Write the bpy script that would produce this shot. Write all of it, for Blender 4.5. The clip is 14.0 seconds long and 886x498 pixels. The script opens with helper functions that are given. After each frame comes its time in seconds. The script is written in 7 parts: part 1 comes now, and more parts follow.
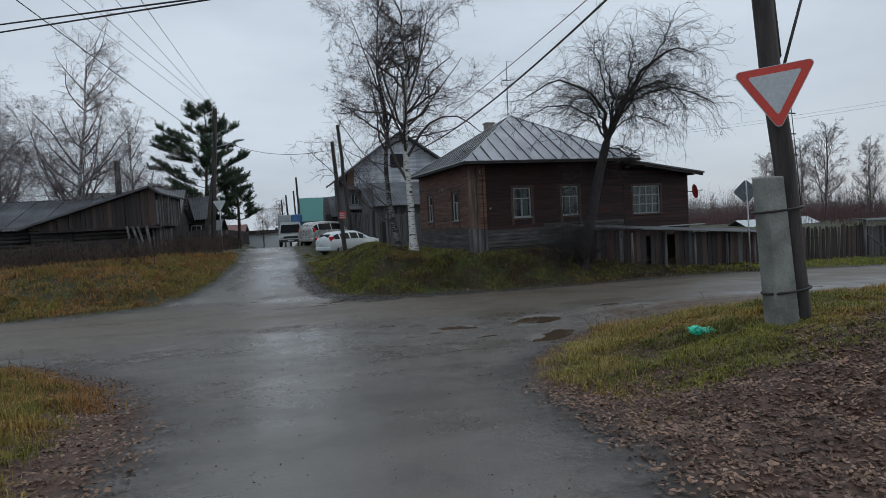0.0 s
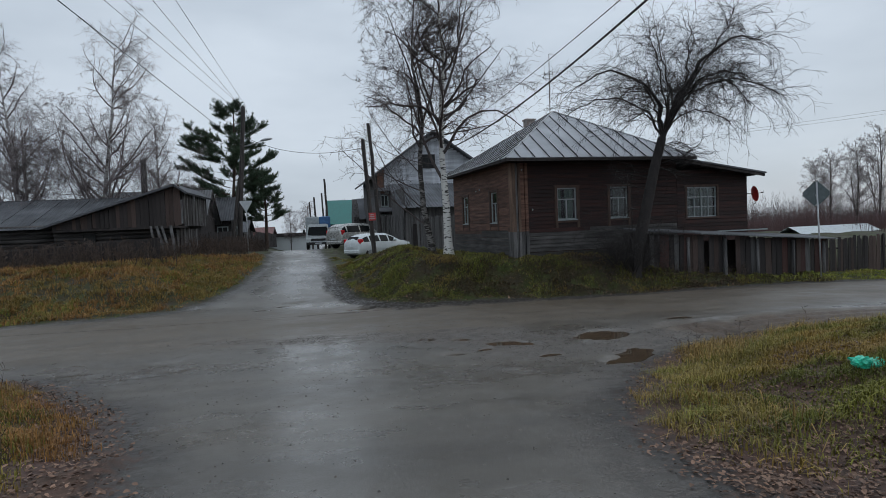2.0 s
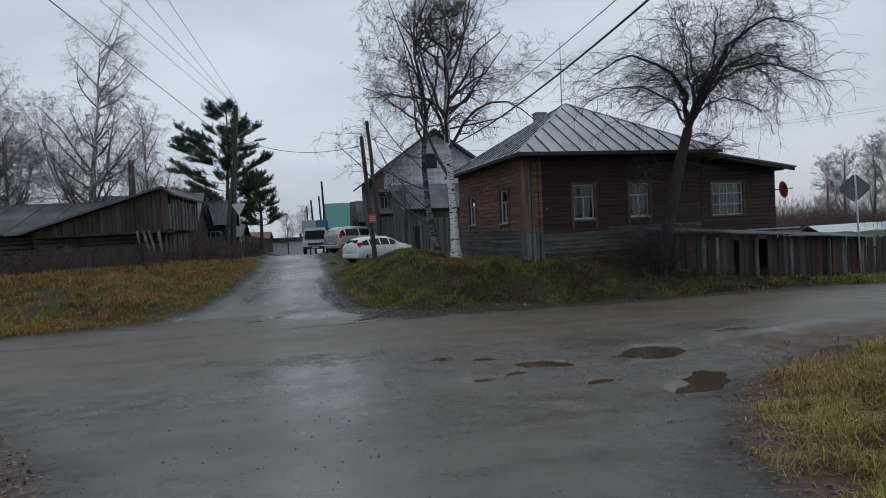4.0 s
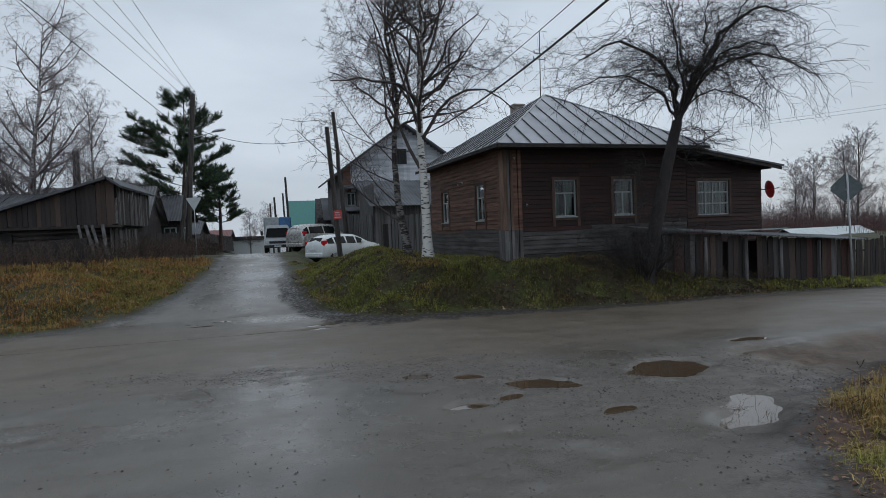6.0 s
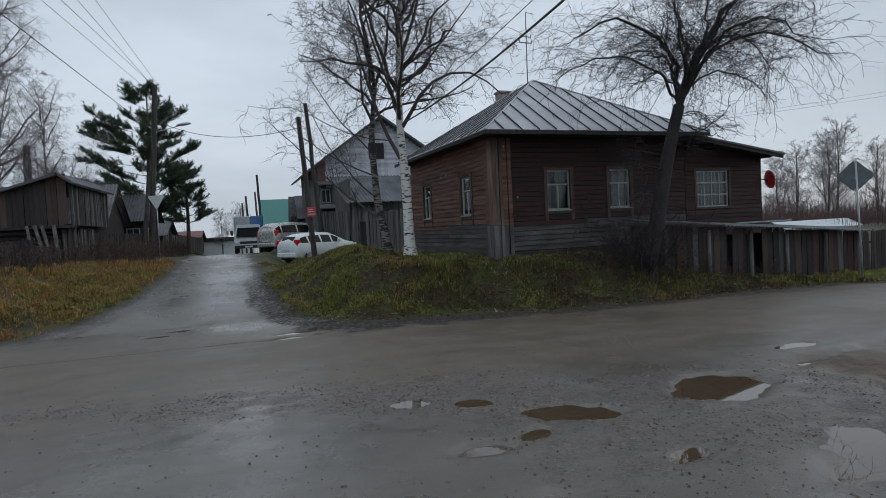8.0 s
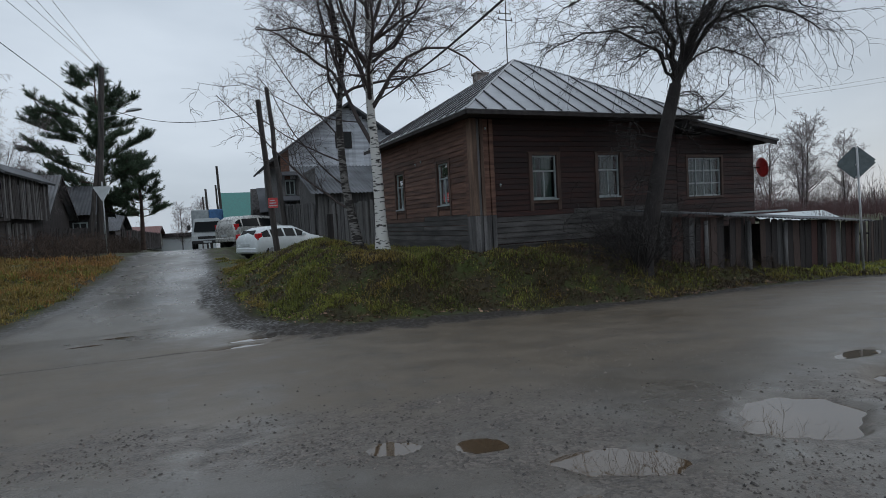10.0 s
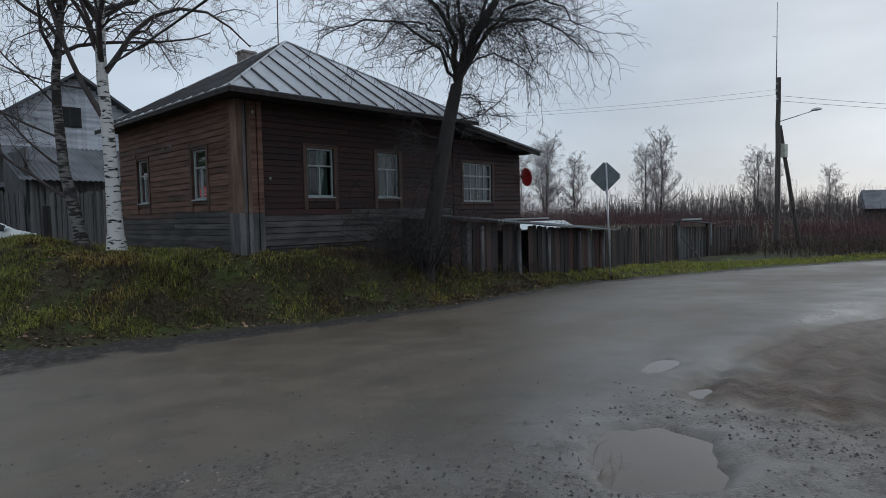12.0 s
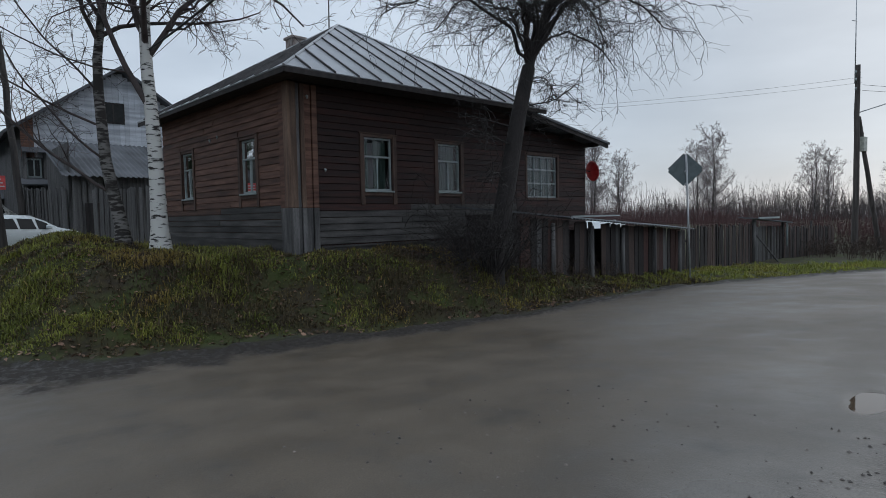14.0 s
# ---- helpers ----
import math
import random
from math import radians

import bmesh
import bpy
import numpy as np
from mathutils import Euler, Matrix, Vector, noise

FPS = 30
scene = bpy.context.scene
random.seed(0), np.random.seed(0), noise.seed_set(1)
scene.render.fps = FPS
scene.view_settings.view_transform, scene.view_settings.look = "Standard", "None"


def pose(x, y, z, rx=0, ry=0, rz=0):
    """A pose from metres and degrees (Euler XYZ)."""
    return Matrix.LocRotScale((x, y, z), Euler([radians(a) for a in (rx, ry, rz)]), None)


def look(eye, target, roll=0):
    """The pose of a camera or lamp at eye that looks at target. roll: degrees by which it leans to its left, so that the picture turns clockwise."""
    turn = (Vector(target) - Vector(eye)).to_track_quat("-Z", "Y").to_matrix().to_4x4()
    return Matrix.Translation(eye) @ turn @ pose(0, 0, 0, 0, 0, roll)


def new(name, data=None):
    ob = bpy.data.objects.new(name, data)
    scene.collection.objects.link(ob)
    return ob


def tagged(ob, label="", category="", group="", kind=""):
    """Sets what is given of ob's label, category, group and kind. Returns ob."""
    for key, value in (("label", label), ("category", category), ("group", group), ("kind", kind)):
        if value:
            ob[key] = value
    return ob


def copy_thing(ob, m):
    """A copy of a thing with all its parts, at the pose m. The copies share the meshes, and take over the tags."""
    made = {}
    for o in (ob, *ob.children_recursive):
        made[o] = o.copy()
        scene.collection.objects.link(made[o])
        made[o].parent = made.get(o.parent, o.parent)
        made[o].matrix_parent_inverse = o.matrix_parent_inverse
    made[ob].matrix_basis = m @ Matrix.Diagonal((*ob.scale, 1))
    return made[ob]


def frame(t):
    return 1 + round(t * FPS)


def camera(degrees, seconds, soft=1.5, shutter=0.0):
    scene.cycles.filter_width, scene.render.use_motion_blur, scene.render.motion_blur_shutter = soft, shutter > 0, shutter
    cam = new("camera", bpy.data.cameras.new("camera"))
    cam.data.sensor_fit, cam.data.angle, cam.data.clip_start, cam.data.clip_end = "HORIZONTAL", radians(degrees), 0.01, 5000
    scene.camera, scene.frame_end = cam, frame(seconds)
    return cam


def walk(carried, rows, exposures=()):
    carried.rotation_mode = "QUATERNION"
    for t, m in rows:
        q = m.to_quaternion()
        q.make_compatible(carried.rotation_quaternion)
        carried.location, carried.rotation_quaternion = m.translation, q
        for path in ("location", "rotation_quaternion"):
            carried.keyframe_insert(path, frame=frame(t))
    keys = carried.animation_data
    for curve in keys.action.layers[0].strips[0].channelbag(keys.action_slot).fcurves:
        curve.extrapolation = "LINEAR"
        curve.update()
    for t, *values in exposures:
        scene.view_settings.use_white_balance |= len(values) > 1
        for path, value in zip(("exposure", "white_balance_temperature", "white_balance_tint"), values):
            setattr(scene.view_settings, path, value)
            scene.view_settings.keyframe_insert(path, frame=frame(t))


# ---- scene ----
cam = camera(72.3, 14.0, soft=0.8)
METRES, EYE, TILT, LEAN, TURN = 13.393, 1.5, 0.0, 0.0, -13.1
ROWS = [
    (0.0, 0.0, 0.0, 0.0, -0.15, -2.88, 2.92),
    (0.5, -0.0102, 0.0365, -0.0017, 1.03, -2.74, 3.11),
    (1.0, -0.0164, 0.076, -0.0042, 2.16, -2.47, 3.08),
    (1.5, -0.0271, 0.1099, -0.0076, 2.39, -2.34, 2.66),
    (2.0, -0.0368, 0.1459, -0.0111, 2.34, -2.25, 2.34),
    (2.5, -0.0462, 0.183, -0.0126, 2.34, -2.16, 2.42),
    (3.0, -0.0543, 0.2192, -0.0141, 2.24, -2.07, 2.87),
    (5.5, -0.0837, 0.4005, -0.026, 1.36, -1.75, 2.17),
    (6.0, -0.0862, 0.4324, -0.0293, -0.94, -1.92, 2.21),
    (6.5, -0.0925, 0.4688, -0.0291, -1.29, -1.84, 2.19),
    (7.0, -0.0947, 0.5001, -0.0318, -2.42, -1.81, 2.31),
    (9.5, -0.1115, 0.6789, -0.0445, -3.74, -2.59, 3.27),
    (10.0, -0.1113, 0.7116, -0.0469, -6.15, -2.7, 3.03),
    (10.5, -0.1076, 0.7456, -0.0473, -13.37, -2.79, 2.22),
    (11.0, -0.1053, 0.7765, -0.0501, -22.38, -2.88, 1.56),
    (11.5, -0.1004, 0.8095, -0.0527, -26.21, -3.04, 1.55),
    (12.0, -0.0957, 0.8459, -0.0526, -28.05, -3.21, 1.17),
    (12.5, -0.0971, 0.8772, -0.0547, -28.9, -2.92, 0.73),
    (13.0, -0.0982, 0.9141, -0.06, -29.24, -3.0, 0.77),
    (13.5, -0.0973, 0.9506, -0.0602, -28.45, -3.11, 0.72),
    (14.0, -0.1013, 0.9853, -0.0613, -24.95, -3.05, 1.13),
]
walk(cam, [(t, pose(0, 0, EYE, TILT, LEAN, TURN) @ pose(METRES * x, METRES * y, METRES * z, 90 + pitch, roll, yaw)) for t, x, y, z, yaw, pitch, roll in ROWS],
     [(0.0, 0.0, 6500, 10), (10.0, 0.0, 6500, 10), (11.2, 0.0, 6330, 10), (14.0, 0.0, 6330, 10)])

# ---- sky and sun ----
world = bpy.data.worlds.new("world")
scene.world = world
world.use_nodes = True
wn, wl = world.node_tree.nodes, world.node_tree.links
wn.clear()
w_out = wn.new("ShaderNodeOutputWorld")
w_bg = wn.new("ShaderNodeBackground")
w_sky = wn.new("ShaderNodeTexSky")
w_sky.sky_type, w_sky.sun_disc = "NISHITA", False
w_sky.sun_elevation, w_sky.sun_rotation = radians(22), radians(75)
w_co = wn.new("ShaderNodeTexCoord")
w_map = wn.new("ShaderNodeMapping")
w_map.inputs["Scale"].default_value = (1.0, 1.0, 3.2)
w_cloud = wn.new("ShaderNodeTexNoise")
w_cloud.inputs["Scale"].default_value, w_cloud.inputs["Detail"].default_value = 1.7, 5.0
w_cloud.inputs["Roughness"].default_value = 0.5
w_ramp = wn.new("ShaderNodeValToRGB")
w_ramp.color_ramp.elements[0].position, w_ramp.color_ramp.elements[0].color = 0.34, (3.8, 4.42, 5.15, 1)
w_ramp.color_ramp.elements[1].position, w_ramp.color_ramp.elements[1].color = 0.68, (5.65, 6.35, 7.15, 1)
w_sep = wn.new("ShaderNodeSeparateXYZ")
w_up = wn.new("ShaderNodeMapRange")
w_up.inputs["From Min"].default_value, w_up.inputs["From Max"].default_value = 0.0, 1.0
w_up.inputs["To Min"].default_value, w_up.inputs["To Max"].default_value = 1.0, 1.5
w_mul = wn.new("ShaderNodeVectorMath")
w_mul.operation = "SCALE"
w_mix = wn.new("ShaderNodeMix")
w_mix.data_type = "RGBA"
w_mix.inputs["Factor"].default_value = 0.93
wl.new(w_co.outputs["Generated"], w_map.inputs["Vector"])
wl.new(w_map.outputs["Vector"], w_cloud.inputs["Vector"])
wl.new(w_cloud.outputs["Fac"], w_ramp.inputs["Fac"])
wl.new(w_co.outputs["Generated"], w_sep.inputs["Vector"])
wl.new(w_sep.outputs["Z"], w_up.inputs["Value"])
wl.new(w_ramp.outputs["Color"], w_mul.inputs[0])
wl.new(w_up.outputs["Result"], w_mul.inputs["Scale"])
wl.new(w_sky.outputs["Color"], w_mix.inputs["A"])
wl.new(w_mul.outputs["Vector"], w_mix.inputs["B"])
wl.new(w_mix.outputs["Result"], w_bg.inputs["Color"])
w_bg.inputs["Strength"].default_value = 0.104
wl.new(w_bg.outputs["Background"], w_out.inputs["Surface"])

sun = new("sun", bpy.data.lights.new("sun", "SUN"))
sun.data.energy, sun.data.angle, sun.data.color = 0.35, radians(40), (1.0, 0.99, 0.97)
sun.matrix_world = look((40, 10, 30), (0, 20, 0))

# ---- materials ----
def mat(name, base, rough=0.8, metal=0.0, var=0.25, scale=6.0, bump=0.3, bump_scale=40.0, dist=0.01, second=None,
        stretch=(1, 1, 1), island=0.0, spec=0.5, fine=0.15, rough_var=0.1):
    """A surface whose colour wanders at two scales, with a fine relief."""
    m = bpy.data.materials.new(name)
    m.use_nodes = True
    n, l = m.node_tree.nodes, m.node_tree.links
    b = n["Principled BSDF"]
    co = n.new("ShaderNodeTexCoord")
    mp = n.new("ShaderNodeMapping")
    mp.inputs["Scale"].default_value = stretch
    l.new(co.outputs["Object"], mp.inputs["Vector"])
    big = n.new("ShaderNodeTexNoise")
    big.inputs["Scale"].default_value, big.inputs["Detail"].default_value = scale, 6
    small = n.new("ShaderNodeTexNoise")
    small.inputs["Scale"].default_value, small.inputs["Detail"].default_value = bump_scale, 4
    l.new(mp.outputs["Vector"], big.inputs["Vector"])
    l.new(mp.outputs["Vector"], small.inputs["Vector"])
    mix = n.new("ShaderNodeMix")
    mix.data_type = "RGBA"
    dark = tuple(c * (1 - var) for c in base)
    mix.inputs["A"].default_value = (*dark, 1)
    mix.inputs["B"].default_value = (*(second or tuple(min(1, c * (1 + var)) for c in base)), 1)
    ramp = n.new("ShaderNodeMapRange")
    ramp.inputs["From Min"].default_value, ramp.inputs["From Max"].default_value = 0.32, 0.68
    l.new(big.outputs["Fac"], ramp.inputs["Value"])
    l.new(ramp.outputs["Result"], mix.inputs["Factor"])
    hsv = n.new("ShaderNodeHueSaturation")
    l.new(mix.outputs["Result"], hsv.inputs["Color"])
    val = n.new("ShaderNodeMapRange")
    val.inputs["From Min"].default_value, val.inputs["From Max"].default_value = 0.25, 0.75
    val.inputs["To Min"].default_value, val.inputs["To Max"].default_value = 1 - fine, 1 + fine
    l.new(small.outputs["Fac"], val.inputs["Value"])
    last = val.outputs["Result"]
    if island:
        if island > 0:
            src = n.new("ShaderNodeObjectInfo").outputs["Random"]
        else:
            src = n.new("ShaderNodeNewGeometry").outputs["Random Per Island"]
        r = n.new("ShaderNodeMapRange")
        r.inputs["To Min"].default_value, r.inputs["To Max"].default_value = 1 - abs(island), 1 + abs(island)
        l.new(src, r.inputs["Value"])
        mul = n.new("ShaderNodeMath")
        mul.operation = "MULTIPLY"
        l.new(r.outputs["Result"], mul.inputs[0])
        l.new(last, mul.inputs[1])
        last = mul.outputs["Value"]
    l.new(last, hsv.inputs["Value"])
    l.new(hsv.outputs["Color"], b.inputs["Base Color"])
    rr = n.new("ShaderNodeMapRange")
    rr.inputs["To Min"].default_value, rr.inputs["To Max"].default_value = max(0.02, rough - rough_var), min(1, rough + rough_var)
    l.new(big.outputs["Fac"], rr.inputs["Value"])
    l.new(rr.outputs["Result"], b.inputs["Roughness"])
    b.inputs["Metallic"].default_value = metal
    b.inputs["Specular IOR Level"].default_value = spec
    if bump:
        bp = n.new("ShaderNodeBump")
        bp.inputs["Strength"].default_value, bp.inputs["Distance"].default_value = bump, dist
        l.new(small.outputs["Fac"], bp.inputs["Height"])
        l.new(bp.outputs["Normal"], b.inputs["Normal"])
    return m


def glass(name, tint=(0.9, 0.95, 0.95)):
    m = bpy.data.materials.new(name)
    m.use_nodes = True
    n, l = m.node_tree.nodes, m.node_tree.links
    n.clear()
    out = n.new("ShaderNodeOutputMaterial")
    mix = n.new("ShaderNodeMixShader")
    fr = n.new("ShaderNodeFresnel")
    fr.inputs["IOR"].default_value = 1.6
    tr = n.new("ShaderNodeBsdfTransparent")
    tr.inputs["Color"].default_value = (*tint, 1)
    gl = n.new("ShaderNodeBsdfGlossy")
    gl.inputs["Roughness"].default_value = 0.03
    l.new(fr.outputs["Fac"], mix.inputs["Fac"])
    l.new(tr.outputs["BSDF"], mix.inputs[1])
    l.new(gl.outputs["BSDF"], mix.inputs[2])
    l.new(mix.outputs["Shader"], out.inputs["Surface"])
    return m


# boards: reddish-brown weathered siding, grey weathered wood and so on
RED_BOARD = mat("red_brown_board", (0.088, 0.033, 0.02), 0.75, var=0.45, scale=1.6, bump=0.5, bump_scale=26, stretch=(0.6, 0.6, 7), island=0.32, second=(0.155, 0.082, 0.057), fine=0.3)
# dark brown front boards, with the deep eave's shade worked into the colour
SHADED_BROWN_BOARD = mat("shaded_brown_board", (0.0165, 0.0056, 0.0052), 0.75, var=0.5, scale=1.6, bump=0.6, bump_scale=26, stretch=(0.6, 0.6, 7), island=0.4, second=(0.042, 0.013, 0.0095), fine=0.3)
GREY_BOARD = mat("grey_board", (0.042, 0.039, 0.038), 0.85, var=0.4, scale=1.4, bump=0.6, bump_scale=24, stretch=(0.6, 0.6, 6), island=0.25, second=(0.1, 0.094, 0.09), fine=0.3)
GREY_UPRIGHT = mat("grey_upright_board", (0.07, 0.067, 0.067), 0.85, var=0.45, scale=1.4, bump=0.6, bump_scale=24, stretch=(6, 6, 0.6), island=0.22, second=(0.16, 0.154, 0.152), fine=0.35)
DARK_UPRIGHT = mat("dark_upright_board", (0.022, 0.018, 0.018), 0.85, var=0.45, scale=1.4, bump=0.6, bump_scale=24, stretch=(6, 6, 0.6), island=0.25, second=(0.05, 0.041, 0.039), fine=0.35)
POST_BOARD = mat("post_board", (0.1, 0.055, 0.038), 0.8, var=0.4, scale=1.4, bump=0.5, bump_scale=24, stretch=(6, 6, 0.5), island=0.3, second=(0.2, 0.13, 0.092), fine=0.3)
SLATE = mat("weathered_slate", (0.145, 0.15, 0.155), 0.7, var=0.3, scale=0.9, bump=0.3, bump_scale=30, second=(0.2, 0.205, 0.215), island=0.12)
OLD_SLATE = mat("old_slate", (0.08, 0.084, 0.093), 0.75, var=0.3, scale=0.9, bump=0.3, bump_scale=30, second=(0.12, 0.125, 0.137), island=0.15)
ROOF_METAL = mat("zinc_sheet", (0.4, 0.41, 0.43), 0.42, metal=0.55, var=0.16, scale=0.7, bump=0.12, bump_scale=5, dist=0.02, island=0.07, fine=0.06, second=(0.5, 0.51, 0.53))
# seams coloured far darker than the sheets, to draw their shadow lines
SHADOWED_SEAM = mat("shadowed_seam_metal", (0.09, 0.085, 0.085), 0.55, metal=0.5, var=0.3)
CASING = mat("brown_casing", (0.06, 0.032, 0.024), 0.7, var=0.35, scale=2.5, bump=0.4, stretch=(4, 4, 0.8), second=(0.1, 0.058, 0.042))
SASH = mat("pale_sash_paint", (0.27, 0.31, 0.31), 0.55, var=0.15, scale=5, fine=0.08)
PANE = glass("window_glass")
# near black: the gloom of unlit rooms is put into this colour
ROOM_SHADE = mat("painted_room_shade", (0.02, 0.021, 0.021), 0.9, var=0.3, bump=0)
CURTAIN = mat("green_grey_curtain", (0.07, 0.105, 0.09), 0.9, var=0.25, scale=4, stretch=(6, 6, 0.4), bump=0.2)
LACE = mat("lace_curtain", (0.11, 0.125, 0.122), 0.9, var=0.25, scale=5, stretch=(6, 6, 0.4), bump=0.2)
CONCRETE = mat("stained_concrete", (0.16, 0.165, 0.15), 0.85, var=0.3, scale=2.2, bump=0.4, bump_scale=45, second=(0.27, 0.275, 0.25), fine=0.2)
TAR_WOOD = mat("tarred_wood", (0.035, 0.03, 0.028), 0.8, var=0.45, scale=2, bump=0.8, bump_scale=20, stretch=(5, 5, 0.5), second=(0.07, 0.06, 0.055))
POLE_WOOD = mat("pole_wood", (0.06, 0.05, 0.046), 0.85, var=0.35, scale=2, bump=0.6, bump_scale=20, stretch=(5, 5, 0.4), second=(0.1, 0.088, 0.08))
IRON = mat("dark_iron", (0.04, 0.037, 0.036), 0.6, metal=0.6, var=0.3)
GALV = mat("galvanised_steel", (0.4, 0.41, 0.42), 0.5, metal=0.5, var=0.15)
SIGN_BACK = mat("sign_back", (0.14, 0.17, 0.175), 0.6, metal=0.2, var=0.15, bump=0.05)
SIGN_RED = mat("sign_red", (0.62, 0.055, 0.035), 0.4, var=0.08, bump=0)
SIGN_WHITE = mat("sign_white", (0.5, 0.53, 0.54), 0.35, var=0.06, bump=0)
WIRE = mat("black_cable", (0.018, 0.018, 0.02), 0.6, var=0.1, bump=0)
BRICK = mat("chimney_brick", (0.3, 0.22, 0.19), 0.9, var=0.3, second=(0.4, 0.38, 0.36))

# ---- mesh helpers ----
def mesh_of(name, verts, faces, material=None, smooth=False):
    me = bpy.data.meshes.new(name)
    me.from_pydata([tuple(v) for v in verts], [], faces)
    me.update()
    if material:
        me.materials.append(material)
    if smooth:
        me.polygons.foreach_set("use_smooth", [True] * len(me.polygons))
    return me


def big_mesh(name, verts, faces, material, smooth=False):
    """A mesh from numpy arrays: verts (n, 3), faces (m, k)."""
    me = bpy.data.meshes.new(name)
    k = faces.shape[1]
    me.vertices.add(len(verts))
    me.vertices.foreach_set("co", np.asarray(verts, dtype=np.float32).ravel())
    me.loops.add(faces.size)
    me.loops.foreach_set("vertex_index", faces.astype(np.int32).ravel())
    me.polygons.add(len(faces))
    me.polygons.foreach_set("loop_start", np.arange(0, faces.size, k, dtype=np.int32))
    me.polygons.foreach_set("use_smooth", np.full(len(faces), smooth))
    me.update(calc_edges=True)
    me.materials.append(material)
    return me


def part(name, bm, material, parent=None, label="", smooth=False):
    """Links a bmesh as one mesh object under a thing or a part."""
    me = bpy.data.meshes.new(name)
    bm.to_mesh(me)
    bm.free()
    me.materials.append(material)
    if smooth:
        me.polygons.foreach_set("use_smooth", [True] * len(me.polygons))
    ob = new(name, me)
    ob.parent = parent
    return tagged(ob, label)


def piece(name, me, parent, m):
    ob = new(name, me)
    ob.parent = parent
    ob.matrix_basis = m
    return ob


def thing(name, m, label, category, group="", kind=""):
    """An Empty at a thing's base."""
    ob = new(name)
    ob.matrix_basis = m
    return tagged(ob, label, category, group, kind)


def box(bm, x0, x1, y0, y1, z0, z1, bevel=0.0, m=None):
    g = bmesh.ops.create_cube(bm, size=1.0)
    vs = g["verts"]
    for v in vs:
        v.co = Vector((x0 + (v.co.x + 0.5) * (x1 - x0), y0 + (v.co.y + 0.5) * (y1 - y0), z0 + (v.co.z + 0.5) * (z1 - z0)))
    if bevel:
        es = list({e for v in vs for e in v.link_edges})
        r = bmesh.ops.bevel(bm, geom=es, offset=bevel, segments=1, affect="EDGES")
        vs = list({v for f in r["faces"] for v in f.verts} | {v for v in vs if v.is_valid})
    if m is not None:
        bmesh.ops.transform(bm, matrix=m, verts=[v for v in vs if v.is_valid])
    return bm


def boxed(x0, x1, y0, y1, z0, z1, bevel=0.0):
    return box(bmesh.new(), x0, x1, y0, y1, z0, z1, bevel)


def tube(bm, a, b, r0, r1=None, sides=8, cap=True):
    """A tapered rod from a to b."""
    a, b = Vector(a), Vector(b)
    r1 = r0 if r1 is None else r1
    q = (b - a).to_track_quat("Z", "Y")
    rings = []
    for p, r in ((a, r0), (b, r1)):
        rings.append([bm.verts.new(p + q @ Vector((r * math.cos(2 * math.pi * i / sides), r * math.sin(2 * math.pi * i / sides), 0))) for i in range(sides)])
    for i in range(sides):
        j = (i + 1) % sides
        bm.faces.new((rings[0][i], rings[0][j], rings[1][j], rings[1][i]))
    if cap:
        bm.faces.new(rings[0][::-1])
        bm.faces.new(rings[1])
    return bm


def prism(bm, pts, y0, y1):
    """A polygon in the x-z plane, drawn out from y0 to y1."""
    a = [bm.verts.new((x, y0, z)) for x, z in pts]
    b = [bm.verts.new((x, y1, z)) for x, z in pts]
    n = len(pts)
    bm.faces.new(a)
    bm.faces.new(b[::-1])
    for i in range(n):
        j = (i + 1) % n
        bm.faces.new((a[j], a[i], b[i], b[j]))
    bmesh.ops.recalc_face_normals(bm, faces=bm.faces[:])
    return bm


def slab(bm, quad, thick):
    """A sheet over four corners, with its thickness downwards along its normal."""
    q = [Vector(p) for p in quad]
    n = (q[1] - q[0]).cross(q[3] - q[0]).normalized()
    if n.z < 0:
        n = -n
    top = [bm.verts.new(p) for p in q]
    low = [bm.verts.new(p - n * thick) for p in q]
    k = len(q)
    bm.faces.new(top)
    bm.faces.new(low[::-1])
    for i in range(k):
        j = (i + 1) % k
        bm.faces.new((top[j], top[i], low[i], low[j]))
    bmesh.ops.recalc_face_normals(bm, faces=bm.faces[:])
    return bm


# ---- the lie of the land ----
rng = np.random.default_rng(7)
LATTICE = rng.random((128, 128))


def fuzz(x, y, size):
    """Smooth noise between -1 and 1 with lumps of that size."""
    x, y = np.asarray(x, float) / size + 31.7, np.asarray(y, float) / size + 57.3
    i, j = np.floor(x).astype(int), np.floor(y).astype(int)
    u, v = x - i, y - j
    u, v = u * u * (3 - 2 * u), v * v * (3 - 2 * v)
    g = lambda a, b: LATTICE[a % 128, b % 128]
    return 2 * ((g(i, j) * (1 - u) + g(i + 1, j) * u) * (1 - v) + (g(i, j + 1) * (1 - u) + g(i + 1, j + 1) * u) * v) - 1


def ease(a, b, x):
    u = np.clip((x - a) / (b - a), 0, 1)
    return u * u * (3 - 2 * u)


def inside(poly, x, y):
    """Signed distance to a polygon, positive inside."""
    x, y = np.asarray(x, float), np.asarray(y, float)
    best, odd = np.full(x.shape, 1e9), np.zeros(x.shape, bool)
    n = len(poly)
    for k in range(n):
        (ax, ay), (bx, by) = poly[k], poly[(k + 1) % n]
        dx, dy = bx - ax, by - ay
        u = np.clip(((x - ax) * dx + (y - ay) * dy) / (dx * dx + dy * dy), 0, 1)
        best = np.minimum(best, np.hypot(x - ax - u * dx, y - ay - u * dy))
        if ay != by:
            odd ^= ((ay > y) != (by > y)) & (x < dx * (y - ay) / dy + ax)
    return np.where(odd, best, -best)


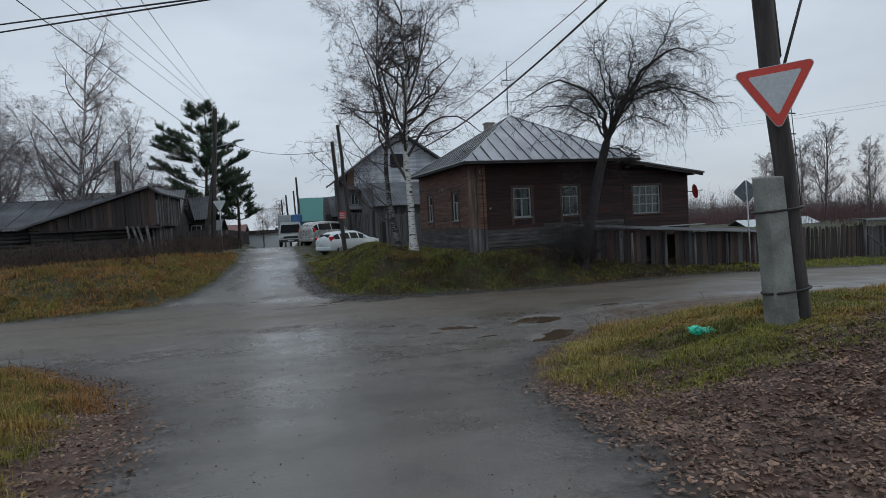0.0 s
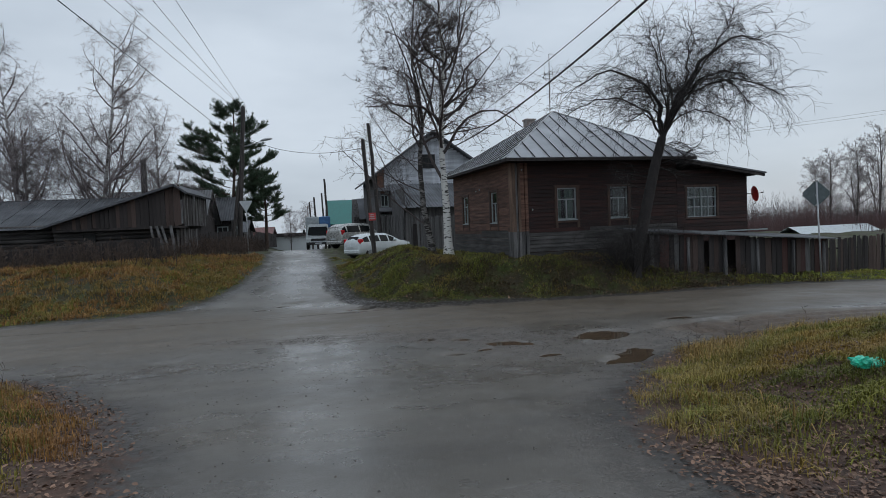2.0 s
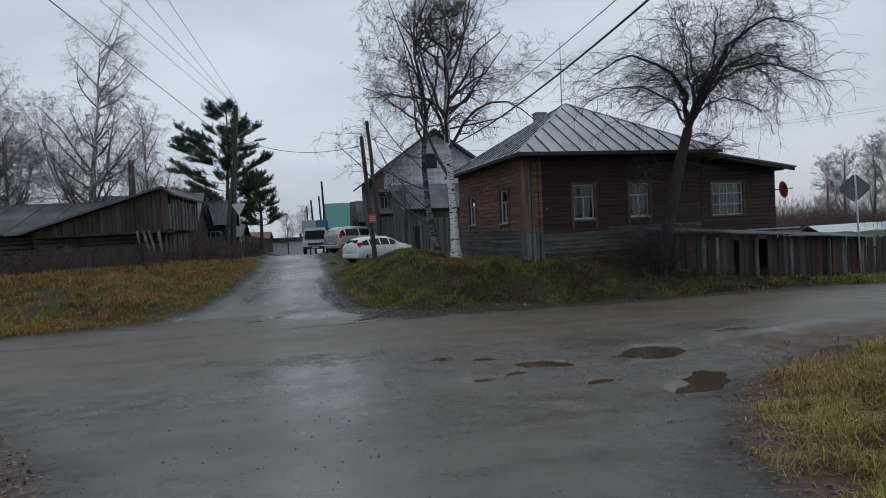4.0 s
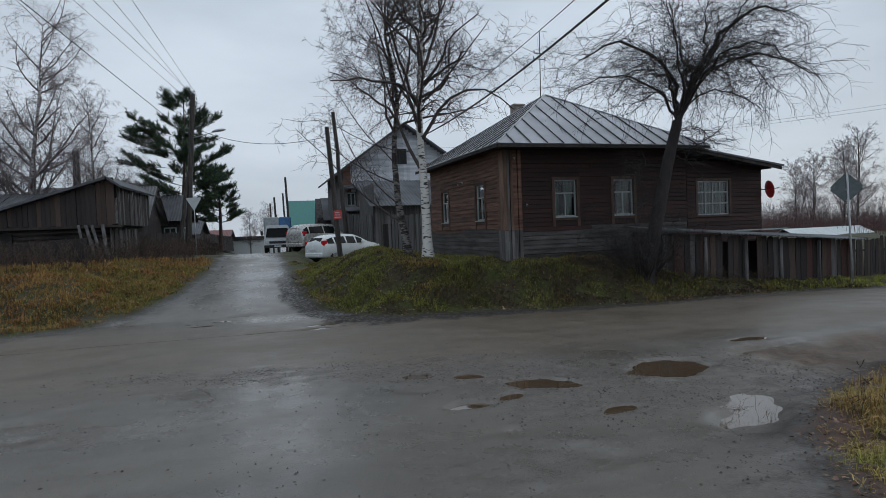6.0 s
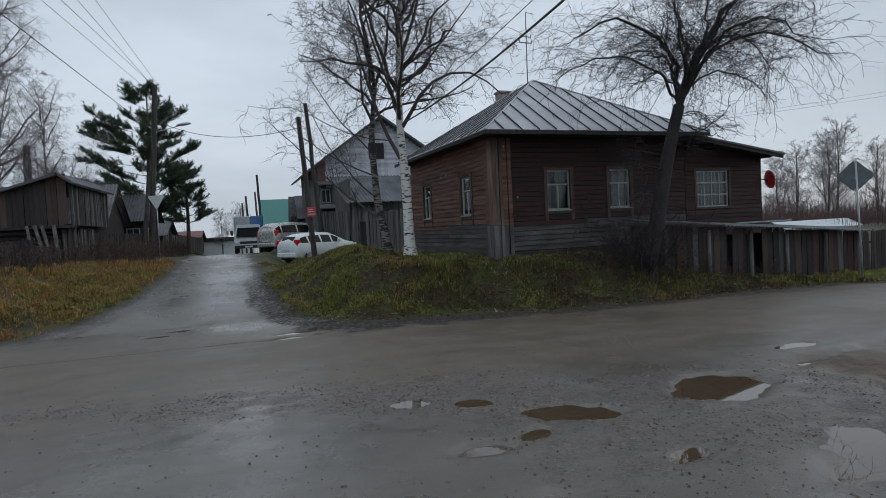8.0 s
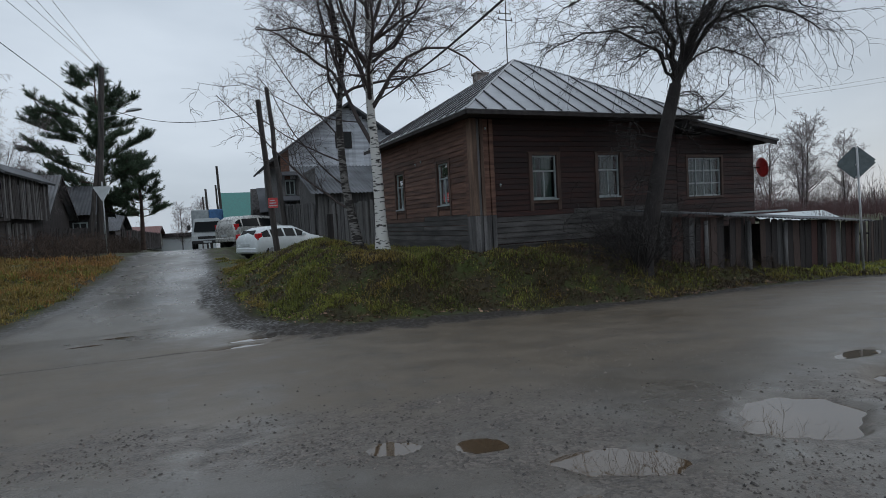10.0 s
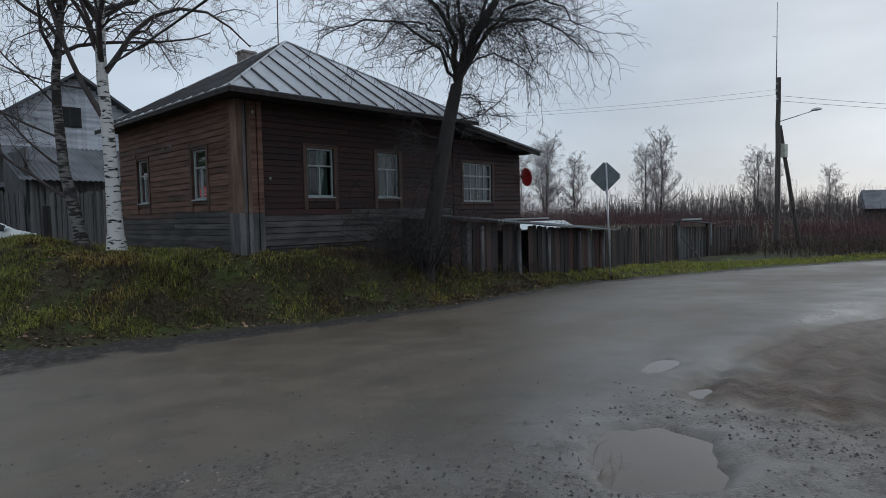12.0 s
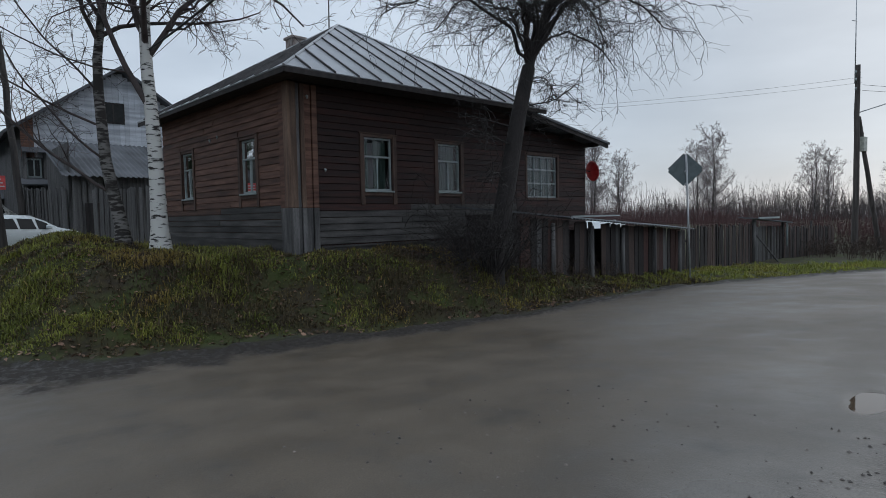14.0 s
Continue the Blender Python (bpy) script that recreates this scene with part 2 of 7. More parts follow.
FALL_Y = [-400, -60, -20, 0, 5, 9, 12, 15, 19, 23, 26, 30, 35, 40, 45, 53, 65, 110, 500]
FALL_Z = [1.5, 1.2, 0.7, 0, -0.36, -0.75, -0.97, -1.06, -1.25, -1.48, -1.45, -0.97, -0.36, -0.02, 0.02, -0.2, -0.7, -2.2, -6]
PATCH_R = [(1.9, -30), (2.15, 0), (2.2, 3.1), (2.4, 4.3), (2.55, 6.4), (3.2, 8.4), (4.6, 10.3), (6.3, 11.6), (7.8, 12.3), (9.6, 12.7), (12, 12.6), (15, 11.9), (20, 10), (40, -2), (60, -30)]
PATCH_L = [(-30, 15.5), (-12, 14.2), (-6, 13.6), (-4.7, 12.8), (-2.9, 10.2), (-2.05, 7.8), (-1.6, 6.0), (-1.55, 4.7), (-1.7, 2), (-1.9, -30), (-60, -30), (-60, 18)]
BANK_L = [(-80, 20), (-40, 22.4), (-20, 23.8), (-10.7, 24.6), (-8.4, 25.05), (-6.3, 25.7), (-5.0, 26.8), (-4.1, 29.6), (-3.6, 33), (-3.5, 37), (-4.0, 45), (-4.6, 60), (-5.5, 120), (-200, 120), (-200, 20)]
BANK_R = [(2.0, 24.7), (3.2, 23.9), (4.6, 23.55), (6.1, 23.45), (8.2, 22.65), (11, 22.35), (16, 22.9), (17.5, 23.0), (20.5, 22.4), (25, 20.9), (30, 18.6), (40, 13), (60, 0), (200, -20), (200, 150), (-1.2, 150), (-0.9, 60), (-0.5, 42), (-0.2, 36), (0.15, 31), (0.55, 28.6), (1.1, 26.4)]
# centre, half-axes and turn of the holes and puddles, depth
HOLES = [((5.5, 13.68), (0.68, 0.5), 34, 0.075), ((3.42, 13.5), (0.5, 0.3), -27, 0.06), ((2.62, 14.37), (0.26, 0.18), -20, 0.05),
         ((1.92, 14.64), (0.24, 0.15), -20, 0.05), ((2.23, 12.81), (0.28, 0.15), 0, 0.045), ((2.72, 12.95), (0.2, 0.13), 30, 0.045),
         ((4.72, 11.15), (0.95, 0.36), 46, 0.06), ((7.45, 14.35), (0.26, 0.18), 0, 0.045), ((8.0, 15.05), (0.42, 0.13), 8, 0.04),
         ((0.68, 22.5), (0.65, 0.2), 16, 0.05), ((1.0, 23.3), (0.5, 0.13), 12, 0.04), ((-1.95, 25.4), (0.45, 0.13), 4, 0.035), ((-2.5, 24.7), (0.35, 0.1), 8, 0.03), ((1.67, 24.5), (0.6, 0.11), -5, 0.035),
         ((-1.4, 26.2), (0.5, 0.1), 10, 0.03), ((3.6, 11.9), (0.25, 0.12), 20, 0.03)]


def hole_depth(x, y):
    out = np.zeros(np.shape(x))
    for (cx, cy), (a, b), turn, depth in HOLES:
        c, s = math.cos(radians(turn)), math.sin(radians(turn))
        u, v = (x - cx) * c + (y - cy) * s, (y - cy) * c - (x - cx) * s
        r = np.hypot(u / a, v / b) + 0.22 * fuzz(x, y, 0.35) + 0.1 * fuzz(x, y, 0.13)
        out = np.maximum(out, 1.5 * depth * (1 - ease(0.6, 1.25, r)))
    return out


def churned(x, y, br):
    """How far the black churned mud along the mound and the broken asphalt edge reach, 0 to 1."""
    wide = np.interp(x, [-1, 0.5, 2, 5.8, 8.3, 12, 22], [0.5, 1.3, 1.9, 1.15, 0.7, 0.45, 0.3])
    band = ease(-1.05, -0.7, br / wide + 0.22 * fuzz(x, y, 0.6) + 0.12 * fuzz(x, y, 0.2)) * ease(34, 29, y)
    line = np.interp(x, [-12, -5.4, -2.8, -1.1, 0.2], [22.3, 21.9, 22.3, 22.4, 22.4]) + 0.16 * fuzz(x, y, 0.7)
    crack = 0.9 * np.exp(-((y - line) / 0.07) ** 2) * ease(-13, -10, x) * ease(0.6, 0.0, x) * ease(-0.7, 0.1, fuzz(x, y, 0.8))
    return np.clip(np.maximum(band, crack), 0, 1)


def land(x, y):
    """Height of the ground, and the signed distance into the green (positive) or out on the road (negative)."""
    x, y = np.asarray(x, float), np.asarray(y, float)
    z = np.interp(y, FALL_Y, FALL_Z) - 0.012 * np.clip(x - 15, 0, 60)
    wob = 0.16 * fuzz(x, y, 0.9) + 0.09 * fuzz(x, y, 0.3)
    dr, dl = inside(PATCH_R, x, y) + wob, inside(PATCH_L, x, y) + wob
    bl, br = inside(BANK_L, x, y) + wob, inside(BANK_R, x, y) + wob
    z = z + 0.5 * ease(0.3, 3.8, dr) + 0.16 * ease(0.1, 1.6, dl)
    left = 0.2 - 0.02 * np.clip(y - 55, 0, 100) - 0.02 * np.clip(-6 - x, 0, 30)
    z = z + (np.maximum(left, z + 0.15) - z) * ease(0.0, 6.5, bl)
    top = np.interp(x, [-2, 3, 8, 11, 14, 18, 25, 40], [-0.1, -0.02, -0.12, -0.2, -0.75, -1.22, -1.5, -1.75]) - 0.02 * np.clip(y - 55, 0, 100)
    top = top - 0.7 * ease(34.0, 37.0, y) * ease(7, 5, x) * ease(60, 50, y)
    z = z + (np.maximum(top, z) - z) * ease(0.0, 2.9, br)
    z = z + 0.4 * np.exp(-(x - 3.7) ** 2 / 1.5 - (y - 31.0) ** 2 / 9) * (br > 0)
    z = z - 0.36 * ease(0.3, 1.2, x) * ease(7.0, 5.5, x) * ease(35, 37.5, y) * ease(46, 43, y)
    d = np.maximum(np.maximum(dr, dl), np.maximum(bl, br))
    z = z + 0.1 * ease(0.2, 1.2, bl) * (fuzz(x, y, 1.3) + 0.5 * fuzz(x, y, 0.6)) * ease(40, 36, y)
    z = z + np.where(d > 0, 0.05 * fuzz(x, y, 0.7) + 0.035 * fuzz(x, y, 0.3), 0.012 * fuzz(x, y, 1.3) + 0.004 * fuzz(x, y, 0.2))
    rut = 0.03 * np.exp(-((d + 0.45) / 0.22) ** 2) * ease(20, 23, y) * ease(12, 6, x) * (1 + fuzz(x, y, 0.5))
    churn = churned(x, y, br) * ease(0.05, -0.15, br) * ease(-2.4, -1.9, br)
    for off, wide in ((-0.3, 0.09), (-0.62, 0.08), (-0.95, 0.1), (-1.35, 0.09), (-1.7, 0.08)):
        rut = rut + churn * (0.05 * np.exp(-((br - off + 0.12 * fuzz(x, y, 1.7)) / wide) ** 2) - 0.012) * (1 + 0.7 * fuzz(x, y, 0.5))
    rut = rut + churn * 0.014 * fuzz(x, y, 0.3)
    ring = inside(PATCH_R, x, y)
    for off, wide in ((-0.4, 0.16), (-0.85, 0.13), (-1.4, 0.17), (-1.9, 0.14)):
        track = np.exp(-((ring - off + 0.1 * fuzz(x, y, 2.5)) / wide) ** 2)
        rut = rut + 0.06 * track * ease(6.0, 7.5, x) * ease(20, 14, x) * (1 + 0.5 * fuzz(x, y, 0.15))
    for x0, slope in ((-0.3, 0.02), (1.5, 0.03), (3.1, 0.0)):
        rut = rut + 0.008 * np.exp(-((x - x0 - slope * y + 0.25 * fuzz(x, y, 3.0)) / 0.2) ** 2) * ease(3, 7, y) * ease(15.5, 14, y)
    pits = ease(0.35, 0.75, 0.6 * fuzz(x, y, 0.42) + 0.55 * fuzz(x, y, 1.6)) * ease(9.5, 11, y) * ease(18, 15.5, y) * ease(0.0, -0.6, d) * ease(-6, -3, x)
    rut = rut + 0.022 * pits
    return z - hole_depth(x, y) - rut, d


def height(x, y):
    return float(land(np.array([x]), np.array([y]))[0][0])


def spread(edges):
    """Grid lines: (from, to, step) runs joined."""
    out = []
    for a, b, step in edges:
        out.extend(np.linspace(a, b, max(1, round((b - a) / step)), endpoint=False))
    return np.array(out + [edges[-1][1]])


gx = spread([(-900, -200, 100), (-200, -60, 14), (-60, -20, 2), (-20, -6, 0.4), (-6, -1, 0.14), (-1, 8.5, 0.065), (8.5, 13, 0.09), (13, 16, 0.2), (16, 40, 0.5), (40, 90, 4), (90, 300, 20), (300, 900, 100)])
gy = spread([(-300, -40, 30), (-40, -4, 2), (-4, 3, 0.3), (3, 9, 0.12), (9, 17, 0.065), (17, 21.6, 0.14), (21.6, 25.4, 0.065), (25.4, 27, 0.12), (27, 45, 0.3), (45, 80, 1), (80, 160, 5), (160, 500, 30), (500, 1500, 200)])
XX, YY = np.meshgrid(gx, gy)
ZZ, DD = land(XX, YY)
NX, NY = len(gx), len(gy)


def ground_mat(name):
    """Wet asphalt and mud, gravel, leaf litter and soil under grass, told apart by the distance to the verge."""
    m = bpy.data.materials.new(name)
    m.use_nodes = True
    n, l = m.node_tree.nodes, m.node_tree.links
    b = n["Principled BSDF"]
    co = n.new("ShaderNodeTexCoord")

    def noise_at(scale, detail=5, rough=0.55, stretch=None):
        t = n.new("ShaderNodeTexNoise")
        t.inputs["Scale"].default_value, t.inputs["Detail"].default_value, t.inputs["Roughness"].default_value = scale, detail, rough
        src = co.outputs["Object"]
        if stretch:
            mp = n.new("ShaderNodeMapping")
            mp.inputs["Scale"].default_value = stretch
            l.new(src, mp.inputs["Vector"])
            src = mp.outputs["Vector"]
        l.new(src, t.inputs["Vector"])
        return t.outputs["Fac"]

    def ramp(v, a, c, lo=0.0, hi=1.0):
        r = n.new("ShaderNodeMapRange")
        for k, q in (("From Min", a), ("From Max", c), ("To Min", lo), ("To Max", hi)):
            r.inputs[k].default_value = q
        l.new(v, r.inputs["Value"])
        return r.outputs["Result"]

    def mixc(f, a, c):
        x = n.new("ShaderNodeMix")
        x.data_type = "RGBA"
        for k, q in (("Factor", f), ("A", a), ("B", c)):
            if isinstance(q, tuple):
                x.inputs[k].default_value = (*q, 1)
            else:
                l.new(q, x.inputs[k])
        return x.outputs["Result"]

    def op(kind, a, c):
        x = n.new("ShaderNodeMath")
        x.operation = kind
        for k, q in enumerate((a, c)):
            if isinstance(q, (int, float)):
                x.inputs[k].default_value = q
            else:
                l.new(q, x.inputs[k])
        return x.outputs["Value"]

    def field(key):
        a = n.new("ShaderNodeAttribute")
        a.attribute_name = key
        return a.outputs["Fac"]

    big, mid, small, grit = noise_at(0.35), noise_at(1.6), noise_at(9), noise_at(70, 3)
    streak = noise_at(0.5, 5, 0.6, (0.35, 1.6, 1))
    verge, gravel, litter, mud, churn = field("verge"), field("gravel"), field("litter"), field("mud"), field("churn")
    # road
    asphalt = mixc(ramp(streak, 0.35, 0.65), (0.085, 0.077, 0.067), (0.132, 0.119, 0.102))
    clay = mixc(ramp(mid, 0.3, 0.7), (0.08, 0.059, 0.038), (0.128, 0.097, 0.065))
    road = mixc(op("MULTIPLY", mud, ramp(mid, 0.05, 0.45)), asphalt, clay)
    stones = n.new("ShaderNodeTexVoronoi")
    stones.inputs["Scale"].default_value = 34
    l.new(co.outputs["Object"], stones.inputs["Vector"])
    bright = n.new("ShaderNodeSeparateColor")
    l.new(stones.outputs["Color"], bright.inputs["Color"])
    peb = mixc(ramp(bright.outputs["Red"], 0.2, 1.0), (0.06, 0.05, 0.042), (0.16, 0.135, 0.115))
    gmask = op("MULTIPLY", gravel, ramp(noise_at(2.6), 0.38, 0.6))
    earth = mixc(ramp(small, 0.3, 0.7), (0.05, 0.033, 0.022), (0.115, 0.078, 0.052))
    road = mixc(gmask, road, peb)
    road = mixc(ramp(mud, 0.75, 1.0), road, earth)
    road = mixc(ramp(noise_at(1.3, 7, 0.65), 0.56, 0.7, 0.0, 0.55), road, (0.048, 0.043, 0.038))
    # green side
    soil = mixc(ramp(small, 0.35, 0.65), (0.022, 0.016, 0.009), (0.048, 0.037, 0.016))
    mossy = mixc(ramp(mid, 0.4, 0.65), soil, (0.045, 0.058, 0.013))
    fallen = mixc(ramp(small, 0.3, 0.7), (0.05, 0.026, 0.02), (0.125, 0.062, 0.046))
    green = mixc(op("MULTIPLY", litter, 0.85), mossy, fallen)
    edge = op("ADD", verge, op("MULTIPLY", op("SUBTRACT", small, 0.5), 0.9))
    black_mud = mixc(ramp(small, 0.3, 0.7), (0.014, 0.011, 0.009), (0.036, 0.029, 0.023))
    road = mixc(op("MULTIPLY", ramp(edge, -0.75, -0.15), ramp(mid, 0.3, 0.5, 0.35, 0.95)), road, black_mud)
    road = mixc(op("MULTIPLY", churn, ramp(small, 0.25, 0.5, 0.6, 1.0)), road, black_mud)
    colour = mixc(ramp(edge, -0.15, 0.3), road, green)
    hsv = n.new("ShaderNodeHueSaturation")
    l.new(colour, hsv.inputs["Color"])
    l.new(ramp(grit, 0.25, 0.75, 0.78, 1.22), hsv.inputs["Value"])
    l.new(hsv.outputs["Color"], b.inputs["Base Color"])
    # wet film
    wet = ramp(op("ADD", op("MULTIPLY", big, 0.7), op("MULTIPLY", mid, 0.3)), 0.36, 0.62, 0.17, 0.46)
    wet = op("ADD", wet, op("MULTIPLY", gmask, 0.22))
    wet = op("ADD", wet, ramp(mud, 0.2, 1.0, 0.0, 0.26))
    wet = op("ADD", wet, op("MULTIPLY", churn, ramp(small, 0.42, 0.55, 0.08, 0.5)))
    rough = op("ADD", wet, ramp(edge, -0.3, 0.2, 0.0, 0.5))
    l.new(rough, b.inputs["Roughness"])
    b.inputs["Specular IOR Level"].default_value = 0.5
    relief = op("ADD", op("MULTIPLY", grit, 0.35), op("MULTIPLY", small, 0.65))
    relief = op("ADD", relief, op("MULTIPLY", gmask, op("SUBTRACT", 0.6, stones.outputs["Distance"])))
    bp = n.new("ShaderNodeBump")
    bp.inputs["Distance"].default_value = 0.02
    l.new(op("ADD", op("ADD", ramp(edge, -0.4, 0.2, 0.25, 0.75), ramp(mud, 0.75, 1.0, 0.0, 0.45)), op("MULTIPLY", gmask, 0.22)), bp.inputs["Strength"])
    l.new(relief, bp.inputs["Height"])
    l.new(bp.outputs["Normal"], b.inputs["Normal"])
    return m


GROUND = ground_mat("wet_ground")


def fields(x, y, d):
    """Where gravel, leaf litter and mud lie."""
    gravel = ease(-0.3, 0.3, y + 0.45 * x - 14.9) * ease(0.3, -0.3, y + 0.17 * x - 16.5) * ease(-6, -1, x) * ease(5.0, 3, x) + 0.85 * ease(10.6, 12, y) * ease(15.0, 14, y) * ease(1.8, 3, x) * ease(9.5, 7.5, x)
    gravel = np.clip(gravel + 0.9 * ease(-1.2, -0.2, inside(PATCH_R, x, y)) * ease(12, 10, y), 0, 1) * ease(0.1, -0.1, d)
    litter = np.clip(ease(1.3, 0.5, inside(PATCH_R, x, y)) * ease(8.6, 7.0, y) + ease(6.6, 4.6, y + 0.15 * x + 0.4 * fuzz(x, y, 1.0)) + ease(1.2, 0.5, inside(PATCH_L, x, y)) * ease(20, 15, y), 0, 1)
    mud = np.clip(0.12 + 0.6 * ease(14, 17, y) * ease(26, 22.5, y), 0, 0.72)
    mud = np.maximum(mud, ease(6.0, 7.6, x) * ease(-2.5, -1.5, inside(PATCH_R, x, y) + 0.4 * fuzz(x, y, 1.2)))
    return gravel, litter, mud, churned(x, y, inside(BANK_R, x, y) + 0.16 * fuzz(x, y, 0.9) + 0.09 * fuzz(x, y, 0.3))


GRAVEL, LITTER, MUD, CHURN = fields(XX, YY, DD)
ids = np.arange(NX * NY).reshape(NY, NX)
quads = np.stack([ids[:-1, :-1], ids[:-1, 1:], ids[1:, 1:], ids[1:, :-1]], -1).reshape(-1, 4)
on_green = DD.ravel()[quads].mean(1) > 0
for name, keep, label in (("ground", on_green, "rough grass verges and banks strewn with fallen leaves"), ("road", ~on_green, "wet worn asphalt crossroads with mud and gravel")):
    f = quads[keep]
    used, where = np.unique(f, return_inverse=True)
    me = big_mesh(name, np.stack([XX.ravel(), YY.ravel(), ZZ.ravel()], -1)[used], where.reshape(-1, 4), GROUND, True)
    for key, values in (("verge", DD), ("gravel", GRAVEL), ("litter", LITTER), ("mud", MUD), ("churn", CHURN)):
        me.attributes.new(key, "FLOAT", "POINT").data.foreach_set("value", values.ravel()[used].astype(np.float32))
    tagged(new(name, me), label, name, kind="structure")


def water_mat():
    m = bpy.data.materials.new("muddy_water")
    m.use_nodes = True
    n, l = m.node_tree.nodes, m.node_tree.links
    b = n["Principled BSDF"]
    t = n.new("ShaderNodeTexNoise")
    t.inputs["Scale"].default_value, t.inputs["Detail"].default_value = 2.2, 3
    mix = n.new("ShaderNodeMix")
    mix.data_type = "RGBA"
    mix.inputs["A"].default_value, mix.inputs["B"].default_value = (0.062, 0.042, 0.026, 1), (0.1, 0.07, 0.045, 1)
    l.new(t.outputs["Fac"], mix.inputs["Factor"])
    l.new(mix.outputs["Result"], b.inputs["Base Color"])
    b.inputs["Roughness"].default_value = 0.02
    b.inputs["Specular IOR Level"].default_value = 0.9
    b.inputs["IOR"].default_value = 1.4
    r = n.new("ShaderNodeTexNoise")
    r.inputs["Scale"].default_value = 5
    bp = n.new("ShaderNodeBump")
    bp.inputs["Strength"].default_value, bp.inputs["Distance"].default_value = 0.02, 0.01
    l.new(r.outputs["Fac"], bp.inputs["Height"])
    l.new(bp.outputs["Normal"], b.inputs["Normal"])
    return m


WATER = water_mat()
for (cx, cy), (a, b), turn, depth in HOLES:
    # the water stands level with the lowest point of the rim
    c, s = math.cos(radians(turn)), math.sin(radians(turn))
    ring = [(cx + 1.2 * (a * math.cos(q) * c - b * math.sin(q) * s), cy + 1.2 * (a * math.cos(q) * s + b * math.sin(q) * c)) for q in np.linspace(0, 2 * math.pi, 40, endpoint=False)]
    rim = land(np.array([q[0] for q in ring]), np.array([q[1] for q in ring]))[0]
    level = max(height(cx, cy) + 0.012, float(rim.min()) - 0.003)
    bm = bmesh.new()
    bm.faces.new([bm.verts.new((x - cx, y - cy, 0)) for x, y in ring])
    pud = part("puddle", bm, WATER)
    pud.location = (cx, cy, level)
    tagged(pud, "shallow muddy puddle in a pothole reflecting the sky", "puddle", "puddles", "structure")

# ---- the corner house ----
HOUSE = pose(7.5, 26.3, 0, 0, 0, 5)
FRONT_LEN, SIDE_LEN, ANNEX, WALL_TOP = 11.85, 8.1, 8.0, 3.86
house = thing("wooden_house", HOUSE, "old log house clad in brown boards with grey tin roof", "house")
# openings as (from, to, sill, head) along each wall
FRONT_WIN = [(2.1, 3.0, 1.38, 2.73), (4.62, 5.5, 1.38, 2.73), (8.55, 10.15, 1.25, 2.62)]
SIDE_WIN = [(1.56, 2.44, 1.36, 2.72), (5.63, 6.5, 1.36, 2.72)]


def on_front(u, out, z):
    return (u, -out, z)


def on_side(u, out, z):
    return (-out, u, z)


def wall_box(bm, place, u0, u1, o0, o1, z0, z1):
    """A box in a wall's own measures: along, outwards, up."""
    a, b = place(u0, o0, z0), place(u1, o1, z1)
    return box(bm, min(a[0], b[0]), max(a[0], b[0]), min(a[1], b[1]), max(a[1], b[1]), z0, z1)


def core(place, length, low, high, holes, thick):
    """A wall in one piece, with its openings cut through."""
    bm = bmesh.new()
    us = sorted({0.0, length} | {q for a, b, s, h in holes for q in (a, b)})
    zs = sorted({low, high} | {q for a, b, s, h in holes for q in (s, h)})
    grid = {(i, k): bm.verts.new(place(u, 0, z)) for i, u in enumerate(us) for k, z in enumerate(zs)}
    for i in range(len(us) - 1):
        for k in range(len(zs) - 1):
            u, z = (us[i] + us[i + 1]) / 2, (zs[k] + zs[k + 1]) / 2
            if not any(a < u < b and s < z < h for a, b, s, h in holes):
                bm.faces.new((grid[i, k], grid[i + 1, k], grid[i + 1, k + 1], grid[i, k + 1]))
    g = bmesh.ops.extrude_face_region(bm, geom=bm.faces[:])
    d = Vector(place(0, -thick, 0)) - Vector(place(0, 0, 0))
    bmesh.ops.translate(bm, vec=d, verts=[v for v in g["geom"] if isinstance(v, bmesh.types.BMVert)])
    bmesh.ops.recalc_face_normals(bm, faces=bm.faces[:])
    return bm


front_wall = part("wall", core(on_front, FRONT_LEN, -1.3, WALL_TOP - 0.45, FRONT_WIN, 0.18), SHADED_BROWN_BOARD, house)
part("wall", boxed(0, ANNEX, 0, 0.18, WALL_TOP - 0.45, WALL_TOP), SHADED_BROWN_BOARD, house)
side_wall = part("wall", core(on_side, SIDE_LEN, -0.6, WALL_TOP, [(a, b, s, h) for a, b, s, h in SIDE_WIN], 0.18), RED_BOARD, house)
part("wall", boxed(0, FRONT_LEN, SIDE_LEN - 0.18, SIDE_LEN, -1.3, 3.2), SHADED_BROWN_BOARD, house)
part("wall", boxed(FRONT_LEN - 0.18, FRONT_LEN, 0.18, SIDE_LEN - 0.18, -1.3, 3.2), SHADED_BROWN_BOARD, house)
part("wall", boxed(ANNEX, ANNEX + 0.18, 0.18, SIDE_LEN - 0.18, -0.6, 3.7), SHADED_BROWN_BOARD, house)
part("ceiling", boxed(0.18, ANNEX, 0.18, SIDE_LEN - 0.18, 3.1, 3.2), ROOM_SHADE, house)
part("floor", boxed(0.18, FRONT_LEN - 0.18, 0.18, SIDE_LEN - 0.18, 0.2, 0.3), ROOM_SHADE, house)
part("partition", boxed(0.18, ANNEX, 3.4, 3.5, 0.3, 3.1), ROOM_SHADE, house)
part("partition", boxed(8.2, FRONT_LEN - 0.2, 3.4, 3.5, 0.3, 3.1), ROOM_SHADE, house)


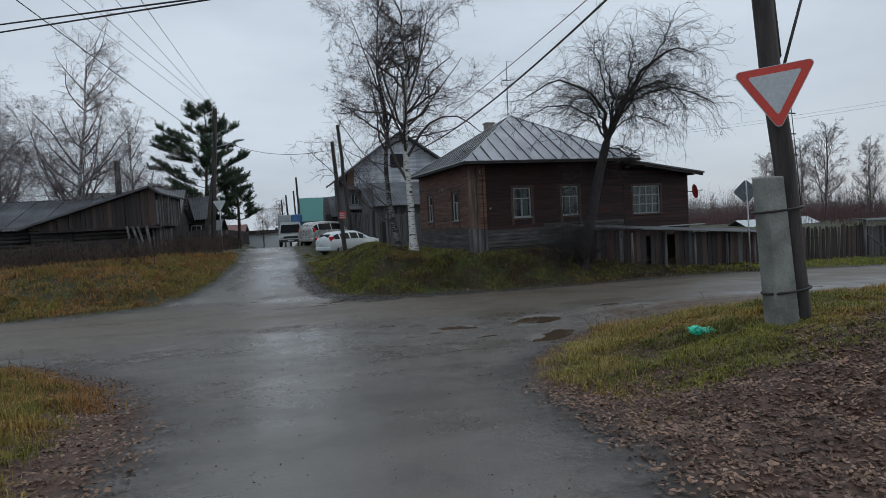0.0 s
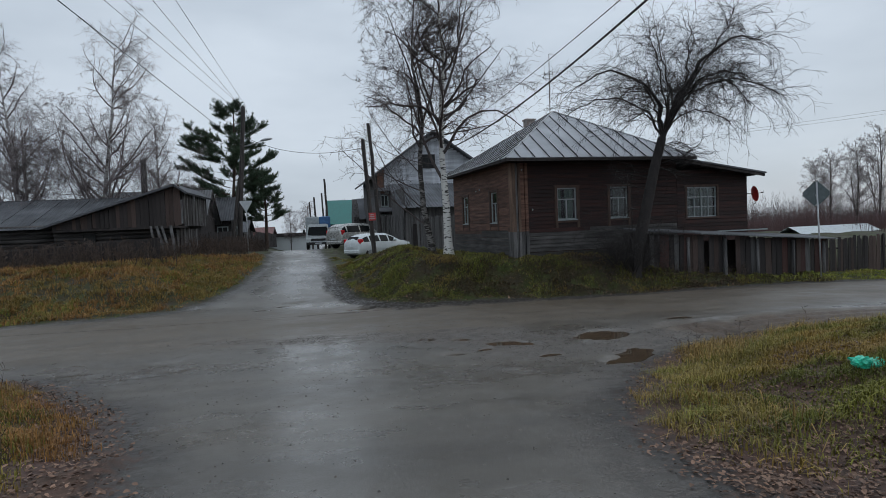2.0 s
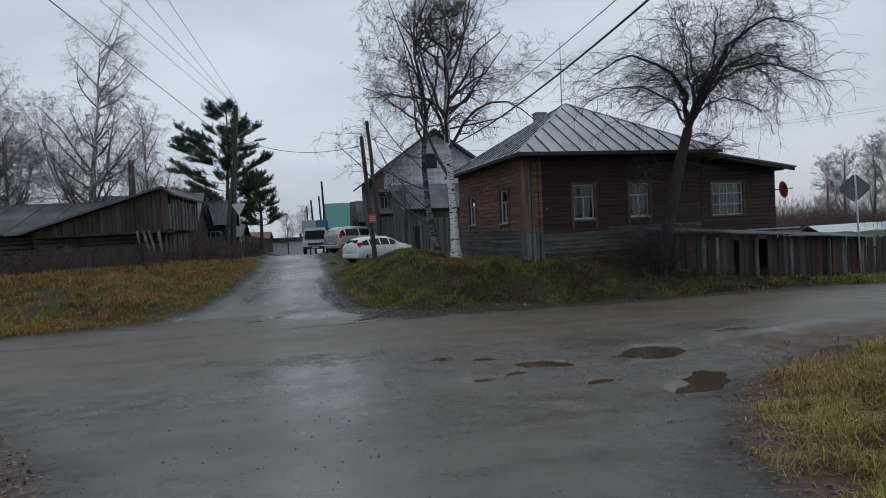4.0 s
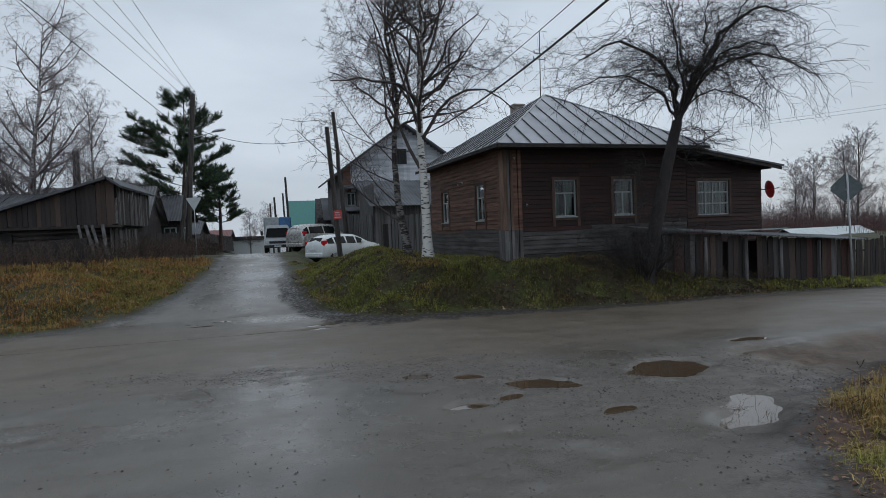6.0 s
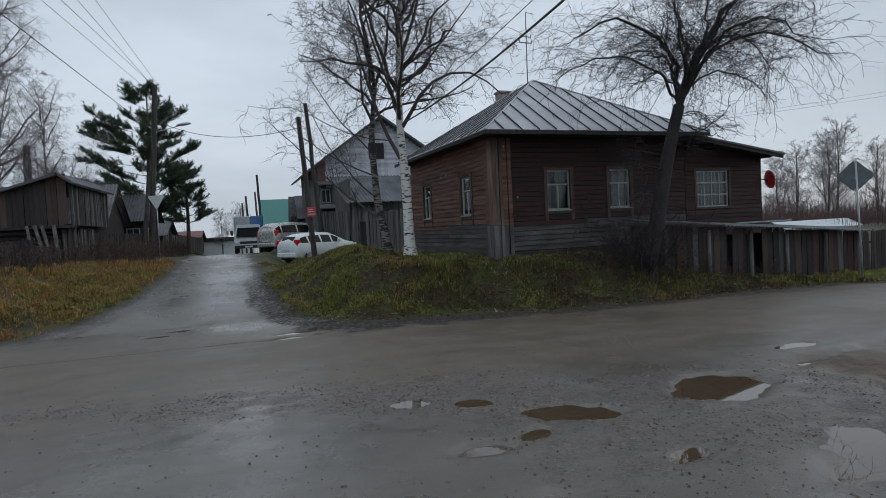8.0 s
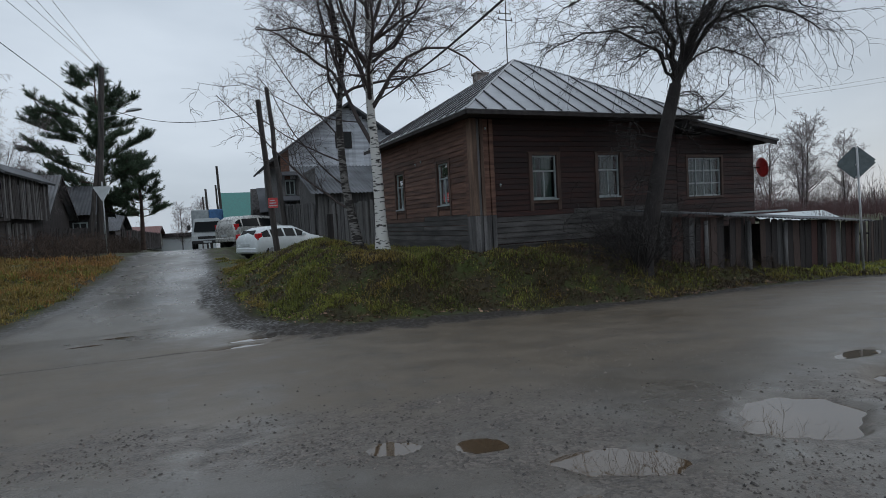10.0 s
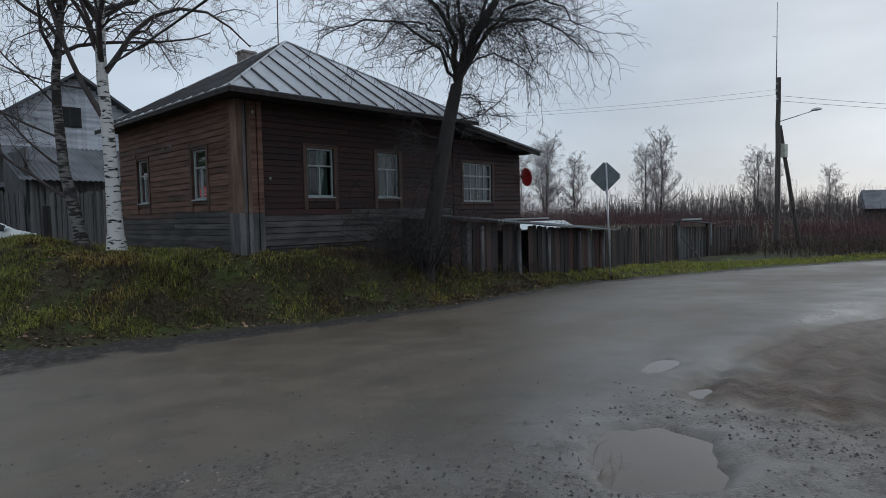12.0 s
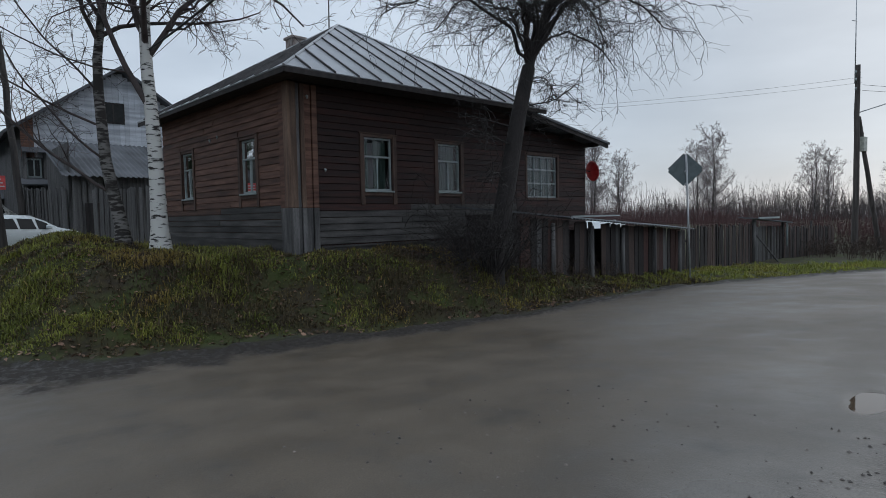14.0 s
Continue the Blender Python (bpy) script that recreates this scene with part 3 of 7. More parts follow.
def board_runs(length, z0, z1, holes, seed, start=0.0, joint=4.5):
    """Stretches of one row of boards, cut at openings and at random butt joints."""
    r = random.Random(seed)
    cuts, u = [], start
    for a, b, s, h in holes:
        if z1 > s - 0.02 and z0 < h + 0.02:
            cuts.append((u, a))
            u = b
    cuts.append((u, length))
    for a, b in cuts:
        while b - a > joint + 0.8:
            m = a + r.uniform(0.55, 1.0) * joint
            yield a, m
            a = m
        if b - a > 0.05:
            yield a, b


def clad(place, parent, length, low, high, holes, seed, upper, lower, change, start, step=0.163):
    r = random.Random(seed)
    z, row = low, 0
    while z < high - 0.04:
        top = min(z + step, high)
        for a, b in board_runs(length, z, top, holes, seed * 100 + row, start):
            tilt, d = r.uniform(0.006, 0.014), r.uniform(0, 0.006)
            bm = bmesh.new()
            lo, hi = z + 0.004 + r.uniform(-0.003, 0.003), top - 0.004 + r.uniform(-0.004, 0.003)
            g = 0.003 + r.uniform(0, 0.004)
            prof = [(0.012, lo), (0.026 + d, lo + 0.008), (0.026 + d - tilt, hi - 0.01), (0.012, hi)]
            e0 = [bm.verts.new(place(a + g, o, q)) for o, q in prof]
            e1 = [bm.verts.new(place(b - g, o + r.uniform(-0.003, 0.003), q + r.uniform(-0.004, 0.004))) for o, q in prof]
            for i in range(4):
                j = (i + 1) % 4
                bm.faces.new((e0[i], e0[j], e1[j], e1[i]))
            bm.faces.new(e0[::-1])
            bm.faces.new(e1)
            bmesh.ops.recalc_face_normals(bm, faces=bm.faces[:])
            part("board", bm, lower if z < change + r.uniform(-0.3, 0.3) else upper, parent)
        z, row = top, row + 1


CASED = lambda holes, m: [(a - m, b + m, s - 0.08, h + 0.1) for a, b, s, h in holes]
# upper front boards carry eave shade in their colour, the side boards do not
clad(on_front, front_wall, ANNEX, 0.06, WALL_TOP, CASED(FRONT_WIN[:2], 0.13), 3, SHADED_BROWN_BOARD, GREY_BOARD, 0.95, 0.76)
clad(on_front, front_wall, FRONT_LEN, -0.5, 3.36, CASED(FRONT_WIN[2:], 0.1), 4, SHADED_BROWN_BOARD, SHADED_BROWN_BOARD, 0.2, ANNEX + 0.02)
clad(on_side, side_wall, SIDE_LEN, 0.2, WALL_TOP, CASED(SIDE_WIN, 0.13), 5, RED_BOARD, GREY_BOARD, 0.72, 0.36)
# low apron boards along the foot of the walls
bm = bmesh.new()
wall_box(bm, on_side, 0.3, SIDE_LEN, 0, 0.045, -0.35, 0.2)
part("apron_board", bm, GREY_BOARD, house, "wide grey weathered apron board")
for a, b, z0, z1 in ((0.76, 3.4, -0.35, 0.02), (3.42, 6.3, -0.4, 0.0), (6.32, 8.0, -0.5, 0.03)):
    bm = bmesh.new()
    wall_box(bm, on_front, a, b, 0, 0.05, z0, z1)
    part("apron_board", bm, GREY_BOARD, house, "wide grey weathered apron board")
bm = bmesh.new()
wall_box(bm, on_front, 0.76, 4.2, 0.05, 0.1, -0.01, 0.035)
part("apron_cap", bm, GREY_BOARD, house)
# upright boards that box in the log ends at the corner
CORNER = [("f", 0.0, 0.16, 0.13, POST_BOARD), ("f", 0.17, 0.28, 0.05, GREY_UPRIGHT), ("f", 0.29, 0.4, 0.085, POST_BOARD), ("f", 0.41, 0.58, 0.05, RED_BOARD), ("f", 0.6, 0.74, 0.075, RED_BOARD),
          ("s", -0.13, 0.1, 0.06, POST_BOARD), ("s", 0.11, 0.34, 0.045, RED_BOARD)]
for face, a, b, o, mt in CORNER:
    place = on_front if face == "f" else on_side
    for z0, z1, m2 in ((0.95, WALL_TOP - 0.05, mt), (-0.3, 0.945, GREY_UPRIGHT)):
        bm = bmesh.new()
        wall_box(bm, place, a, b, 0.0 if face == "f" else -0.01, o, z0, z1)
        bmesh.ops.bevel(bm, geom=bm.edges[:], offset=0.008, segments=1, affect="EDGES")
        part("corner_board", bm, m2, house)
for u, z, place in ((0.46, 3.52, on_front), (3.6, 2.95, on_side), (4.1, 2.9, on_side), (0.9, 1.85, on_front)):
    bm = bmesh.new()
    bmesh.ops.create_uvsphere(bm, u_segments=8, v_segments=6, radius=0.035)
    tube(bm, (0, 0, -0.06), (0, 0, 0.0), 0.015, sides=6)
    ob = part("insulator", bm, SASH, house, "small white porcelain insulator", True)
    ob.location = place(u, 0.12, z)


def window(place, a, b, s, h, casing, columns, transom, seed, curtain):
    """A casement with casing boards, sashes, panes and a curtain behind."""
    r = random.Random(seed)
    win = new("window")
    win.parent = house
    w = b - a

    def bit(name, u0, u1, o0, o1, z0, z1, material, label="", bevel=0.006, under=win):
        bm = bmesh.new()
        wall_box(bm, place, u0, u1, o0, o1, z0, z1)
        if bevel:
            bmesh.ops.bevel(bm, geom=bm.edges[:], offset=bevel, segments=1, affect="EDGES")
        return part(name, bm, material, under, label)

    if casing:
        bit("casing_board", a - 0.13, a - 0.005, 0.0, 0.05, s - 0.36, h + 0.07, CASING)
        bit("casing_board", b + 0.005, b + 0.13, 0.0, 0.05, s - 0.36, h + 0.07, CASING)
        bit("head_board", a - 0.16, b + 0.16, 0.0, 0.06, h + 0.072, h + 0.11, CASING)
        bit("head_board", a, b, 0.0, 0.035, h - 0.0, h + 0.07, CASING)
        bit("apron", a, b, 0.0, 0.035, s - 0.13, s - 0.045, CASING)
        bit("window_sill", a - 0.02, b + 0.02, -0.05, 0.08, s - 0.043, s, SASH, "pale painted sill")
    else:
        bit("casing_board", a - 0.1, a, 0.0, 0.04, s - 0.08, h + 0.1, CASING)
        bit("casing_board", b, b + 0.1, 0.0, 0.04, s - 0.08, h + 0.1, CASING)
        bit("head_board", a, b, 0.0, 0.04, h, h + 0.1, CASING)
        bit("window_sill", a, b, -0.04, 0.05, s - 0.08, s, CASING)
    f = 0.05
    bit("window_frame", a, a + f, -0.1, -0.03, s, h, SASH)
    bit("window_frame", b - f, b, -0.1, -0.03, s, h, SASH)
    bit("window_frame", a + f, b - f, -0.1, -0.03, h - f, h, SASH)
    bit("window_frame", a + f, b - f, -0.1, -0.03, s, s + f, SASH)
    levels = [s + f] + [s + (h - s) * q for q in transom] + [h - f]
    for z in levels[1:-1]:
        bit("transom", a + f, b - f, -0.095, -0.025, z - 0.025, z + 0.025, SASH)
    for k in range(len(levels) - 1):
        z0, z1 = levels[k] + (0.025 if k else 0), levels[k + 1] - (0.025 if k < len(levels) - 2 else 0)
        n = columns[k]
        for i in range(n):
            u0, u1 = a + f + (w - 2 * f) * i / n, a + f + (w - 2 * f) * (i + 1) / n
            if i:
                bit("mullion", u0 - 0.022, u0 + 0.022, -0.09, -0.03, z0, z1, SASH)
            tip = r.uniform(-0.004, 0.004)
            bm = bmesh.new()
            p = [place(u0, -0.06 + tip, z0), place(u1, -0.06 - tip, z0), place(u1, -0.06, z1), place(u0, -0.06, z1)]
            bm.faces.new([bm.verts.new(q) for q in p])
            ob = part("pane", bm, PANE, win)
            ob.visible_shadow = False
    for u0, u1, mt in curtain:
        bm = bmesh.new()
        cols = 30
        rows = []
        for z in (s + 0.03, h - 0.03):
            rows.append([bm.verts.new(place(a + w * (u0 + (u1 - u0) * i / cols), -0.2 - 0.025 * math.sin(i * 1.9 + seed) - 0.01 * r.random(), z)) for i in range(cols + 1)])
        for i in range(cols):
            bm.faces.new((rows[0][i], rows[0][i + 1], rows[1][i + 1], rows[1][i]))
        part("curtain", bm, mt, win, "pale hanging curtain behind the glass", True)


window(on_front, *FRONT_WIN[0], True, (2, 1), (0.64,), 1, ((0.06, 0.3, CURTAIN), (0.5, 0.93, CURTAIN)))
window(on_front, *FRONT_WIN[1], True, (2, 1), (0.64,), 2, ((0.3, 0.94, LACE),))
window(on_front, *FRONT_WIN[2], False, (4, 4, 4), (0.34, 0.67), 3, ((0.02, 0.98, LACE),))
window(on_side, *SIDE_WIN[0], True, (2, 1), (0.64,), 4, ((0.05, 0.4, CURTAIN), (0.72, 0.98, LACE)))
window(on_side, *SIDE_WIN[1], True, (2, 1), (0.64,), 5, ((0.06, 0.94, CURTAIN),))

# the tin roof: a pyramid of seamed sheets over a boarded eave
EAVE_Z = 3.93
RU0, RU1, RV0, RV1 = -0.56, ANNEX + 0.4, -0.94, SIDE_LEN + 0.66
PEAK = Vector((3.75, 3.45, 6.62))
roof = new("roof")
roof.parent = house


def slope(p0, p1, name_seed):
    """One face of the roof from the eave p0-p1 to the peak: sheets cut to the hips, with raised seams between."""
    r = random.Random(name_seed)
    p0, p1 = Vector(p0), Vector(p1)
    along = (p1 - p0)
    length = along.length
    along.normalize()
    foot = p0 + along * (PEAK - p0).dot(along)
    up = (PEAK - foot)
    rise = up.length
    up.normalize()
    nrm = along.cross(up).normalized()
    if nrm.z < 0:
        nrm = -nrm
    apex = (PEAK - p0).dot(along)
    count = round(length / 0.66)
    top = lambda u: rise * (u / apex if u < apex else (length - u) / (length - apex))
    at = lambda u, v, o=0.0: p0 + along * u + up * v + nrm * o
    for i in range(count):
        u0, u1 = length * i / count, length * (i + 1) / count
        ring = [(u0, 0), (u1, 0), (u1, top(u1))]
        if u0 < apex < u1:
            ring.append((apex, rise))
        if top(u0) > 0.01:
            ring.append((u0, top(u0)))
        ring = [q for k, q in enumerate(ring) if q[1] > 0.01 or k < 2]
        sag = r.uniform(-0.006, 0.006)
        bm = bmesh.new()
        a = [bm.verts.new(at(u, v, sag * math.sin(3 * u) + r.uniform(-0.004, 0.004))) for u, v in ring]
        b = [bm.verts.new(at(u, v, -0.025)) for u, v in ring]
        bm.faces.new(a)
        bm.faces.new(b[::-1])
        for k in range(len(a)):
            q = (k + 1) % len(a)
            bm.faces.new((a[q], a[k], b[k], b[q]))
        bmesh.ops.recalc_face_normals(bm, faces=bm.faces[:])
        part("roof_sheet", bm, ROOF_METAL, roof)
        if i and top(u0) > 0.2:
            bm = bmesh.new()
            w = 0.014
            prof = [(-w, 0.0), (-w * 0.8, 0.04), (w * 0.8, 0.04), (w, 0.0)]
            e0 = [bm.verts.new(at(u0 + q, 0.0, o)) for q, o in prof]
            e1 = [bm.verts.new(at(u0 + q + r.uniform(-0.01, 0.01), top(u0), o)) for q, o in prof]
            for k in range(3):
                bm.faces.new((e0[k], e0[k + 1], e1[k + 1], e1[k]))
            bm.faces.new(e0[::-1])
            bm.faces.new(e1)
            part("seam", bm, SHADOWED_SEAM, roof)


RC = [(RU0, RV0, EAVE_Z), (RU1, RV0, EAVE_Z), (RU1, RV1, EAVE_Z), (RU0, RV1, EAVE_Z)]
for k in range(4):
    slope(RC[k], RC[(k + 1) % 4], 40 + k)
    bm = bmesh.new()
    tube(bm, RC[k], PEAK + Vector((0, 0, 0.02)), 0.035, sides=6)
    part("hip_ridge", bm, ROOF_METAL, roof)
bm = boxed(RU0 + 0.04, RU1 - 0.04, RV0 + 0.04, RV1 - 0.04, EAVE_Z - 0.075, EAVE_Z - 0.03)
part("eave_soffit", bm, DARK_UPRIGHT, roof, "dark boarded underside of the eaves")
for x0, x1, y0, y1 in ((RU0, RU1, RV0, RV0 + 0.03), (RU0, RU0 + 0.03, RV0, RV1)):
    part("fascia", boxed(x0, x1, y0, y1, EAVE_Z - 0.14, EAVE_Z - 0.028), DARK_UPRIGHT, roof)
# the lower roof over the annex
bm = bmesh.new()
slab(bm, [(ANNEX - 0.2, -0.8, 3.87), (12.25, -0.8, 3.19), (12.25, 8.4, 3.19), (ANNEX - 0.2, 8.4, 3.87)], 0.07)
part("annex_roof", bm, OLD_SLATE, roof, "dark lean-to roof over the annex")
bm = bmesh.new()
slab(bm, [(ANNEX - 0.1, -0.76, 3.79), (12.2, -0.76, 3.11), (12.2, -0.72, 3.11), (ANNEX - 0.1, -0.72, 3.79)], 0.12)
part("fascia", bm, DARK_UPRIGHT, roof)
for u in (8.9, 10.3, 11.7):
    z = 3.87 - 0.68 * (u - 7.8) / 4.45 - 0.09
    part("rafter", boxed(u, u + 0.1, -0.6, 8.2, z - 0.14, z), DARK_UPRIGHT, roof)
bm = bmesh.new()
box(bm, 3.05, 3.5, 5.0, 5.45, 5.6, 6.48, 0.01)
box(bm, 3.0, 3.55, 4.95, 5.5, 6.48, 6.56, 0.01)
part("chimney", bm, BRICK, house, "squat brick chimney behind the ridge")
bm = tube(bmesh.new(), (9.35, 2.2, 3.5), (9.35, 2.2, 4.75), 0.11, sides=12)
part("stove_pipe", bm, TAR_WOOD, house, "dark round stove pipe")

# aerial on the roof
aerial = thing("television_aerial", HOUSE @ pose(4.1, 4.5, 6.5), "thin steel aerial mast with short crossbars on a tin roof", "aerial")
part("mast", tube(bmesh.new(), (0, 0, -0.3), (0.05, 0, 3.2), 0.022, 0.016, 6), IRON, aerial)
for z, w in ((2.2, 0.24), (1.95, 0.28)):
    bm = tube(bmesh.new(), (-w, 0, z), (w, 0, z), 0.02, sides=6)
    for x in (-w, w):
        tube(bm, (x, 0, z - 0.02), (x, 0, z + 0.11), 0.022, sides=6)
    part("crossbar", bm, IRON, aerial)
part("top_arm", tube(bmesh.new(), (0.05, 0, 3.2), (0.55, 0.2, 3.24), 0.012, sides=5), IRON, aerial)

# red dish on the end wall
dish = thing("satellite_dish", HOUSE @ pose(FRONT_LEN + 0.32, -0.02, 2.22, 0, 82, -20), "faded red round satellite dish on the end wall of a house", "satellite dish")
bm = bmesh.new()
rings = []
for k in range(7):
    rr = 0.37 * k / 6
    rings.append([bm.verts.new((rr * math.cos(2 * math.pi * i / 28), rr * math.sin(2 * math.pi * i / 28) * 1.06, 0.1 * (k / 6) ** 2)) for i in range(28)] if k else [bm.verts.new((0, 0, 0))])
for i in range(28):
    j = (i + 1) % 28
    bm.faces.new((rings[0][0], rings[1][i], rings[1][j]))
    for k in range(1, 6):
        bm.faces.new((rings[k][i], rings[k + 1][i], rings[k + 1][j], rings[k][j]))
bmesh.ops.solidify(bm, geom=bm.faces[:], thickness=0.012)
DISH_RED = mat("faded_red_paint", (0.36, 0.04, 0.045), 0.5, var=0.2, second=(0.44, 0.07, 0.07))
part("reflector", bm, DISH_RED, dish, "", True)
bm = tube(bmesh.new(), (0, -0.36, 0.08), (0, -0.12, 0.42), 0.012, sides=6)
part("feed_arm", bm, IRON, dish)
part("feed_horn", tube(bmesh.new(), (0, -0.12, 0.36), (0, -0.06, 0.46), 0.03, sides=8), GALV, dish)
bm = tube(bmesh.new(), (0, 0, -0.01), (-0.1, 0, -0.36), 0.02, sides=6)
part("bracket", bm, IRON, dish)

# ---- trees ----
class Limbs:
    """Collects tapered limbs as tubes of few sides."""

    def __init__(self, seed):
        self.r = random.Random(seed)
        self.store = {"trunk": [], "crown": []}

    def limb(self, kind, pts, radii, sides):
        self.store[kind].append((np.array(pts, float), np.array(radii, float), sides))

    def meshes(self, name, kind, material):
        V, F, base = [], [], 0
        for P, R, s in self.store[kind]:
            T = np.gradient(P, axis=0)
            T /= np.linalg.norm(T, axis=1, keepdims=True) + 1e-9
            ref = np.array([0.31, 0.17, 0.93]) if abs(T[:, 2]).mean() < 0.8 else np.array([0.95, 0.21, 0.1])
            U = np.cross(T, ref)
            U /= np.linalg.norm(U, axis=1, keepdims=True) + 1e-9
            W = np.cross(T, U)
            a = np.arange(s) * 2 * math.pi / s
            ring = P[:, None] + R[:, None, None] * (np.cos(a)[None, :, None] * U[:, None] + np.sin(a)[None, :, None] * W[:, None])
            n = len(P)
            V.append(ring.reshape(-1, 3))
            i = np.arange(n - 1)[:, None] * s
            k = np.arange(s)[None]
            k2 = (k + 1) % s
            F.append(np.stack([i + k, i + k2, i + s + k2, i + s + k], -1).reshape(-1, 4) + base)
            base += n * s
        return big_mesh(name, np.concatenate(V), np.concatenate(F), material, True)

    def wander(self, start, way, length, n, bend, lift, droop=0.0):
        """A crooked line: bend is its unrest, lift pulls it up, droop bows its end down."""
        r, p, d = self.r, np.array(start, float), np.array(way, float)
        d /= np.linalg.norm(d)
        pts = [p.copy()]
        for k in range(n):
            d = d + np.array([r.gauss(0, bend), r.gauss(0, bend), r.gauss(0, bend) + lift - droop * (k / n) ** 1.3])
            d /= np.linalg.norm(d)
            p = p + d * length / n
            pts.append(p.copy())
        return np.array(pts)

    def spray(self, pts, radius, length, count, level, cfg):
        """Side limbs along a line, each with its own twigs."""
        r = self.r
        for _ in range(count):
            f = r.uniform(cfg["from"][level], 1.0) * (len(pts) - 1)
            i = min(int(f), len(pts) - 2)
            p = pts[i] + (pts[i + 1] - pts[i]) * (f - i)
            t = pts[i + 1] - pts[i]
            t = t / np.linalg.norm(t)
            side = np.cross(t, np.array([r.gauss(0, 1), r.gauss(0, 1), r.gauss(0, 1)]))
            side /= np.linalg.norm(side) + 1e-9
            way = t * cfg["along"][level] + side
            frac = f / (len(pts) - 1)
            ln = length * cfg["ratio"][level] * r.uniform(0.6, 1.25) * (1.15 - 0.55 * frac)
            rad = max(cfg["thin"], radius * (1 - 0.75 * frac) * cfg["slim"][level])
            n = cfg["steps"][level]
            line = self.wander(p, way, ln, n, cfg["bend"][level], cfg["lift"][level], cfg["droop"][level])
            self.limb("crown", line, np.linspace(rad, max(cfg["thin"] * 0.6, rad * 0.25), n + 1), cfg["sides"][level])
            if level + 1 < len(cfg["count"]):
                self.spray(line, rad, ln, cfg["count"][level + 1], level + 1, cfg)


def bark_mat(name, white, dark, cut, scale):
    """Pale birch bark with dark bands and scars."""
    m = bpy.data.materials.new(name)
    m.use_nodes = True
    n, l = m.node_tree.nodes, m.node_tree.links
    b = n["Principled BSDF"]
    co = n.new("ShaderNodeTexCoord")
    masks = []
    for sc, st, c in ((scale, (1.2, 1.2, 5.5), cut), (scale * 0.35, (1, 1, 1.4), cut + 0.06)):
        mp = n.new("ShaderNodeMapping")
        mp.inputs["Scale"].default_value = st
        t = n.new("ShaderNodeTexNoise")
        t.inputs["Scale"].default_value, t.inputs["Detail"].default_value = sc, 5
        q = n.new("ShaderNodeMapRange")
        q.inputs["From Min"].default_value, q.inputs["From Max"].default_value = c, c + 0.07
        l.new(co.outputs["Object"], mp.inputs["Vector"])
        l.new(mp.outputs["Vector"], t.inputs["Vector"])
        l.new(t.outputs["Fac"], q.inputs["Value"])
        masks.append(q.outputs["Result"])
    mx = n.new("ShaderNodeMath")
    mx.operation = "MAXIMUM"
    l.new(masks[0], mx.inputs[0])
    l.new(masks[1], mx.inputs[1])
    mix = n.new("ShaderNodeMix")
    mix.data_type = "RGBA"
    mix.inputs["A"].default_value, mix.inputs["B"].default_value = (*white, 1), (*dark, 1)
    l.new(mx.outputs["Value"], mix.inputs["Factor"])
    l.new(mix.outputs["Result"], b.inputs["Base Color"])
    b.inputs["Roughness"].default_value = 0.8
    bp = n.new("ShaderNodeBump")
    bp.inputs["Strength"].default_value, bp.inputs["Distance"].default_value = 0.5, 0.02
    l.new(mx.outputs["Value"], bp.inputs["Height"])
    l.new(bp.outputs["Normal"], b.inputs["Normal"])
    return m


BIRCH = bark_mat("birch_bark", (0.58, 0.57, 0.54), (0.03, 0.026, 0.025), 0.55, 3.4)
OLD_BIRCH = bark_mat("dark_birch_bark", (0.2, 0.19, 0.18), (0.03, 0.026, 0.024), 0.46, 3.2)
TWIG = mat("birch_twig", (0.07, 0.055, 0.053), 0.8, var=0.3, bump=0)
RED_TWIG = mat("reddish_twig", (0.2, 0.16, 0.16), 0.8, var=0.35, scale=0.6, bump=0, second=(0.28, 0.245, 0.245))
DARK_TWIG = mat("dark_twig", (0.024, 0.02, 0.019), 0.8, var=0.3, bump=0)
DARK_BARK = mat("dark_bark", (0.024, 0.02, 0.019), 0.9, var=0.4, scale=5, bump=0.8, bump_scale=22, dist=0.03, stretch=(1, 1, 0.4))


def finish(L, name, m, trunk_mat, crown_mat, label):
    ob = thing(name, m, label, "tree")
    t = new("trunk", L.meshes("trunk", "trunk", trunk_mat))
    c = new("crown", L.meshes("crown", "crown", crown_mat))
    for o in (t, c):
        o.parent = ob
    return ob


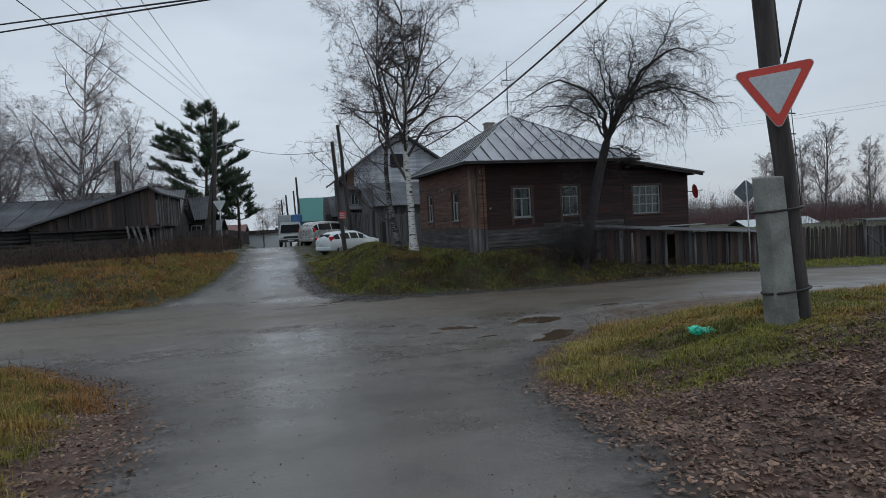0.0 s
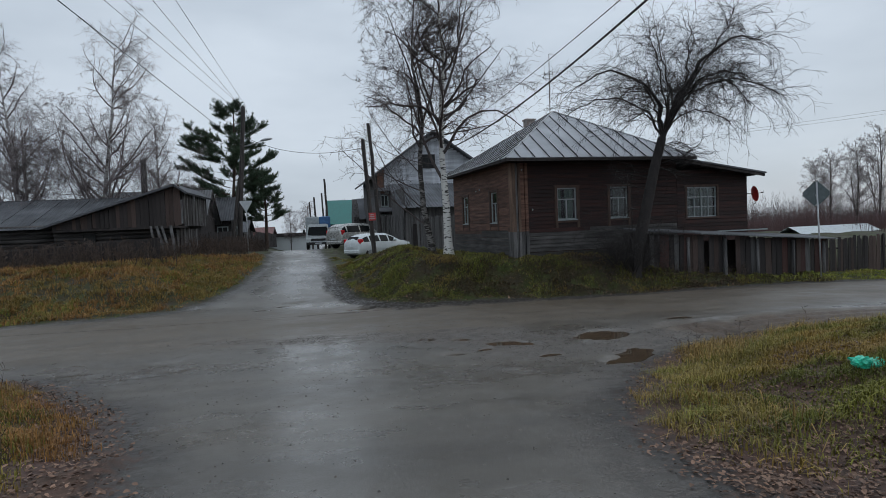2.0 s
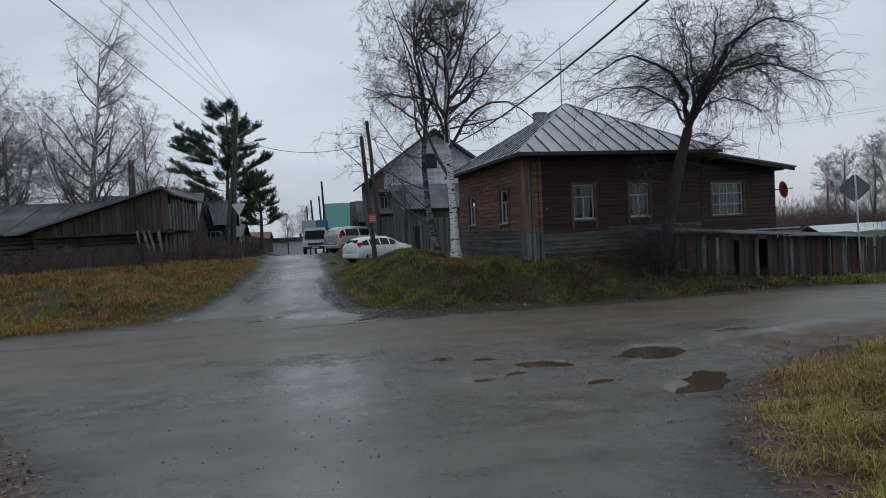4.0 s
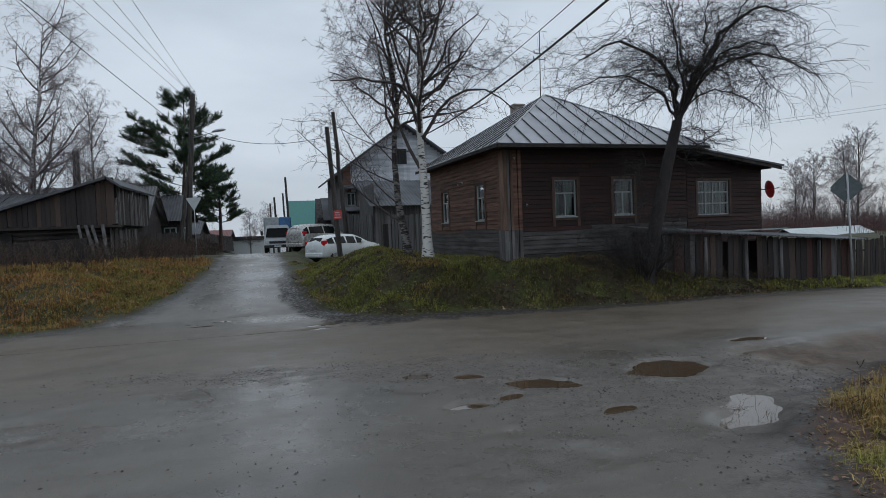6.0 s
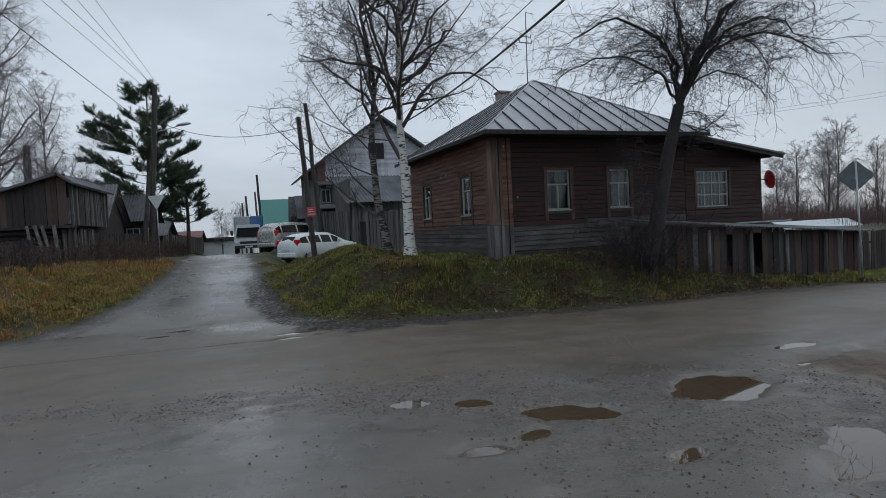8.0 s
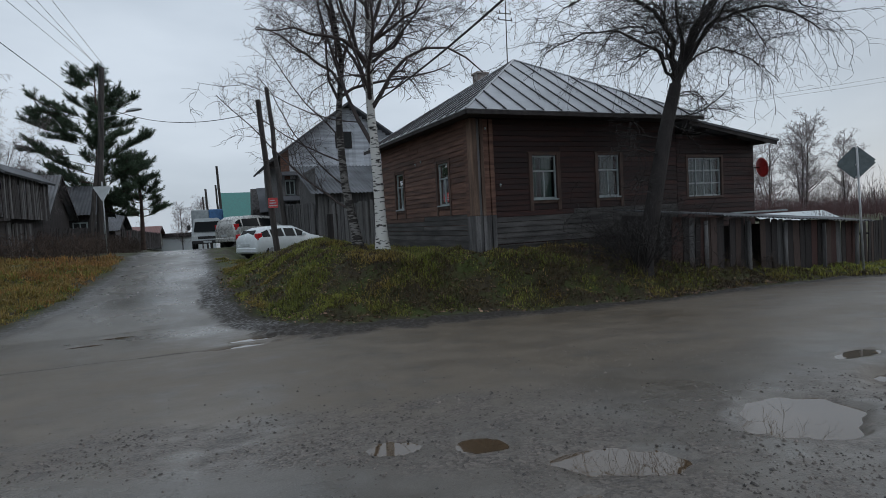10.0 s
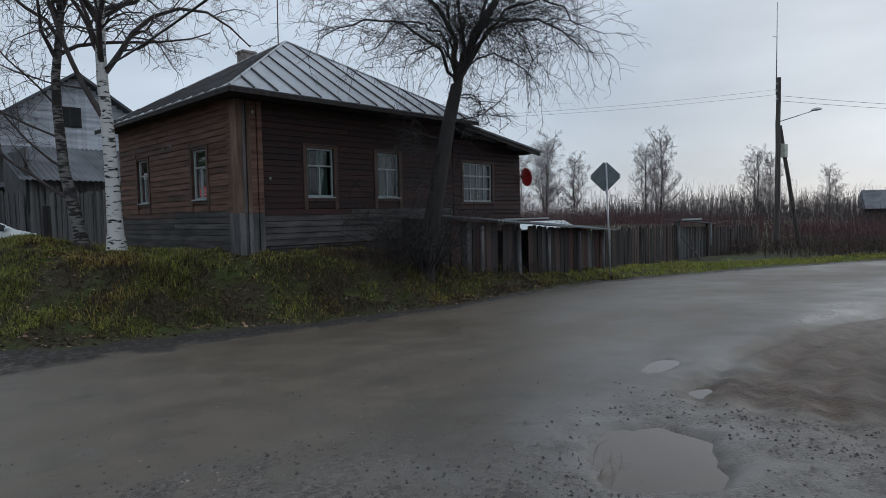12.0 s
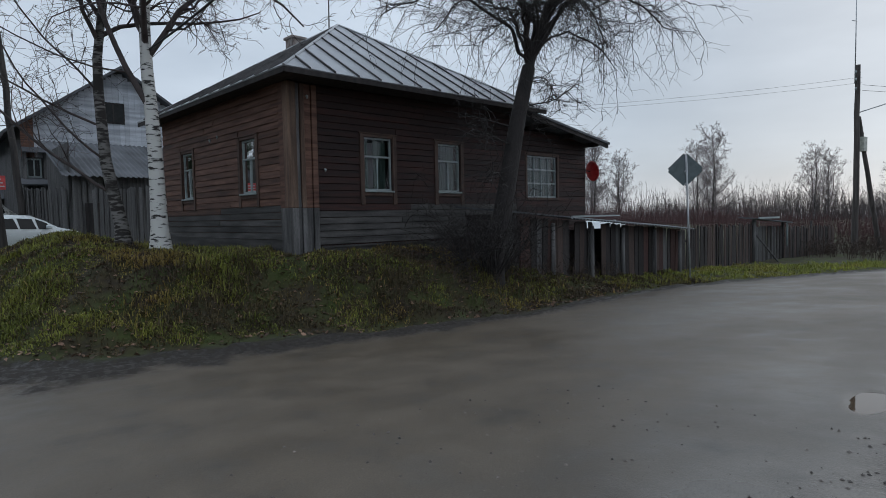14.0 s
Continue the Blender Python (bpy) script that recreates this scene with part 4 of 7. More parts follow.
def birch(name, m, tall, girth, seed, label, trunk_mat=BIRCH, lean=(0, 0), limbs=22, first=0.3, reach=2.7, twigs=(9, 8), fork=None, kink=0.03, droop=0.2, mat2=None, thin=0.006, extra=(), curl=0.13, lift=0.1, bow=None):
    L = Limbs(seed)
    n = 16
    pts = L.wander((0, 0, -0.3), (lean[0], lean[1], 1), tall, n, kink, 0.03)
    if bow:
        pts[:, 0] = np.interp(pts[:, 2], [q[1] for q in bow], [q[0] for q in bow])
    rad = girth * (1 - np.linspace(0, 1, n + 1) ** 0.9) + 0.012
    rad[0] *= 1.55
    rad[1] *= 1.05
    L.limb("trunk", pts, rad, 12)
    stems = [(pts, rad[0], 1.0)]
    if fork:
        for f, way, ln, rr in fork:
            i = int(f * n)
            q = L.wander(pts[i], way, ln, 12, kink * 1.6, 0.07)
            L.limb("crown", q, np.linspace(rr, 0.012, 13), 8)
            stems.append((q, rr, ln / tall))
    cfg = {"from": (first, 0.15, 0.12), "along": (0.85, 0.7, 0.5), "ratio": (reach / tall, 0.42, 0.46), "slim": (0.34, 0.5, 0.55), "thin": thin,
           "steps": (7, 5, 4), "bend": (curl, curl * 1.2, curl * 1.3), "lift": (lift, lift * 0.3, 0.0), "droop": (0.12, droop, droop * 1.6), "sides": (5, 3, 3), "count": (0, twigs[0], twigs[1])}
    for q, r0, share in stems:
        c = dict(cfg)
        if share < 1:
            c["from"] = (0.12, 0.15, 0.12)
        L.spray(q, r0, tall, max(4, round(limbs * share)), 0, c)
    for f, way, ln, rr in extra:
        i = int(f * n)
        q = L.wander(pts[i], way, ln, 12, 0.09, 0.02)
        L.limb("crown", q, np.linspace(rr, 0.01, 13), 6)
        L.spray(q, rr, ln * 0.8, 14, 1, cfg)
    return finish(L, name, m, trunk_mat, mat2 or TWIG, label)


birch("birch_tree", pose(5.16, 28.2, height(5.16, 28.2)), 14.2, 0.185, 11, "tall bare white-barked birch on a grassy mound", limbs=24, first=0.33, reach=4.3, twigs=(11, 9), thin=0.0062, curl=0.25, lift=0.045, droop=0.12,
      bow=[(0, -0.3), (-0.05, 2.5), (-0.14, 4.5), (0.0, 7.0), (0.2, 8.6), (0.05, 10.5), (0.2, 14)],
      fork=[(0.31, (-0.55, 0.1, 0.8), 6.2, 0.075), (0.46, (0.85, -0.2, 0.45), 4.4, 0.055), (0.5, (0.35, 0.2, 1), 5.6, 0.07), (0.4, (-0.5, -0.4, 1), 5.0, 0.05)])
birch("birch_tree", pose(4.64, 29.4, height(4.64, 29.4)), 12.4, 0.15, 23, "leaning dark-trunked bare birch beside a white one", OLD_BIRCH, limbs=22, first=0.36, reach=3.9, twigs=(11, 9), thin=0.0062, curl=0.25, lift=0.045, droop=0.12,
      bow=[(0, -0.3), (-0.06, 0.4), (-0.36, 2.0), (-0.48, 4.1), (-0.28, 5.8), (-0.48, 7.3), (-0.75, 8.4), (-0.5, 12)],
      fork=[(0.5, (0.45, 0.2, 1), 4.8, 0.06), (0.6, (-0.4, 0.2, 1), 4.6, 0.05)],
      extra=[(0.17, (-0.8, 0.2, 0.65), 5.6, 0.045), (0.2, (-0.9, -0.2, 0.5), 4.4, 0.028), (0.3, (-0.9, 0.4, 0.5), 4.0, 0.03), (0.36, (-0.8, -0.3, 0.7), 3.6, 0.025)])


# old fruit tree in front of the house: stout leaning trunk, arching limbs, hanging twigs
def bowed(points, n):
    """A smooth line through a few points."""
    P = np.array(points, float)
    f = np.linspace(0, len(P) - 1, n)
    line = np.stack([np.interp(f, np.arange(len(P)), P[:, k]) for k in range(3)], -1)
    for _ in range(2):
        line[1:-1] = (line[:-2] + 2 * line[1:-1] + line[2:]) / 4
    return line


def weep(L, line, start, per_metre, length, thin):
    """Twigs that leave a limb sideways, bow over and hang, each with its own finer ones."""
    r = L.r
    run = float(np.linalg.norm(np.diff(line, axis=0), axis=1).sum())
    for _ in range(round(run * per_metre)):
        f = r.uniform(start, 1.0) * (len(line) - 1.001)
        i = int(f)
        p, t = line[i] + (line[i + 1] - line[i]) * (f - i), line[i + 1] - line[i]
        t = t / np.linalg.norm(t)
        way = t * r.uniform(0.1, 0.8) + np.array([r.gauss(0, 0.6), r.gauss(0, 0.6), r.uniform(-0.5, 0.6)])
        ln = r.uniform(*length)
        q = L.wander(p, way, ln, 9, 0.24, 0.05, r.uniform(0.2, 0.9))
        L.limb("crown", q, np.linspace(thin * 1.9, thin, 10), 4)
        for _ in range(round(ln * 5)):
            k = r.randint(1, 8)
            e = L.wander(q[k] + (q[k + 1] - q[k]) * r.random(), q[k + 1] - q[k] + np.array([r.gauss(0, 0.25), r.gauss(0, 0.25), 0.05]), r.uniform(0.25, 0.8), 4, 0.26, 0.0, r.uniform(0.0, 0.7))
            L.limb("crown", e, np.linspace(thin, thin * 0.6, 5), 3)


L = Limbs(5)
BASE_Z = height(11.65, 24.15)
stem = bowed([(0, 0, -0.3), (0.3, 0, 0.6), (0.75, 0, 1.75 - BASE_Z), (1.12, 0.02, 3.2 - BASE_Z), (1.5, 0, 4.45 - BASE_Z)], 14)
L.limb("trunk", stem, np.linspace(0.27, 0.17, 14) * np.array([1.7, 1.3, 1.1] + [1] * 11), 12)
FORK = tuple(stem[-1])
up = lambda *pts: [(x, y, z - BASE_Z) for x, y, z in pts]
for limb, r0, r1, start, dense in (
        (up((1.5, 0, 5.2), (1.48, 0, 5.95), (0.75, 0.1, 6.85), (-0.75, 0.2, 7.2), (-2.1, 0.3, 6.5)), 0.1, 0.018, 0.35, 11),
        (up((1.35, -0.1, 5.2), (0.9, -0.4, 5.9), (0.2, -1.1, 6.3), (-0.9, -1.7, 5.9)), 0.055, 0.014, 0.3, 11),
        (up((1.3, 0.2, 5.3), (0.6, 0.8, 6.1), (-0.5, 1.5, 6.4), (-1.6, 1.9, 5.7)), 0.055, 0.014, 0.3, 10),
        (up((2.2, 0, 5.95), (2.65, 0, 6.75), (3.55, 0, 7.75), (4.9, -0.1, 8.6), (5.9, -0.2, 8.3)), 0.125, 0.02, 0.3, 11),
        (up((2.1, -0.1, 5.7), (3.1, -0.4, 6.5), (4.5, -0.8, 6.75), (5.9, -1.1, 5.9)), 0.07, 0.015, 0.3, 11),
        (up((2.3, 0.2, 6.0), (3.6, 0.7, 6.9), (5.1, 1.1, 7.2), (6.5, 1.3, 6.0)), 0.07, 0.015, 0.3, 11),
        (up((2.6, 0, 6.6), (2.9, 0.3, 7.7), (3.2, 0.5, 9.1)), 0.06, 0.012, 0.2, 10),
        (up((2.0, 0.2, 5.8), (2.1, 0.5, 7.2), (1.7, 0.7, 8.7)), 0.06, 0.012, 0.3, 10),
        (up((2.0, -0.4, 5.6), (2.4, -1.2, 6.6), (3.0, -2.1, 6.6), (3.6, -2.8, 5.8)), 0.06, 0.013, 0.3, 11),
        (up((2.3, 0.5, 5.8), (3.0, 1.5, 6.8), (3.9, 2.4, 6.8), (4.6, 3.1, 5.8)), 0.06, 0.013, 0.3, 10),
        (up((2.2, 0.0, 5.4), (3.2, -0.2, 5.6), (4.2, -0.4, 5.0)), 0.04, 0.012, 0.3, 10),
        (up((1.3, -0.2, 5.0), (0.4, -0.5, 5.3), (-0.7, -0.7, 4.9)), 0.04, 0.012, 0.3, 10),
        (up((1.6, -0.2, 5.6), (1.2, -0.5, 7.2), (0.6, -0.8, 8.5)), 0.05, 0.012, 0.3, 10),
        (up((3.3, 0, 7.4), (4.2, -0.3, 8.6), (4.6, -0.4, 9.6)), 0.045, 0.012, 0.3, 10),
        (up((1.9, 0.6, 5.6), (1.8, 1.6, 6.7), (1.2, 2.6, 6.8), (0.6, 3.3, 5.9)), 0.05, 0.012, 0.3, 9)):
    q = bowed([FORK] + limb, 14)
    q[2:] += np.array([[L.r.gauss(0, 0.05) for _ in range(3)] for _ in range(12)])
    L.limb("trunk", q, np.linspace(r0, r1, 14), 8)
    weep(L, q, start, dense * 1.05, (0.7, 2.7), 0.0046)
# low thin boughs across the wall
for k in range(7):
    i = L.r.randint(6, 12)
    q = L.wander(stem[i], (L.r.choice((-1, 1)) * L.r.uniform(0.6, 1), L.r.gauss(0, 0.5), 0.35), L.r.uniform(1.4, 2.6), 8, 0.16, 0.0, 0.25)
    L.limb("crown", q, np.linspace(0.022, 0.007, 9), 5)
    weep(L, q, 0.3, 7, (0.4, 1.1), 0.0055)
SHOOT = {"from": (0.22, 0.12, 0.1), "along": (0.8, 0.6, 0.5), "ratio": (0.52, 0.6, 0.55), "slim": (0.5, 0.5, 0.6), "thin": 0.0062, "steps": (7, 6, 4), "bend": (0.16, 0.16, 0.17),
         "lift": (0.1, 0.05, 0.0), "droop": (0.0, 0.1, 0.1), "sides": (5, 3, 3), "count": (0, 3, 3)}
for k in range(60):
    a = L.r.uniform(0, 6.28)
    q = L.wander((0.35 * math.cos(a), 0.3 * math.sin(a), -0.1), (0.75 * math.cos(a), 0.6 * math.sin(a), 1), L.r.uniform(1.0, 2.9), 7, 0.09, 0.0)
    L.limb("crown", q, np.linspace(0.016, 0.005, 8), 4)
    L.spray(q, 0.014, 2.0, 5, 1, SHOOT)
finish(L, "fruit_tree", pose(11.65, 24.15, BASE_Z), DARK_BARK, DARK_TWIG, "bare old fruit tree with arching limbs and hanging twigs")

# tall drooping birches behind the sheds
PALE_BIRCH = bark_mat("pale_birch_bark", (0.42, 0.41, 0.4), (0.05, 0.045, 0.043), 0.56, 2.6)
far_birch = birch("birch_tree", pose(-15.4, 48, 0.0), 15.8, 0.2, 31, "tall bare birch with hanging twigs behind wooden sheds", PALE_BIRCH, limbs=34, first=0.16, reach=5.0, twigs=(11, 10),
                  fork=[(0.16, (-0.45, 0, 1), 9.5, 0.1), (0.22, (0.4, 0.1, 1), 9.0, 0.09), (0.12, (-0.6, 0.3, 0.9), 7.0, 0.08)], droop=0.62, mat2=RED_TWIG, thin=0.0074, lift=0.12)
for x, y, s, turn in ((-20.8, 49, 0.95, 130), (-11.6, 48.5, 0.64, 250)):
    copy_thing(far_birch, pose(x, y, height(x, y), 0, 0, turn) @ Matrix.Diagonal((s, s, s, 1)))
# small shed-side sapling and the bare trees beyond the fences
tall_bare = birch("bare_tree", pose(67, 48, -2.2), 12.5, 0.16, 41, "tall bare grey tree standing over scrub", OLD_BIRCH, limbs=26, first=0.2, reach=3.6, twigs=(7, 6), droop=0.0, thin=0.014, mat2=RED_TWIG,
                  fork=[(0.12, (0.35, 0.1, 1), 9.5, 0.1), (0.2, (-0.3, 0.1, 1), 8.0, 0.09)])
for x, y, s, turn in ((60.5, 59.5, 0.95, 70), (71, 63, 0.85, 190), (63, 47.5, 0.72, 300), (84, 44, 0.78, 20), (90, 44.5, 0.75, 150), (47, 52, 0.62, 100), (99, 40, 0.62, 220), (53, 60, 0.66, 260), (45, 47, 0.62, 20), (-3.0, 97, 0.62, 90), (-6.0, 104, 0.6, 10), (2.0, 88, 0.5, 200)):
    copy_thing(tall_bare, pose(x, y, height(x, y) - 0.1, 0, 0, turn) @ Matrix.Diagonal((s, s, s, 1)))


# pines
NEEDLE = mat("pine_needles", (0.048, 0.085, 0.05), 0.7, var=0.4, scale=0.8, bump=0, second=(0.075, 0.12, 0.065), island=-0.4)
PINE_BARK = mat("pine_bark", (0.075, 0.05, 0.04), 0.9, var=0.4, scale=4, bump=0.8, bump_scale=20, dist=0.02)


def pine(m, tall, seed, first, reach, label, whorls, skew=(0, 0)):
    L = Limbs(seed)
    r = L.r
    pts = L.wander((0, 0, -0.2), (0.01, 0, 1), tall, 10, 0.02, 0.05)
    L.limb("trunk", pts, np.linspace(0.2, 0.03, 11), 9)
    tufts = []
    for k in range(whorls):
        f = first + (1 - first) * (k + 0.5) / whorls
        base = pts[0] + (pts[-1] - pts[0]) * f
        ln = reach * float(np.interp(f, [0, 0.3, 0.5, 0.75, 0.92, 1.0], [0.5, 0.8, 1.0, 0.72, 0.4, 0.14])) * r.uniform(0.7, 1.1)
        for j in range(r.randint(5, 7)):
            a = r.uniform(0, 6.283)
            grow = ln * r.uniform(0.55, 1.15) * (1 + skew[0] * math.cos(a) + skew[1] * math.sin(a))
            q = L.wander(base, (math.cos(a), math.sin(a), 0.1 + 0.3 * f), grow, 6, 0.1, 0.03)
            L.limb("crown", q, np.linspace(0.035 * (1.2 - f), 0.008, 7), 4)
            for _ in range(max(6, round(grow * 15))):
                g = r.uniform(0.35, 1.0) * 5.99
                i = int(g)
                p = q[i] + (q[i + 1] - q[i]) * (g - i)
                d = np.array([r.gauss(0, 0.5), r.gauss(0, 0.5), r.uniform(0.1, 0.7)]) + (q[i + 1] - q[i]) / np.linalg.norm(q[i + 1] - q[i])
                s = L.wander(p, d, r.uniform(0.3, 0.75), 2, 0.1, 0.1)
                L.limb("crown", s, (0.01, 0.008, 0.006), 3)
                tufts += [(s[1], s[2] - s[1]), (s[2], s[2] - s[1])]
    ob = finish(L, "pine_tree", m, PINE_BARK, PINE_BARK, label)
    g = np.random.default_rng(seed)
    V = []
    for p, d in tufts:
        d = d / np.linalg.norm(d)
        k = 24
        w = g.normal(0, 0.75, (k, 3)) + d
        w /= np.linalg.norm(w, axis=1, keepdims=True)
        side = np.cross(w, g.normal(0, 1, (k, 3)))
        side /= np.linalg.norm(side, axis=1, keepdims=True) + 1e-9
        start = p + d * g.uniform(-0.14, 0.1, (k, 1))
        end = start + w * g.uniform(0.14, 0.3, (k, 1))
        V.append(np.stack([start - side * 0.011, start + side * 0.011, end], 1).reshape(-1, 3))
    V = np.concatenate(V)
    o = new("needles", big_mesh("needles", V, np.arange(len(V)).reshape(-1, 3), NEEDLE))
    o.parent = ob
    return ob


pine(pose(-8.4, 59.0, 0.2), 12.7, 3, 0.2, 4.4, "dark green pine behind a street pole", 16, (-0.1, -0.1))
pine(pose(-5.7, 61.0, 0.0), 7.1, 9, 0.32, 2.3, "smaller dark green pine at the roadside", 9, (0.1, 0))


# scrub beyond the fences
SCRUB = mat("reddish_scrub", (0.115, 0.05, 0.05), 0.9, var=0.35, scale=0.12, bump=0, second=(0.13, 0.075, 0.072), island=-0.3)
GREY_SCRUB = mat("grey_scrub", (0.1, 0.085, 0.082), 0.9, var=0.35, scale=0.1, bump=0, second=(0.135, 0.115, 0.11), island=-0.3)


def scrub(name, count, az, dist, tall, seed, material, thick, label, centre=(0.0, 10.0)):
    """Many thin upright stems with side twigs, as far scrub."""
    g = np.random.default_rng(seed)
    a = np.radians(g.uniform(*az, count))
    d = g.uniform(*dist, count)
    x, y = centre[0] + d * np.sin(a), centre[1] + d * np.cos(a)
    z = land(x, y)[0]
    clump = 0.72 + 0.28 * fuzz(x, y, 7.0) + 0.16 * fuzz(x, y, 2.2)
    h = g.uniform(tall[0], tall[1], count) * clump
    P0, P1, R = [], [], []
    tip = np.stack([x + g.normal(0, 0.16, count) * h, y + g.normal(0, 0.16, count) * h, z + h], -1)
    root = np.stack([x, y, z - 0.1], -1)
    P0.append(root), P1.append(tip), R.append(np.full(count, thick))
    for k in range(7):
        f = g.uniform(0.2, 0.95, (count, 1))
        s = root + (tip - root) * f
        e = s + np.stack([g.normal(0, 0.2, count) * h, g.normal(0, 0.2, count) * h, g.uniform(0.05, 0.36, count) * h], -1) * (1.25 - f)
        P0.append(s), P1.append(e), R.append(np.full(count, thick * 0.6))
    A, B, R = np.concatenate(P0), np.concatenate(P1), np.concatenate(R)
    n = len(A)
    ang = np.arange(3) * 2 * math.pi / 3
    off = np.stack([np.cos(ang), np.sin(ang), np.zeros(3)], -1)
    low = A[:, None] + off[None] * R[:, None, None]
    V = np.concatenate([low, B[:, None]], 1).reshape(-1, 3)
    base = np.arange(n)[:, None, None] * 4
    F = (base + np.array([[0, 1, 3], [1, 2, 3], [2, 0, 3]])[None]).reshape(-1, 3)
    return tagged(new(name, big_mesh(name, V, F, material)), label, "scrub", kind="stuff")


scrub("scrub", 11000, (40, 104), (48, 72), (1.2, 2.8), 51, SCRUB, 0.012, "dense reddish-brown bare scrub behind a board fence")
scrub("scrub", 9000, (30, 100), (85, 130), (3.6, 6.4), 52, GREY_SCRUB, 0.032, "far line of bare grey woodland")
scrub("scrub", 500, (72, 92), (38, 47), (1.6, 3.4), 53, SCRUB, 0.014, "reddish bare bushes round a utility pole")
scrub("scrub", 900, (-24, -6), (100, 150), (3, 6), 54, GREY_SCRUB, 0.05, "far line of bare grey trees along the street")

# ---- poles, signs and wires ----
def rod(name, a, b, r0, r1, material, parent, label="", sides=10):
    return part(name, tube(bmesh.new(), a, b, r0, r1, sides), material, parent, label, True)


def crooked(name, a, b, r0, r1, material, parent, seed, label="", bow=0.02):
    """A wooden pole, not quite straight."""
    L = Limbs(seed)
    a, b = np.array(a, float), np.array(b, float)
    pts = np.array([a + (b - a) * f + np.array([L.r.gauss(0, bow), L.r.gauss(0, bow), 0]) * math.sin(math.pi * f) for f in np.linspace(0, 1, 9)])
    L.limb("trunk", pts, np.linspace(r0, r1, 9), 12)
    ob = new(name, L.meshes(name, "trunk", material))
    ob.parent = parent
    cap = bmesh.new()
    bmesh.ops.create_circle(cap, cap_ends=True, segments=12, radius=r1)
    o = part("pole_top", cap, material, parent)
    o.location = pts[-1]
    return tagged(ob, label)


def cable(name, a, b, sag, r, label):
    a, b = np.array(a, float), np.array(b, float)
    L = Limbs(1)
    f = np.linspace(0, 1, 28)
    pts = a + (b - a) * f[:, None]
    pts[:, 2] -= 4 * sag * f * (1 - f)
    L.limb("trunk", pts, np.full(28, r), 5)
    ob = new(name, L.meshes(name, "trunk", WIRE))
    return tagged(ob, label, "cable", "overhead cables")


def give_way(name, m, label, front):
    """A three-cornered sign, point down, facing -y."""
    s = thing(name, m, label, "road sign")

    def tri(side, y0, y1, soft):
        h = side * 0.866
        pts = []
        for cx, cz, a0 in ((-side / 2, h / 3, 150), (0, -2 * h / 3, 270), (side / 2, h / 3, 30)):
            ix, iz = cx * (1 - 2.3 * soft / side), cz * (1 - 2.3 * soft / side)
            for k in range(5):
                a = radians(a0 - 60 + 30 * k)
                pts.append((ix + soft * math.cos(a), iz + soft * math.sin(a)))
        return prism(bmesh.new(), pts, y0, y1)

    part("sign_plate", tri(0.86, 0.0, 0.025, 0.05), SIGN_WHITE, s)
    if front:
        part("red_border", tri(0.838, -0.006, -0.001, 0.045), SIGN_RED, s, "red border")
        part("white_field", tri(0.57, -0.012, -0.0075, 0.02), SIGN_WHITE, s, "pale reflective field")
    return s


# near utility pole on a concrete stub
G0 = height(6.14, 6.5)
near_pole = thing("utility_pole", pose(6.2, 6.5, G0), "leaning tarred wooden pole strapped to a concrete stub", "utility pole")
crooked("wooden_pole", (0, 0, -0.2), (-0.98, 0.05, 8.8), 0.135, 0.1, TAR_WOOD, near_pole, 71, bow=0.012)
bm = bmesh.new()
box(bm, -0.46, -0.17, -0.14, 0.1, -0.3, 1.86, 0.02)
for v in bm.verts:
    k = v.co.z / 1.86
    v.co.x += -0.17 * k + 0.03 * (1 - k) * (1 if v.co.x > -0.31 else -1)
part("concrete_stub", bm, CONCRETE, near_pole, "grey stained concrete stub")
for z in (0.42, 1.44):
    L = Limbs(2)
    cx, rr = -0.19 - 0.1 * z, 0.0
    ring = [(cx + 0.34 * math.cos(q) * (1.0 if abs(math.cos(q)) < 0.9 else 0.97), 0.18 * math.sin(q) - 0.01, z + 0.03 * math.cos(q)) for q in np.linspace(0, 2 * math.pi, 25)]
    L.limb("trunk", ring, np.full(25, 0.016), 6)
    o = new("wire_strap", L.meshes("wire_strap", "trunk", IRON))
    o.parent = near_pole
for a, b, r in (((-0.27, 0.0, 3.35), (0.75, 1.4, 6.2), 0.04), ((-0.2, 0.0, 3.2), (2.9, 2.4, 6.4), 0.02)):
    rod("brace", a, b, r, r, IRON, near_pole, sides=8)
for k in range(5):
    z = 1.62 + 0.26 * k
    bm = tube(bmesh.new(), (-0.06 - 0.05 * k / 5, 0.06, z), (0.09 - 0.04 * k / 5, 0.1, z), 0.009, sides=6)
    part("step_iron", bm, IRON, near_pole)
rod("ladder_wire", (0.12, 0.1, 1.5), (0.0, 0.1, 2.75), 0.005, 0.005, IRON, near_pole, sides=5)
sgn = give_way("give_way_sign", pose(5.74, 6.34, 2.89, 0, -4, -38), "triangular give way sign with red border on a pole", True)
rod("clamp", (0.02, 0.025, 0.12), (0.02, 0.12, 0.12), 0.03, 0.03, IRON, sgn)

# sign seen from behind at the bend
D0 = height(19.75, 23.5)
diamond = thing("road_sign", pose(19.75, 23.5, D0), "diamond-shaped road sign seen from behind on a grey post", "road sign")
rod("post", (0, 0, -0.3), (-0.05, 0.13, 4.0), 0.032, 0.032, GALV, diamond)
bm = boxed(-0.4, 0.4, -0.012, 0.012, -0.4, 0.4)
bmesh.ops.bevel(bm, geom=[e for e in bm.edges if abs(e.verts[0].co.y - e.verts[1].co.y) > 0.01], offset=0.07, segments=4, affect="EDGES")
plate = part("sign_plate", bm, SIGN_BACK, diamond)
plate.matrix_basis = pose(-0.04, 0.17, 3.52, 0, 45, -58)
